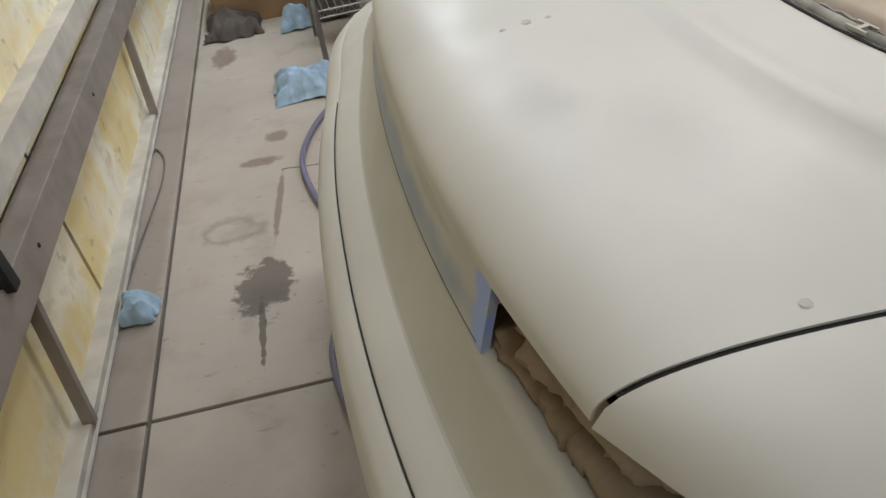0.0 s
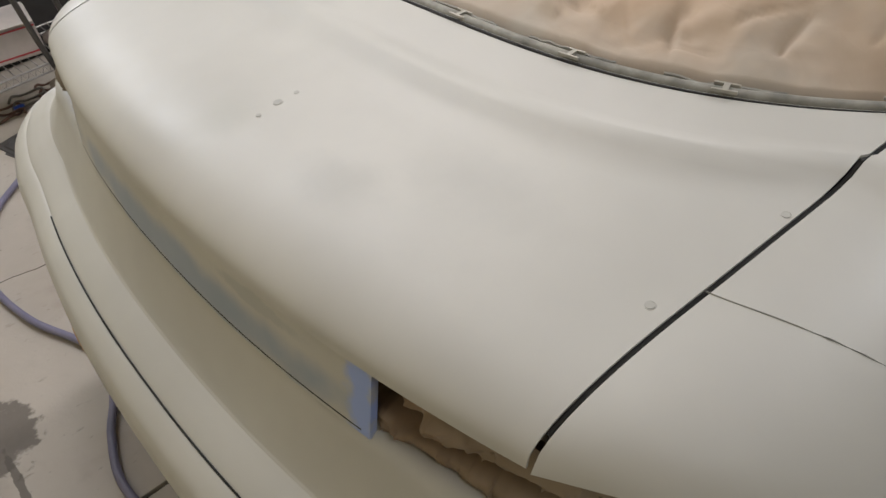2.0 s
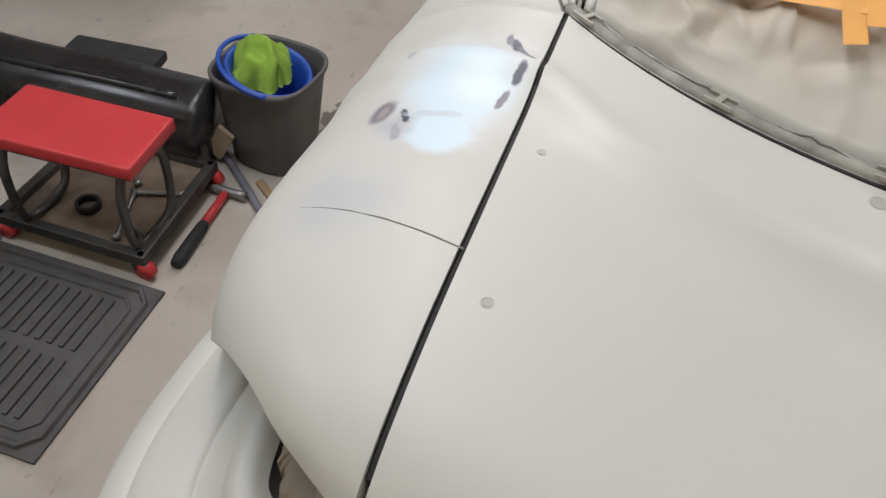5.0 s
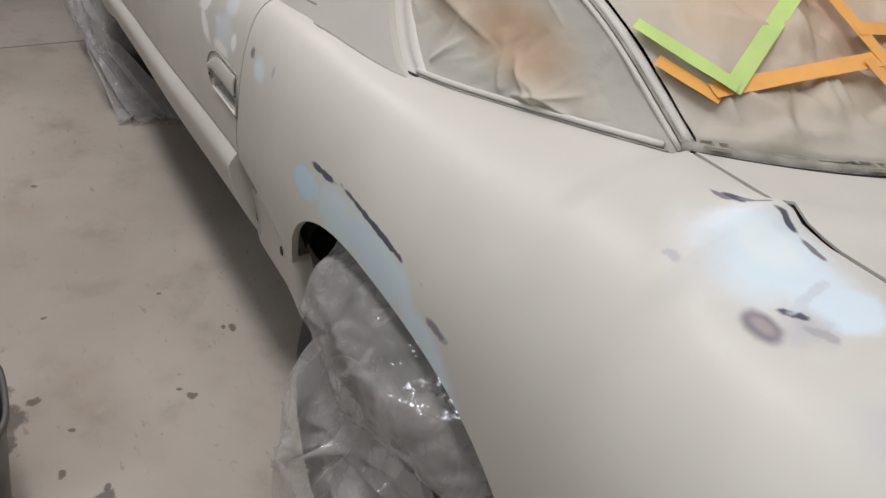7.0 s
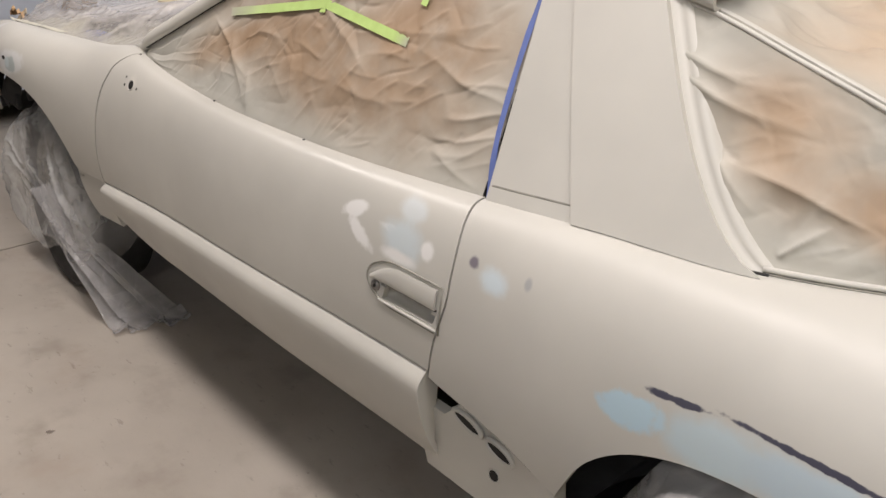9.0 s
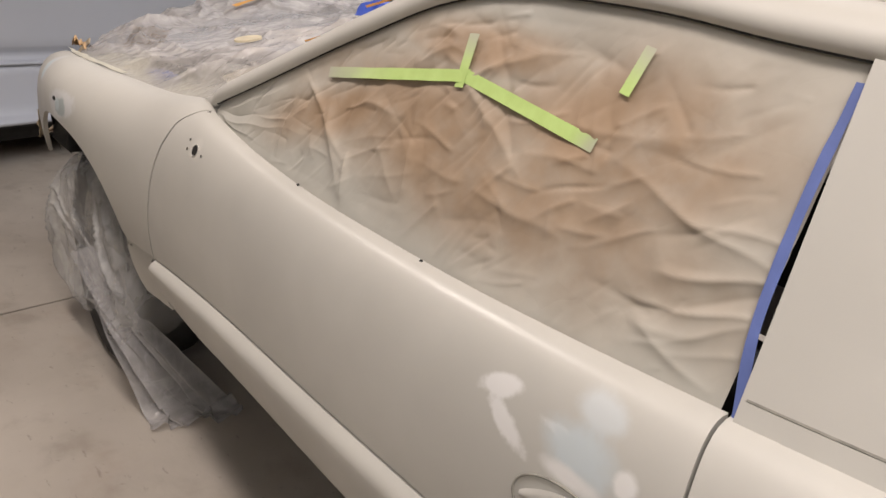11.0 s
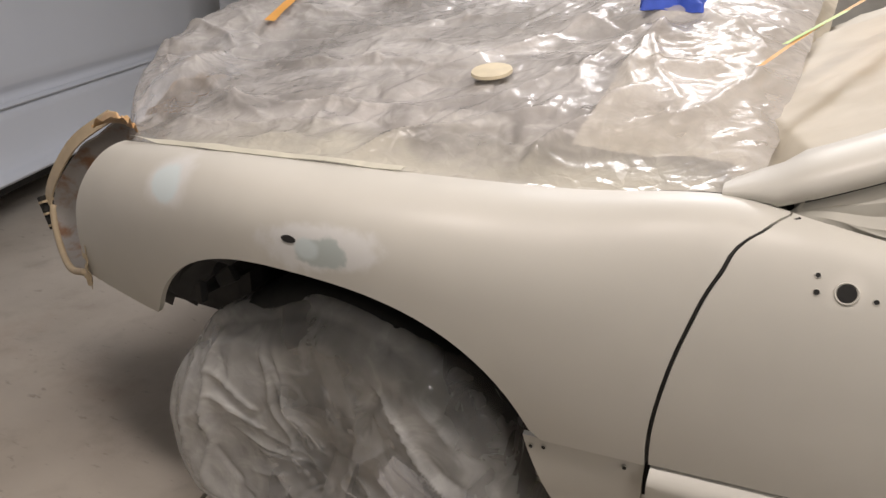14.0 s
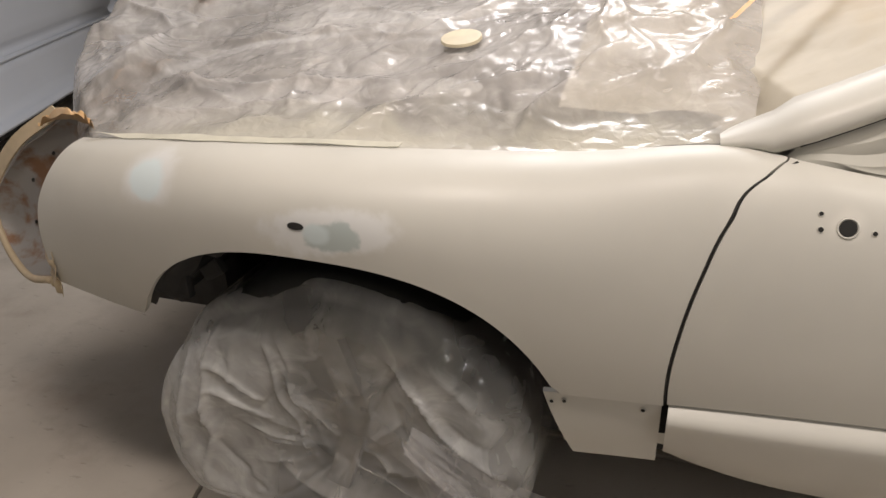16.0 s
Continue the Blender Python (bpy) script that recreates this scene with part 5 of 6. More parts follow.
for u in np.linspace(0, 1, 300):
    rows.append([])
    slack.append([])
    for f in np.linspace(-1, 1, 280):
        rear = 1.745 + 0.04 * noise.noise(Vector((f * 4, 2.0, 1.0)))
        front = 2.97 + 0.42 * (1 - f**4)
        x = rear + (front - rear) * u
        half = (float(YE(min(max(x, 1.78), 3.0))) - 0.003) * (1 if x < 2.95 else max(0.3, 1 - 0.45 * (x - 2.95)))
        y = f * half
        fall = max(0.0, 1 - (front - x) / 0.07) ** 2
        rows[-1].append((x, y, bay_top(x, y) - 0.002 - 0.10 * fall))
        slack[-1].append(min(1, 9 * (1 - abs(f)) + 0.10))
p, slack = np.array(rows), np.array(slack)
BAY_FOLDS = random_folds(21, 70, 1.75, 3.2, -0.7, 0.75, 0.55, 0.020, 0.022, 0.15, 1.6) + random_folds(22, 170, 1.75, 3.3, -0.7, 0.78, 0.17, 0.011, 0.010)
BAY_FOLDS += [(2.45, 0.80, 2.10, 0.60, 0.030, 0.030, 0.3), (2.12, 0.79, 1.95, 0.50, 0.026, 0.020, 0.4), (2.02, 0.30, 2.0, 0.72, 0.024, 0.022, 0.6), (2.03, 0.28, 1.90, 0.70, 0.022, 0.018, 0.6), (2.06, 0.28, 2.14, 0.66, 0.022, 0.020, 0.6), (1.80, 0.46, 1.93, 0.72, 0.024, 0.016, 0.6), (2.95, 0.62, 2.2, 0.58, 0.016, 0.018, 0.2), (3.05, 0.40, 2.4, 0.30, 0.016, 0.020, 0.2), (2.90, 0.72, 2.45, 0.68, 0.012, 0.012, 0.2), (3.1, 0.3, 3.0, 0.55, 0.03, 0.02, 0.3)]
rough = np.array([[crumple(x * 1.1, y * 1.1, 11.0, 1.0) for x, y, z in row] for row in p])
p[..., 2] += slack * (creases(p[..., 0], p[..., 1], BAY_FOLDS, 0.010, 1.0) + 0.020 * (0.3 - rough))
bay = tagged(sheet("plastic_sheet", p, M_COVER, flip=True), "wrinkled clear plastic sheet draped over the open engine bay", "plastic sheet")
# paper over the cowl, under the plastic, and the tape that holds the sheet to the fender
rows = [[(1.72 + 0.34 * u, -0.62 + 1.28 * v, bay_top(1.72 + 0.34 * u, -0.62 + 1.28 * v) - 0.030 - 0.03 * crumple(u * 0.5, v * 1.3, 14.0)) for v in np.linspace(0, 1, 90)] for u in np.linspace(0, 1, 40)]
tagged(sheet("masking_paper", rows, M_SPAPER, flip=True), "tan masking paper over the cowl under the plastic sheet", "masking paper")
rows = []
for x in np.linspace(2.92, 2.28, 110):
    y, z = float(YE(x)), float(ZE(x))
    torn = 0.5 + noise.noise(Vector((x * 11, 3.0, 1.0)))
    lift = max(0.0, noise.noise(Vector((x * 6, 8.0, 2.0)))) ** 1.2 * 0.022
    rows.append([(x, y + 0.002 + 0.004 * torn, z + 0.002 + lift), (x, y - 0.004, z + 0.004 + 0.6 * lift), (x, y - 0.010 - 0.010 * torn, z + 0.006)])
tagged(sheet("masking_tape", rows, M_DUSTTAPE, thick=0.0008, flip=True), "oversprayed masking tape lifting along the fender edge", "tape")
bm = bmesh.new()
bmesh.ops.create_cone(bm, cap_ends=True, segments=40, radius1=0.041, radius2=0.040, depth=0.006)
lid = tagged(part("round_lid", bm, plain("cream_plastic", (0.66, 0.58, 0.42), 0.5), None), "round cream lid lying on the plastic sheet", "lid")
lid.location, lid.rotation_euler = (2.288, 0.476, 1.018), (-0.22, 0.03, 0)
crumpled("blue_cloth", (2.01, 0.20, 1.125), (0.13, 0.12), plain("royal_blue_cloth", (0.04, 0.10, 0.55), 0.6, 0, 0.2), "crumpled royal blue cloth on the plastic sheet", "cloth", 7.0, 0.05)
ribbon("orange_strip", [(3.10, 0.16, bay_top(3.10, 0.16) + 0.012), (3.12, 0.08, bay_top(3.12, 0.08) + 0.012), (3.16, -0.06, bay_top(3.16, -0.06) + 0.012)], 0.03, M_ORANGE, (0, 0, 1), "orange strip over the plastic sheet", "strip", wavy=0.003)
ob = crumpled("white_paper", (2.58, 0.12, 0.99), (0.38, 0.24), plain("white_paper", (0.75, 0.74, 0.72), 0.7), "sheet of white paper under the draped plastic", "paper", 9.0, 0.02)

# wheels and the bags over them
prof = [(0.20, -0.10), (0.26, -0.108), (0.29, -0.11), (0.312, -0.098), (0.32, -0.07), (0.322, -0.03), (0.322, 0.03), (0.32, 0.07), (0.312, 0.098), (0.29, 0.11), (0.26, 0.108), (0.20, 0.10)]
rimp = [(0.205, 0.100), (0.198, 0.085), (0.18, 0.02), (0.10, 0.03), (0.05, 0.06), (0.035, 0.075), (0.001, 0.075)]
for xc in (FRONT, REAR):
    size = 1.07 if xc > 1 else 1.0
    for yc, sgn in ((0.765 if xc > 1 else 0.77, 1), (-0.75, -1)):
        pts = [[(r * math.cos(a), sgn * y, r * math.sin(a)) for r, y in rimp] for a in np.linspace(0, 2 * math.pi, 49)]
        w = sheet("wheel", pts, M_GREY, CAR, "grey road wheel with a black tyre", 0.004, flip=sgn > 0)
        w.location, w.scale = (xc, yc, 0.322 * size), (size, 1, size)
        pts = [[(r * math.cos(a), sgn * y, r * math.sin(a)) for r, y in prof] for a in np.linspace(0, 2 * math.pi, 65)]
        sheet("tyre", pts, M_RUBBER, w, "black rubber tyre")
        for k in range(5):
            a = 2 * math.pi * k / 5
            bm = box_bm(0.15, 0.03, 0.05, (0.115, sgn * 0.055, 0), 0.01)
            bmesh.ops.rotate(bm, verts=bm.verts, cent=(0, 0, 0), matrix=Matrix.Rotation(a, 3, "Y"))
            part("spoke", bm, M_GREY, w)


def wheel_bag(xc, zc, reach, face, knot, seed, sag, material, rough, label):
    """A thin plastic bag pulled over a wheel; reach: (angle from up towards the front, radius of its face, depth of its rim);
    face(u, v): how far out it stands; knot: where its folds gather."""
    ang, rad, deep = np.array(reach, float).T
    th = np.linspace(0, 2 * math.pi, 300)
    ss = np.r_[np.linspace(0, 0.74, 84), np.linspace(0.75, 1, 26)]
    a, s = np.meshgrid(th, ss, indexing="ij")
    R, D = np.interp(a, ang, rad), np.interp(a, ang, deep)
    R = R * (1 + 0.02 * np.sin(a * 7 + seed) * (1 + np.sin(a * 3)))
    k = np.clip((s - 0.74) / 0.26, 0, 1)
    r = R * np.minimum(1, s / 0.74) + 0.030 * np.sin(np.minimum(1, k * 3.5) * math.pi / 2)
    u, v = r * np.sin(a), r * np.cos(a)
    y = face(u, v) - 0.030 * np.clip((s - 0.62) / 0.12, 0, 1) ** 2 - D * k**1.3
    rng = np.random.default_rng(int(seed))
    folds = []
    for i in range(26):
        w, l, st = rng.uniform(0, 2 * math.pi), rng.uniform(0.14, 0.36), rng.uniform(0.0, 0.07)
        folds.append((knot[0] + st * math.sin(w), knot[1] + st * math.cos(w), knot[0] + l * math.sin(w + 0.15), knot[1] + l * math.cos(w + 0.15), rng.uniform(0.006, 0.018) * rng.choice((1, 1, -1)), rng.uniform(0.005, 0.014), rng.uniform(0.2, 0.9)))
    folds += random_folds(int(seed) + 1, 90, -0.36, 0.36, -0.36, 0.34, 0.13, 0.009 * rough, 0.009, math.pi / 2, 2.2)
    folds += sag
    wave = np.interp(s, (0, 0.08, 1), (0.3, 1, 1))
    y = y + wave * creases(u, v, folds, 0.006, seed)
    bumps = np.array([[noise.noise(Vector((p * 7, q * 5, seed))) for p, q in zip(ru, rv)] for ru, rv in zip(u, v)])
    y += 0.012 * bumps
    z = zc + v
    low = np.maximum(0, 0.02 - z)
    pts = np.stack([xc + u, y + 0.5 * low, np.maximum(z, 0.006 + 0.010 * np.abs(bumps))], -1)
    bag = sheet("wheel_cover", pts, material, None, "", flip=True)
    return tagged(bag, label, "wheel cover", "wheel covers")


PI2 = 2 * math.pi
def front_face(u, v):
    return 0.925 - 0.035 * np.exp(-((u**2 + (v + 0.02) ** 2) / 0.012)) + 0.03 * np.clip(u - 0.2, 0, 1) / 0.2 - 0.05 * np.clip(v - 0.2, 0, 1)


def rear_face(u, v):
    z = 0.34 + v
    return np.interp(z, (0.0, 0.20, 0.30, 0.385, 0.44, 0.50, 0.56, 0.64, 0.72), (1.0, 0.99, 0.972, 0.950, 0.918, 0.905, 0.942, 0.945, 0.895)) - 0.9 * u**2


wheel_bag(2.415, 0.330, [(0, 0.305, 0.20), (0.6, 0.310, 0.20), (1.1, 0.335, 0.18), (1.6, 0.375, 0.12), (2.1, 0.37, 0.06), (2.6, 0.24, 0.02), (3.0, 0.16, 0.02), (3.4, 0.14, 0.02), (3.8, 0.17, 0.02), (4.3, 0.31, 0.10), (4.8, 0.365, 0.20), (5.2, 0.355, 0.22), (5.6, 0.330, 0.22), (PI2, 0.305, 0.20)], front_face, (-0.02, -0.03), 2.0,
          [(0.02, -0.03, 0.10, 0.29, 0.016, 0.007, 0.5), (0.05, -0.05, 0.13, 0.30, 0.016, 0.007, 0.5), (-0.05, 0.05, -0.03, 0.19, 0.016, 0.006, 0.5), (-0.08, 0.04, -0.09, 0.19, 0.016, 0.006, 0.5), (-0.12, 0.22, -0.36, -0.02, 0.022, 0.007, 0.2), (0.13, 0.10, 0.26, 0.16, 0.014, 0.006, 0.4), (0.13, 0.06, 0.26, 0.10, 0.014, 0.006, 0.4), (0.22, 0.24, 0.30, -0.20, 0.02, 0.008, 0.2), (0.28, 0.18, 0.36, -0.15, 0.016, 0.006, 0.2)],
          M_FILM, 1.0, "milky plastic bag stretched over the front wheel, trailing on the floor")
wheel_bag(-0.14, 0.34, [(0, 0.36, 0.12), (0.5, 0.35, 0.12), (1.0, 0.30, 0.14), (1.5, 0.225, 0.16), (2.0, 0.235, 0.14), (2.5, 0.30, 0.06), (3.1, 0.345, 0.02), (3.8, 0.40, 0.04), (4.4, 0.36, 0.10), (5.0, 0.33, 0.14), (5.7, 0.35, 0.12), (PI2, 0.36, 0.12)], rear_face, (-0.02, 0.13), 5.0,
          [(-0.02, 0.13, 0.20, 0.17, 0.020, 0.008, 0.9), (-0.02, 0.13, 0.12, 0.24, 0.018, 0.008, 0.9), (-0.02, 0.13, 0.02, 0.30, 0.014, 0.007, 0.9), (-0.02, 0.13, -0.20, 0.14, 0.018, 0.008, 0.9), (-0.02, 0.13, -0.14, 0.02, 0.02, 0.010, 0.9), (-0.02, 0.13, 0.16, 0.02, 0.024, 0.012, 0.9), (0.18, 0.22, 0.02, 0.28, 0.014, 0.010, 0.3), (0.20, 0.02, 0.0, -0.06, 0.014, 0.010, 0.3)],
          M_SLICK, 1.8, "crumpled clear plastic bag gathered over the rear wheel")
# loose film hanging from the front wheel, spread on the floor under the sill
M_TRAIL = film("hanging_plastic_film", 0.50, (0.50, 0.49, 0.49), 0.10, 8.0)
outer = np.array(smooth_path([(2.262, 0.945, 0.42), (2.215, 0.943, 0.29), (2.10, 0.925, 0.16), (1.985, 0.895, 0.012), (1.91, 0.90, 0.006)], 18))
inner = np.array(smooth_path([(2.240, 0.940, 0.44), (2.10, 0.880, 0.31), (2.00, 0.785, 0.16), (1.93, 0.68, 0.012), (1.86, 0.66, 0.006)], 18))
rows = []
for k, (l, r) in enumerate(zip(outer, inner)):
    v = k / (len(outer) - 1)
    loose = min(1.0, 0.35 + v)
    rows.append([])
    for u in np.linspace(0, 1, 90):
        p = l * (1 - u) + r * u
        d = loose * (0.016 * math.sin(u * 15 + 3 * v) + 0.010 * math.sin(u * 37 - 2 * v + 1.0) - 0.030 * crumple(u * 0.6, v * 0.4, 21.0)) + 0.05 * math.sin(math.pi * u) * (1 - v)
        hem = 0.05 * max(0.0, v - 0.75) / 0.25 * noise.noise(Vector((u * 4, 1, 5)))
        rows[-1].append((p[0] - 0.3 * d + hem, p[1] + d * (1 - 0.6 * max(0.0, v - 0.75) / 0.25), max(0.006, p[2] + (0.5 * abs(d) if v > 0.72 else 0.0))))
tagged(sheet("plastic_film", rows, M_TRAIL), "loose clear plastic film hanging from a wheel to the floor", "plastic film")

# masking paper in the empty tail lamps, stuffed in two long folds down to the lip of the bumper
LIP = PLAN + INWARD * 0.152
LAMP_FOLDS = random_folds(31, 130, 0.08, 0.85, 0.0, 0.12, 0.05, 0.009, 0.0045, math.pi / 2, 0.7) + random_folds(32, 18, 0.0, 0.12, 0.0, 0.13, 0.08, 0.022, 0.008) + random_folds(33, 14, 0.0, 0.8, 0.0, 0.12, 0.24, 0.014, 0.009, 0.0, 0.35)
for sgn in (1, -1):
    rows, where, ways = [], [], []
    ss = [s for s in np.linspace(-1.85, -0.95, 260) if outline(s)[1] > (0.405 if sgn > 0 else 0.400)]
    for s in ss:
        o, c = outline(s), outline(s + 0.01) - outline(s - 0.01)
        n = np.array([c[1], -c[0]]) / max(1e-6, np.linalg.norm(c))
        low = LIP[np.argmin(((LIP - o) ** 2).sum(1))]
        g = s - ss[0]
        valley = 0.52 - 0.06 * min(1.0, g / 0.4) + 0.12 * noise.noise(Vector((g * 4.0, 4.0, sgn)))
        rows.append([])
        where.append([])
        ways.append(n)
        for q in np.linspace(0, 1, 60):
            x, y = (o + n * (0.012 + 0.06 * max(0, min(1, (s + 1.25) / 0.2)))) * (1 - q) + (low + n * 0.012) * q
            if q < valley:
                d = 0.008 - 0.012 * math.sin(math.pi * q / valley)
            else:
                k = (q - valley) / (1 - valley)
                d = -0.012 * math.sin(math.pi * k**0.8) ** 0.8 + 0.020 * k**3
            d += 0.040 * math.exp(-(((q - valley) / 0.06) ** 2)) - 0.014 * (1 - q) * noise.noise(Vector((g * 9, q * 2.5, 8.0 + sgn)))
            z = 0.897 * (1 - q) + 0.785 * q + 0.010 * noise.noise(Vector((g * 5, q * 2, 3.0)))
            rows[-1].append((x + n[0] * d, CY + sgn * (y + n[1] * d - CY), min(z, 0.897)))
            where[-1].append((g, q))
    p, w, n = np.array(rows), np.array(where), np.array(ways)
    fold = (1 - w[..., 1] ** 4) * creases(w[..., 0], w[..., 1] * 0.13, LAMP_FOLDS, 0.004, sgn)
    p[..., 0] -= n[:, None, 0] * fold
    p[..., 1] -= sgn * n[:, None, 1] * fold
    tagged(sheet("masking_paper", p, M_LAMPPAPER, thick=0.001, flip=sgn > 0), "crumpled brown masking paper filling the empty tail lamp opening", "masking paper", "tail lamp papers")
# paper-wrapped exhaust under the bumper
path = smooth_path([(-0.80, 0.44, 0.38), (-0.97, 0.49, 0.365), (-1.125, 0.535, 0.352)], 6)
ex = tube_bm(path, [0.06 + 0.012 * wob(i, 0, 0, 0.9) for i in range(len(path))], 14)
part("exhaust_tip", ex, M_KRAFT, CAR, "exhaust tip wrapped in brown paper", True)

# ---- silver van past the front of the car ----
VAN = thing("van", "silver van parked past the front of the car", "van", at=(4.58, 0.527, 0))
VAN.rotation_euler = (0, 0, math.atan2(-0.92, 0.39))
M_SILVER = plain("silver_paint", (0.53, 0.56, 0.62), 0.34, 0.0, 0.03, 1.5, 0)
M_SILL = plain("black_sill", (0.02, 0.02, 0.022), 0.6)
vprof = [(0.07, 0.285), (0.02, 0.295), (0.004, 0.31), (-0.006, 0.36), (-0.012, 0.44), (-0.014, 0.50), (-0.016, 0.53), (-0.028, 0.545), (-0.030, 0.552), (-0.020, 0.557), (-0.004, 0.558), (-0.002, 0.566), (-0.018, 0.570), (-0.036, 0.578), (-0.044, 0.592), (-0.046, 0.604), (-0.038, 0.620), (-0.022, 0.638), (-0.014, 0.652), (-0.013, 0.70), (-0.012, 0.80), (-0.008, 0.93), (0.0, 1.05), (0.03, 1.25), (0.12, 1.55), (0.22, 1.80), (0.40, 1.88), (0.95, 1.92)]
segs = [(-1.2, 3.44, "side_panel"), (3.44, 5.6, "door")]
for a, b, nm in segs:
    pts = np.array([[(s, -d, z) for d, z in vprof] for s in np.linspace(a + 0.004, b - 0.004, 8)])
    panel = sheet(nm, pts, M_SILVER, VAN, "silver painted steel body side", 0.02, flip=True)
    panel.modifiers["crisp edges"].split_angle = math.radians(115)
# black core carried low to block light and stand in for shade below
part("dark_core_block", box_bm(6.7, 1.6, 1.74, (2.2, 0.95, 0.99), 0.05), M_DARK, VAN)
part("sill", box_bm(6.4, 0.10, 0.08, (2.0, 0.085, 0.265), 0.01), M_SILL, VAN)
for s in (-0.7, 4.9):
    for yy in (0.22, 1.55):
        pts = [[(s + r * math.cos(a), yy + y, 0.322 + r * math.sin(a)) for r, y in prof] for a in np.linspace(0, PI2, 41)]
        sheet("tyre", pts, M_RUBBER, VAN)

# ---- garage door behind the car ----
def panel_mat():
    m = Mat("yellowed_fibreglass", 0.55)
    c = m.mix(m.ramp(m.noise(3.5, 5, 0.6), 0.40, 0.60), (0.80, 0.66, 0.32), (0.88, 0.84, 0.68))
    streak = m.noise(1.0, 5, 0.6, m.stretch(1, 16, 1.5))
    c = m.mix(m.ramp(streak, 0.5, 0.75, 0, 0.7), c, (0.78, 0.75, 0.66))
    c = m.mix(m.ramp(m.noise(7, 5), 0.54, 0.70, 0, 0.6), c, (0.55, 0.43, 0.20))
    c = m.mix(m.ramp(m.noise(19, 4), 0.62, 0.72, 0, 0.5), c, (0.36, 0.29, 0.16))
    m.colour(c)
    return m.bump(m.noise(30, 4), 0.1, 0.002).m


M_FRP = panel_mat()
M_ALU = plain("dull_grey_frame", (0.29, 0.255, 0.225), 0.55, 0.2, 0.2, 12)
M_PALE = plain("pale_grey_frame", (0.55, 0.52, 0.46), 0.55, 0.1, 0.2, 12)
gdoor = tagged(new("door_1"), "garage door with yellowed panels in a grey metal frame", "garage door", kind="structure")
for y in np.arange(-4.9, 6.0, 1.65):
    for z0, z1 in ((0.03, 0.40), (0.49, 0.57), (0.63, 1.4), (1.5, 2.6)):
        part("panel", box_bm(0.02, 1.63, z1 - z0, (-1.865, y, (z0 + z1) / 2)), M_FRP, gdoor)
for z0, z1, x, mat in ((0.0, 0.035, -1.840, M_PALE), (0.385, 0.49, -1.815, M_ALU), (0.56, 0.635, -1.835, M_PALE), (1.38, 1.52, -1.83, M_ALU), (2.55, 2.7, -1.83, M_ALU)):
    part("rail", box_bm(0.07, 10.8, z1 - z0, (x, 0.5, (z0 + z1) / 2), 0.004), mat, gdoor)
for y in (-4.5, -2.85, -1.2, 0.42, 2.0, 3.65, 5.3):
    part("strut", box_bm(0.03, 0.022, 0.375, (-1.81, y, 0.21), 0.003, Matrix.Rotation(-0.2, 4, "X")), M_ALU, gdoor)
part("base_lip", tube_bm([(-1.80, -4.8, 0.012), (-1.80, 5.8, 0.012)], 0.006, 6), M_PALE, gdoor)
part("latch", box_bm(0.03, 0.035, 0.09, (-1.775, 0.36, 0.52), 0.006), M_RUBBER, gdoor)
for y in (-0.2, 0.55, 1.3):
    hole(-1.779, y, 0.44, (1, 0, 0), 0.006, gdoor, "bolt")
M_WIRE = plain("thin_grey_cable", (0.16, 0.145, 0.13), 0.6)
tagged(part("wire", tube_bm(smooth_path([(-1.80, 0.55, 0.006), (-1.805, 0.70, 0.006), (-1.79, 1.01, 0.008), (-1.765, 1.25, 0.006), (-1.745, 1.45, 0.006), (-1.75, 1.62, 0.006), (-1.79, 1.71, 0.006), (-1.805, 1.60, 0.006)], 8), 0.0035, 6), M_WIRE, None, smooth=True), "thin grey wire lying along the garage door", "wire")

# ---- on the floor ----
M_HOSE = plain("blue_grey_hose", (0.17, 0.165, 0.20), 0.5, 0, 0.2, 12)
M_HOSE2 = plain("purple_grey_hose", (0.18, 0.17, 0.25), 0.45, 0, 0.2, 12)
tagged(part("hose", tube_bm(smooth_path([(0.245, 1.63, 0.016), (0.195, 1.566, 0.016), (0.115, 1.455, 0.016), (0.036, 1.348, 0.016), (-0.069, 1.185, 0.016), (-0.129, 1.067, 0.016), (-0.22, 0.88, 0.016), (-0.4, 0.6, 0.016)], 10), 0.0105, 12), M_HOSE, None, smooth=True), "blue-grey rubber air hose lying on the concrete", "hose", "hoses")
tagged(part("hose", tube_bm(smooth_path([(-0.02, 2.72, 0.02), (-0.22, 2.52, 0.03), (-0.44, 2.355, 0.035), (-0.62, 2.19, 0.035), (-0.83, 2.03, 0.035), (-1.0, 1.87, 0.02), (-1.11, 1.755, 0.016), (-1.205, 1.56, 0.016), (-1.243, 1.36, 0.016), (-1.205, 1.12, 0.016), (-1.13, 0.93, 0.016), (-1.10, 0.80, 0.016), (-1.14, 0.67, 0.016), (-1.19, 0.56, 0.016), (-1.22, 0.40, 0.016), (-1.17, 0.16, 0.016), (-1.0, -0.05, 0.016)], 10), 0.0105, 12), M_HOSE2, None, smooth=True), "purple-grey rubber air hose looping over the floor", "hose", "hoses")
crumpled("paper_towel", (-1.20, 1.96, 0), (0.26, 0.22), M_CLOTHBLUE, "crumpled light blue paper towel on the floor", "cloth", 1.0, 0.10, "blue towels")
crumpled("paper_towel", (-1.19, 2.68, 0), (0.17, 0.16), M_CLOTHBLUE, "crumpled light blue paper towel on the floor", "cloth", 2.0, 0.10, "blue towels")
crumpled("paper_towel", (-1.74, 0.78, 0), (0.11, 0.12), M_CLOTHBLUE, "small crumpled blue paper towel by the garage door", "cloth", 3.0, 0.07, "blue towels")
M_CARD = plain("brown_cardboard", (0.30, 0.19, 0.10), 0.8, 0, 0.2, 9)
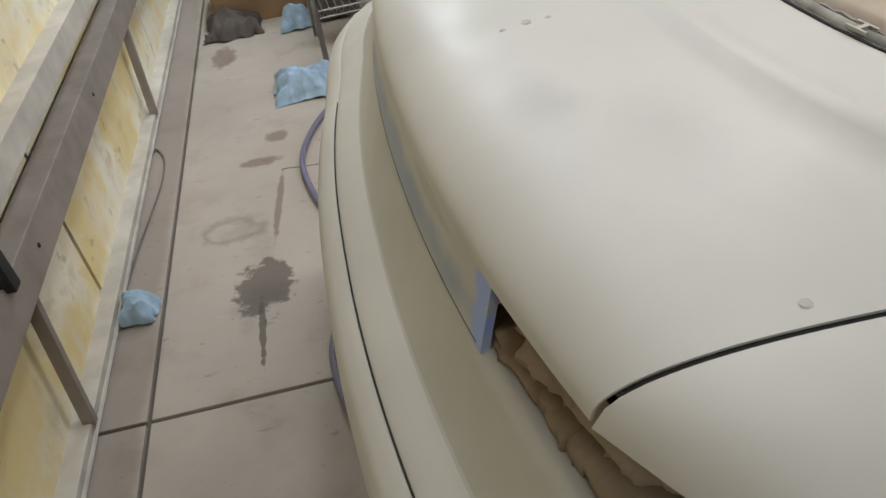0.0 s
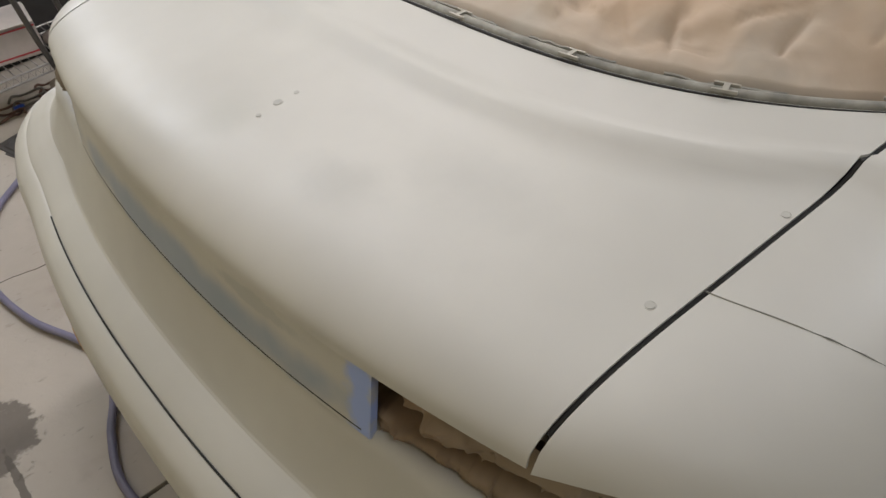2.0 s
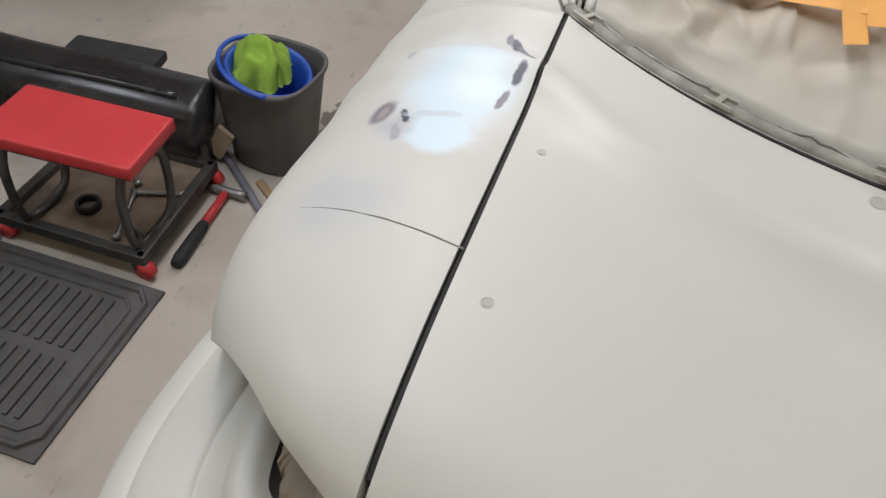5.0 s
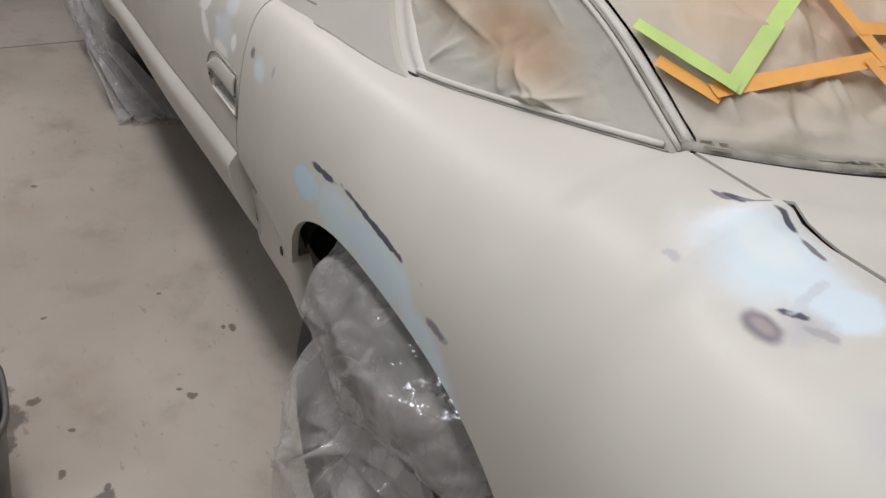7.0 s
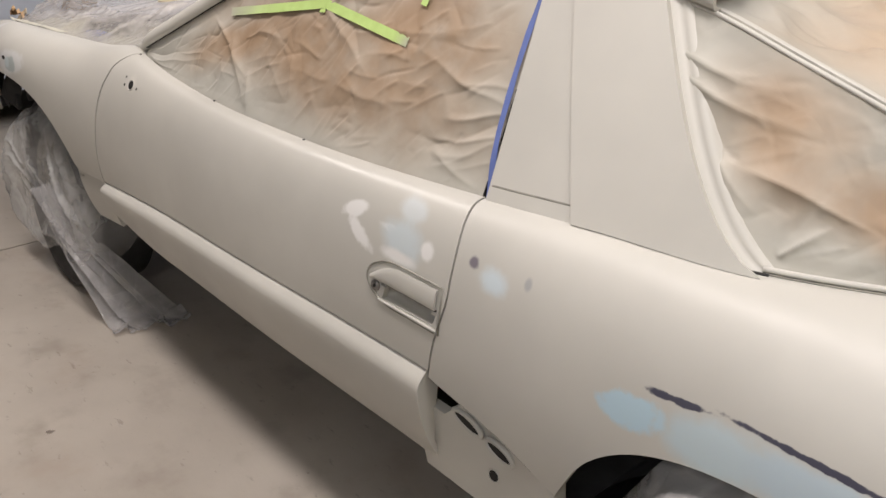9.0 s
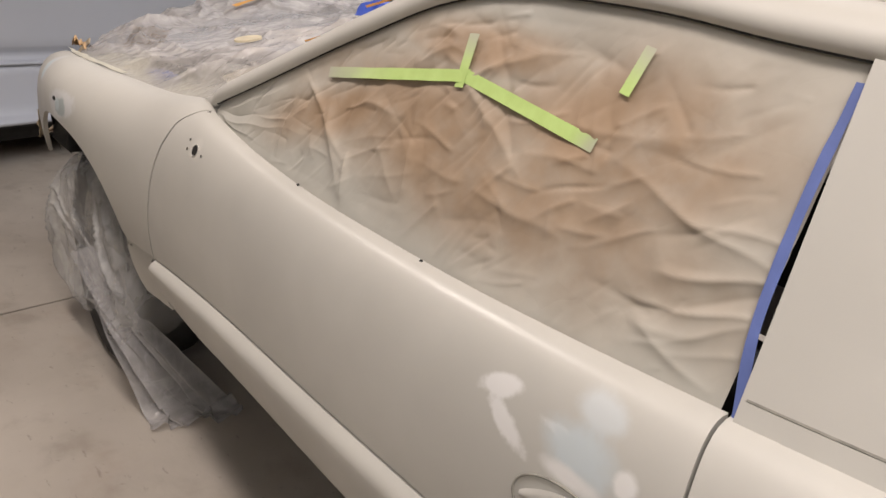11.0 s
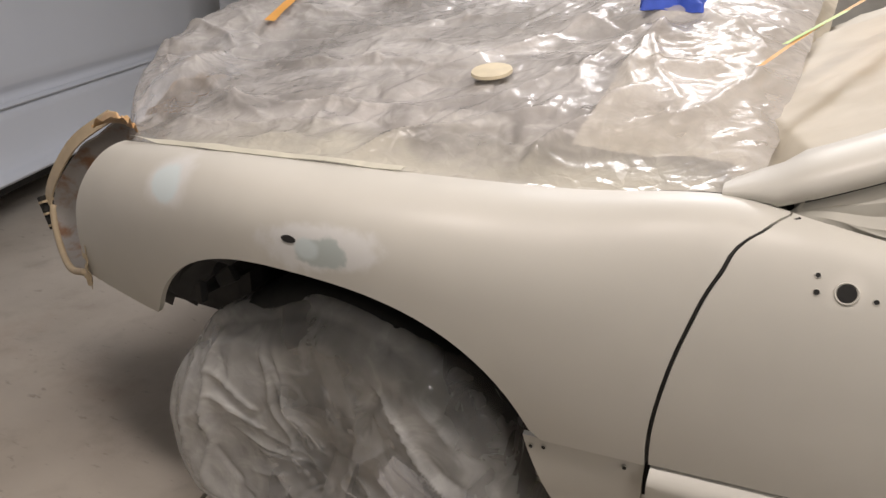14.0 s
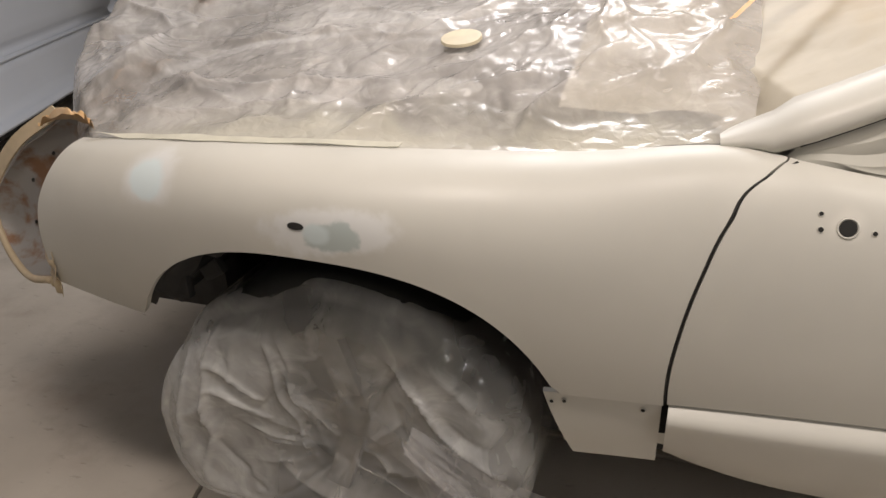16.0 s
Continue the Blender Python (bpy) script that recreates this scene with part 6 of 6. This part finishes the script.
box = thing("cardboard_box", "open brown cardboard box full of rags", "box", at=(-1.33, 3.05, 0))
for x, y, sx, sy in ((0, -0.2, 0.5, 0.012), (0, 0.2, 0.5, 0.012), (-0.25, 0, 0.012, 0.4), (0.25, 0, 0.012, 0.4)):
    part("side", box_bm(sx, sy, 0.26, (x, y, 0.13), 0.002), M_CARD, box)
part("bottom", box_bm(0.49, 0.39, 0.01, (0, 0, 0.008)), M_CARD, box)
ob = crumpled("paper_towel", (-1.30, 3.0, 0.16), (0.34, 0.28), plain("teal_rag", (0.20, 0.34, 0.36), 0.85, 0, 0.3, 12), "faded teal rag in a cardboard box", "cloth", 5.0, 0.16)
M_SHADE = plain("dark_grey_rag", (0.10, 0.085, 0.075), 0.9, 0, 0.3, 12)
crumpled("rag", (-1.0, 2.78, 0), (0.30, 0.26), M_SHADE, "dark dusty rag heaped on the floor", "cloth", 6.0, 0.12)
crumpled("rag", (-1.50, 2.76, 0), (0.32, 0.24), M_SHADE, "dark dusty rag heaped on the floor", "cloth", 8.0, 0.10)

# grey wastebasket with a blue bucket and a green cloth in it
M_GREYP = plain("grey_plastic", (0.105, 0.10, 0.095), 0.5, 0, 0.12, 8)


def rounded(r, a, power=3.2):
    return r * (abs(math.cos(a)) ** power + abs(math.sin(a)) ** power) ** (-1 / power)


wb = thing("wastebasket", "grey plastic wastebasket on the concrete floor", "wastebasket", at=(0.30, 1.475, 0))
wp = [(0.0, 0.012), (0.095, 0.010), (0.108, 0.004), (0.113, 0.014), (0.128, 0.16), (0.142, 0.30), (0.150, 0.305), (0.151, 0.318), (0.143, 0.322), (0.139, 0.312), (0.126, 0.17), (0.108, 0.02), (0.0, 0.02)]
sheet("body", [[(rounded(r, a) * math.cos(a), rounded(r, a) * math.sin(a), z) for r, z in wp] for a in np.linspace(0, PI2, 65)], M_GREYP, wb, flip=False)
wb.scale = (0.9, 0.9, 0.9)
part("sticker", box_bm(0.002, 0.05, 0.045, (-0.127, 0.0, 0.20), 0.0005, Matrix.Rotation(-0.10, 4, "Y") @ Matrix.Rotation(0, 4, "Z")), plain("worn_pale_sticker", (0.45, 0.42, 0.38), 0.7), wb)
bb = thing("blue_bucket", "bright blue plastic bucket inside the wastebasket", "bucket", at=(0.29, 1.495, 0.085))
bp = [(0.0, 0.0), (0.085, 0.002), (0.098, 0.10), (0.112, 0.205), (0.124, 0.212), (0.126, 0.225), (0.120, 0.232), (0.110, 0.224), (0.094, 0.10), (0.08, 0.012), (0.0, 0.012)]
sheet("body", [[(r * math.cos(a), r * math.sin(a), z + 0.012 * math.sin(a)) for r, z in bp] for a in np.linspace(0, PI2, 49)], M_BLUE, bb)
part("handle", tube_bm([(0.138 * math.cos(a), 0.138 * math.sin(a), 0.232 + 0.022 * math.sin(a)) for a in np.linspace(0.1, math.pi - 0.1, 24)], 0.007, 8), M_BLUE, bb, smooth=True)
bb.rotation_euler = (0.10, -0.10, 0.6)
bb.scale = (0.9, 0.9, 0.9)
M_LIME = plain("lime_microfibre", (0.26, 0.42, 0.05), 0.9, 0, 0.2, 30, 0.4)
ob = crumpled("green_cloth", (0.278, 1.485, 0.250), (0.155, 0.155), M_LIME, "lime green microfibre cloth in a blue bucket", "cloth", 12.0, 0.11)
ob.rotation_euler = (0, 0, 0.5)

# black bumper cover lying on its face
M_GLOSSBLACK = plain("glossy_black_plastic", (0.022, 0.020, 0.020), 0.28, 0, 0.3, 10)
bc = thing("bumper_cover", "dusty glossy black bumper cover lying on the floor", "bumper cover")
path = smooth_path([(0.20, 1.60, 0.12), (0.155, 1.85, 0.13), (0.11, 2.1, 0.13), (0.09, 2.3, 0.13), (0.07, 2.45, 0.13)], 8)
rings = tube_pts(path, [0.118] * len(path), 24)
rings = [[Vector((p.x, p.y, max(0.004, p.z * (1.0 if p.z < 0.13 else 0.97)))) for p in r] for r in rings]
bm = grid(np.array([[tuple(p) for p in r] for r in rings]), True)
bm.verts.ensure_lookup_table()
bm.faces.new(bm.verts[:24][::-1])
part("shell", bm, M_GLOSSBLACK, bc, smooth=True)
part("ridge", tube_bm([(x - 0.045, y - 0.01, z + 0.098) for x, y, z in path[2:]], 0.012, 8), M_GLOSSBLACK, bc, smooth=True)
part("flange", box_bm(0.09, 0.26, 0.03, (0.245, 1.93, 0.20), 0.01, Matrix.Rotation(0.2, 4, "Z")), M_RUBBER, bc)
part("torn_edge", box_bm(0.012, 0.05, 0.11, (0.185, 1.575, 0.075), 0.003, Matrix.Rotation(0.5, 4, "X")), M_TAN, bc)

# red rolling work seat with its steel frame
ST = thing("work_seat", "red padded rolling work seat on a bent steel frame", "stool")
M_RED = plain("red_vinyl", (0.55, 0.045, 0.05), 0.42, 0, 0.15, 6)
M_DSTEEL = plain("dark_steel", (0.09, 0.085, 0.08), 0.4, 0.6, 0.3, 15)
a, b, c = Vector((-0.049, 1.516, 0)), Vector((-0.232, 1.49, 0)), Vector((-0.081, 1.651, 0))
turn = Matrix.Rotation(math.atan2((a - b).y, (a - b).x), 4, "Z")
seat_c = Vector((-0.172, 1.66, 0.325))
bm = box_bm(0.19, 0.36, 0.034, (0, 0, 0), 0.010, None)
bmesh.ops.subdivide_edges(bm, edges=bm.edges[:], cuts=1)
bmesh.ops.transform(bm, matrix=Matrix.Translation(seat_c) @ turn, verts=bm.verts)
part("seat", bm, M_RED, ST, "red vinyl pad", True)
bm = box_bm(0.17, 0.34, 0.012, (0, 0, -0.022), 0.002)
bmesh.ops.transform(bm, matrix=Matrix.Translation(seat_c) @ turn, verts=bm.verts)
part("seat_board", bm, M_DSTEEL, ST)
for dy in (-0.13, 0.15):
    loop = [(-0.06, dy, -0.03), (0.035, dy, -0.035), (0.075, dy - 0.005, -0.07), (0.08, dy - 0.01, -0.15), (0.06, dy - 0.015, -0.225), (0.02, dy - 0.01, -0.25), (-0.05, dy, -0.255), (-0.085, dy, -0.22), (-0.085, dy, -0.10), (-0.06, dy, -0.03)]
    pts = [tuple(Matrix.Translation(seat_c) @ turn @ Vector(p)) for p in smooth_path(loop, 6)]
    part("leg", tube_bm(pts, 0.0105, 10), M_DSTEEL, ST, smooth=True)
fx = [(-0.245, 1.50), (0.10, 1.545), (0.065, 1.90), (-0.28, 1.87)]
for (x0, y0), (x1, y1) in zip(fx, fx[1:] + fx[:1]):
    L = math.hypot(x1 - x0, y1 - y0)
    part("base_rail", box_bm(L + 0.02, 0.025, 0.03, ((x0 + x1) / 2, (y0 + y1) / 2, 0.065), 0.004, Matrix.Rotation(math.atan2(y1 - y0, x1 - x0), 4, "Z")), M_DSTEEL, ST)
tray = [[(fx[0][0] + (fx[1][0] - fx[0][0]) * u + (fx[3][0] - fx[0][0]) * v, fx[0][1] + (fx[1][1] - fx[0][1]) * u + (fx[3][1] - fx[0][1]) * v, 0.056) for v in np.linspace(0, 1, 6)] for u in np.linspace(0, 1, 6)]
sheet("tray", tray, plain("rust_brown_tray", (0.17, 0.125, 0.09), 0.6, 0.2, 0.4, 14), ST, "", 0.004)
for x, y in fx:
    part("caster", tube_bm([(x - 0.012, y, 0.027), (x + 0.012, y, 0.027)], 0.026, 16), M_RED, ST, "small red caster wheel", True)
    part("caster_fork", box_bm(0.03, 0.012, 0.03, (x, y + 0.018, 0.045), 0.003), M_DSTEEL, ST)
for i, (x, y, l, an) in enumerate(((-0.15, 1.62, 0.16, 0.4), (-0.05, 1.60, 0.13, 2.0), (-0.18, 1.56, 0.10, 1.2), (0.0, 1.72, 0.15, 0.9))):
    p0, d = Vector((x, y, 0.068)), Vector((math.cos(an), math.sin(an), 0)) * l / 2
    wr = part("wrench", tube_bm([p0 - d, p0 - d * 0.8, p0 + d * 0.8, p0 + d], [0.011, 0.006, 0.006, 0.011], 8), M_STEEL, None, smooth=True)
    tagged(wr, "steel wrench lying in the tray of the work seat", "wrench", "wrenches")
tape = tagged(part("tape_roll", grid(np.array([[(-0.16 + r * math.cos(q), 1.72 + r * math.sin(q), z) for r, z in ((0.03, 0.06), (0.03, 0.078), (0.022, 0.078), (0.022, 0.06))] for q in np.linspace(0, PI2, 30)])), M_DARK), "small roll of black tape in the tray", "tape")
hm = thing("hammer", "hammer with a red and black handle on the floor", "hammer", at=(0, 0, 0))
h0, h1 = Vector((-0.195, 1.455, 0.016)), Vector((0.075, 1.492, 0.018))
part("grip", tube_bm([h0, h0.lerp(h1, 0.08), h0.lerp(h1, 0.5), h0.lerp(h1, 0.55)], [0.014, 0.017, 0.015, 0.012], 10), M_RUBBER, hm, "black rubber grip", True)
part("handle", tube_bm([h0.lerp(h1, 0.55), h0.lerp(h1, 0.98)], [0.012, 0.011], 10), M_RED, hm, "red handle", True)
part("head", tube_bm([h1 + Vector((0.008, -0.055, 0)), h1 + Vector((0.006, -0.03, 0)), h1 + Vector((0, 0.03, 0)), h1 + Vector((-0.005, 0.06, 0))], [0.015, 0.012, 0.013, 0.005], 10), M_STEEL, hm, "steel head", True)
tagged(part("wood_scrap", box_bm(0.10, 0.022, 0.012, (0.135, 1.405, 0.006), 0.002, Matrix.Rotation(1.0, 4, "Z")), plain("raw_wood", (0.33, 0.22, 0.12), 0.7)), "short scrap of raw wood on the floor", "wood scrap")
M_MAT = plain("dusty_black_rubber_mat", (0.085, 0.08, 0.078), 0.75, 0, 0.25, 18)


def rubber_mat(at, sx, sy, turn, label, ribs):
    """A moulded car mat with a raised border and ribs."""
    ob = thing("rubber_mat", label, "mat", "rubber mats", at)
    ob.rotation_euler = (0, 0, turn)
    part("sheet", box_bm(sx, sy, 0.008, (0, 0, 0.004), 0.003), M_MAT, ob)
    edge = [(sx / 2 - 0.02, sy / 2 - 0.05), (sx / 2 - 0.05, sy / 2 - 0.02), (-sx / 2 + 0.05, sy / 2 - 0.02), (-sx / 2 + 0.02, sy / 2 - 0.05), (-sx / 2 + 0.02, -sy / 2 + 0.05), (-sx / 2 + 0.05, -sy / 2 + 0.02), (sx / 2 - 0.05, -sy / 2 + 0.02), (sx / 2 - 0.02, -sy / 2 + 0.05), (sx / 2 - 0.02, sy / 2 - 0.05)]
    part("border", tube_bm([(x, y, 0.010) for x, y in edge], 0.008, 6), M_MAT, ob)
    part("border", tube_bm([(x * 0.86, y * 0.90, 0.009) for x, y in edge], 0.005, 6), M_MAT, ob)
    rib = None
    for k in range(ribs):
        y = -sy / 2 + 0.09 + (sy - 0.18) * k / (ribs - 1)
        for s in (-1, 1):
            if rib is None:
                rib = part("rib", box_bm(sx * 0.32, 0.012, 0.008, (0, 0, 0), 0.002), M_MAT, ob)
                r = rib
            else:
                r = new("rib", rib.data)
                r.parent = ob
            r.location = (s * sx * 0.19, y, 0.011)
    return ob


rubber_mat((-0.52, 1.66, 0), 0.46, 0.50, 0.09, "dusty black rubber car mat with ribs on the floor", 12)
rubber_mat((-0.63, 2.06, 0), 0.46, 0.64, -1.33, "dusty black rubber car mat with ribs by the shelving", 14)
rubber_mat((-0.62, 2.01, 0), 0.45, 0.62, -1.25, "lower rubber car mat under another", 10).location.z = -0.004

# white appliance behind the wastebasket
ap = thing("white_cabinet", "white metal cabinet standing on the floor", "cabinet", at=(1.02, 2.23, 0))
ap.rotation_euler = (0, 0, math.atan2(0.394, -0.103))
M_WHITE = plain("white_enamel", (0.62, 0.62, 0.62), 0.35, 0, 0.05, 5)
part("body", box_bm(0.46, 0.45, 0.80, (0, -0.24, 0.42), 0.012), M_WHITE, ap)
part("plinth", box_bm(0.44, 0.42, 0.03, (0, -0.24, 0.015)), M_RUBBER, ap)
part("foot_roller", tube_bm([(-0.22, 0.01, 0.03), (-0.12, 0.01, 0.03)], 0.025, 12), M_WHITE, ap, smooth=True)

# wire shelving with boxes
RK = thing("wire_rack", "chromed wire shelving rack loaded with boxes", "shelving", at=(-0.62, 2.16, 0))
RK.rotation_euler = (0, 0, 0.06)
M_CHROME = plain("dull_chrome_wire", (0.42, 0.40, 0.38), 0.35, 0.9, 0.2, 20)
for z in (0.25, 0.70, 1.20):
    sh = part("shelf_frame", tube_bm([(-0.46, 0.0, z), (0.44, 0.0, z)], 0.004, 6), M_CHROME, RK)
    for y, dz in ((0.0, -0.03), (0.38, 0.0), (0.38, -0.03)):
        part("shelf_wire", tube_bm([(-0.46, y, z + dz), (0.44, y, z + dz)], 0.004, 6), M_CHROME, sh)
    zig = [(-0.46 + 0.014 * k, -0.001, z - (0.03 if k % 2 else 0.0)) for k in range(65)]
    part("shelf_truss", tube_bm(zig, 0.0025, 5), M_CHROME, sh)
    bm = bmesh.new()
    w = part("shelf_wire", tube_bm([(0, 0, z), (0, 0.38, z)], 0.0025, 5), M_CHROME, sh)
    w.location.x = -0.44
    for k in range(1, 30):
        o = new("shelf_wire", w.data)
        o.parent, o.location.x = sh, -0.44 + 0.03 * k
for x in (-0.47, 0.45):
    for y in (0.0, 0.38):
        part("post", tube_bm([(x, y, 0), (x, y, 1.7)], 0.0125, 10), M_CHROME, RK, smooth=True)
M_CARDW = plain("dusty_white_card", (0.50, 0.45, 0.42), 0.7, 0, 0.18, 7)
M_STRIPE = plain("red_print", (0.42, 0.05, 0.06), 0.6)
M_NAVY = plain("navy_print", (0.06, 0.07, 0.20), 0.6)
WBX = thing("shipping_box", "dusty white shipping box with red stripes, flaps open", "box", at=(-0.84, 2.30, 0.256))
WBX.rotation_euler = (0, 0, -0.12)
WBX.scale = (0.62, 0.70, 0.80)
part("body", box_bm(0.58, 0.34, 0.16, (0, 0.12, 0.082), 0.004), M_CARDW, WBX)
for z in (0.022, 0.142):
    part("stripe", box_bm(0.575, 0.002, 0.008, (0, -0.0508, z)), M_STRIPE, WBX)
for x, z, w, h, mat in ((-0.2, 0.118, 0.10, 0.007, M_NAVY), (-0.2, 0.106, 0.09, 0.006, M_NAVY), (-0.265, 0.112, 0.02, 0.016, M_NAVY), (-0.19, 0.078, 0.08, 0.004, M_STRIPE), (-0.18, 0.068, 0.04, 0.004, M_STRIPE)):
    part("print_bar", box_bm(w, 0.002, h, (x, -0.0508, z)), mat, WBX)
for x, ang in ((-0.15, 0.30), (0.15, 0.16)):
    part("flap", box_bm(0.275, 0.20, 0.005, (x, 0.01, 0.185), 0.001, Matrix.Rotation(ang, 4, "X")), M_CARDW, WBX)
hat = thing("dusty_dish", "dusty brown domed metal dish on a wire shelf", "dish", at=(-0.55, 2.33, 0.262))
hat.scale = (0.56, 0.56, 0.56)
sheet("dish", [[(r * math.cos(q), r * math.sin(q), z) for r, z in ((0.17, 0.0), (0.165, 0.02), (0.10, 0.035), (0.085, 0.07), (0.06, 0.10), (0.001, 0.105))] for q in np.linspace(0, PI2, 41)], plain("dusty_brown_metal", (0.20, 0.16, 0.13), 0.65, 0.2, 0.25, 12), hat, "", 0.004)
tagged(part("cardboard_box", box_bm(0.26, 0.14, 0.24, (-0.90, 2.50, 0.254 + 0.12), 0.006, Matrix.Rotation(0.2, 4, "Z")), M_CARD), "brown cardboard box on a wire shelf", "box")
for p in (((-0.77, 2.08, 1.3), (-0.74, 2.08, 0.75), (-0.70, 2.085, 0.32), (-0.65, 2.12, 0.14), (-0.56, 2.20, 0.03)), ((-0.47, 2.11, 1.3), (-0.49, 2.11, 0.8), (-0.505, 2.105, 0.3), (-0.50, 2.12, 0.02)), ((-0.60, 2.12, 1.3), (-0.60, 2.12, 0.8), (-0.575, 2.125, 0.35), (-0.53, 2.13, 0.02))):
    tagged(part("bent_pipe", tube_bm(smooth_path(p, 8), 0.0105, 10), M_DSTEEL, None, smooth=True), "long dark steel pipe leaning on the shelving", "pipe", "pipes")
M_CORD = plain("brown_cord", (0.13, 0.07, 0.05), 0.6)
for k, (x, y, r, h) in enumerate(((-0.78, 2.42, 0.07, 0.0), (-0.68, 2.45, 0.05, 0.0), (-0.88, 2.37, 0.055, 0.0))):
    pts = [(x + r * math.cos(q) * (1 + 0.2 * math.sin(2 * q)), y + r * 0.8 * math.sin(q) + 0.01 * q, h + 0.008 * math.sin(3 * q) + 0.01) for q in np.linspace(0, 9.5, 50)]
    tagged(part("cord", tube_bm(pts, 0.0055, 7), M_CORD if k else M_WIRE, None, smooth=True), "coiled electrical cord lying on the floor", "cord", "cords")
tagged(part("red_plug", box_bm(0.035, 0.035, 0.03, (-0.50, 2.49, 0.016), 0.012), plain("faded_red_plastic", (0.45, 0.09, 0.10), 0.5)), "faded red plastic plug on the floor", "plug")
tagged(part("plastic_cup", box_bm(0.045, 0.026, 0.02, (-0.83, 2.43, 0.011), 0.010), M_BLUE), "small blue plastic cup on the floor", "cup")
crumpled("rag", (-0.60, 2.47, 0), (0.16, 0.10), plain("beige_rag", (0.40, 0.34, 0.28), 0.9, 0, 0.2, 12), "beige rag lying under the shelving", "cloth", 15.0, 0.06)
# made-up cabinet, added as a dark backdrop before the pale wall
SC = thing("dark_backdrop", "dark backdrop added behind the shelving, shaped as a cabinet", "cabinet", at=(-0.35, 2.95, 0))
SC.rotation_euler = (0, 0, 0.06)
part("body", box_bm(1.3, 0.5, 1.9, (0, 0.2, 0.95), 0.01), M_DARK, SC)
for x in (-0.325, 0.325):
    part("door", box_bm(0.635, 0.02, 1.84, (x, -0.062, 0.95), 0.004), plain("backdrop_dark_grey", (0.03, 0.028, 0.027), 0.5), SC)
# hairline cracks in the concrete
for pts in (((-1.32, 1.388), (-1.22, 1.375), (-1.08, 1.348)),):
    p = [(x + 0.004 * wob(x, y, 0, 30), y + 0.006 * wob(x, y, 3, 30), 0.0006) for x, y in [(q[0], q[1]) for q in smooth_path([(*c, 0) for c in pts], 10)]]
    part("crack", tube_bm(p, 0.0016, 4), M_JOINT, floor_root)
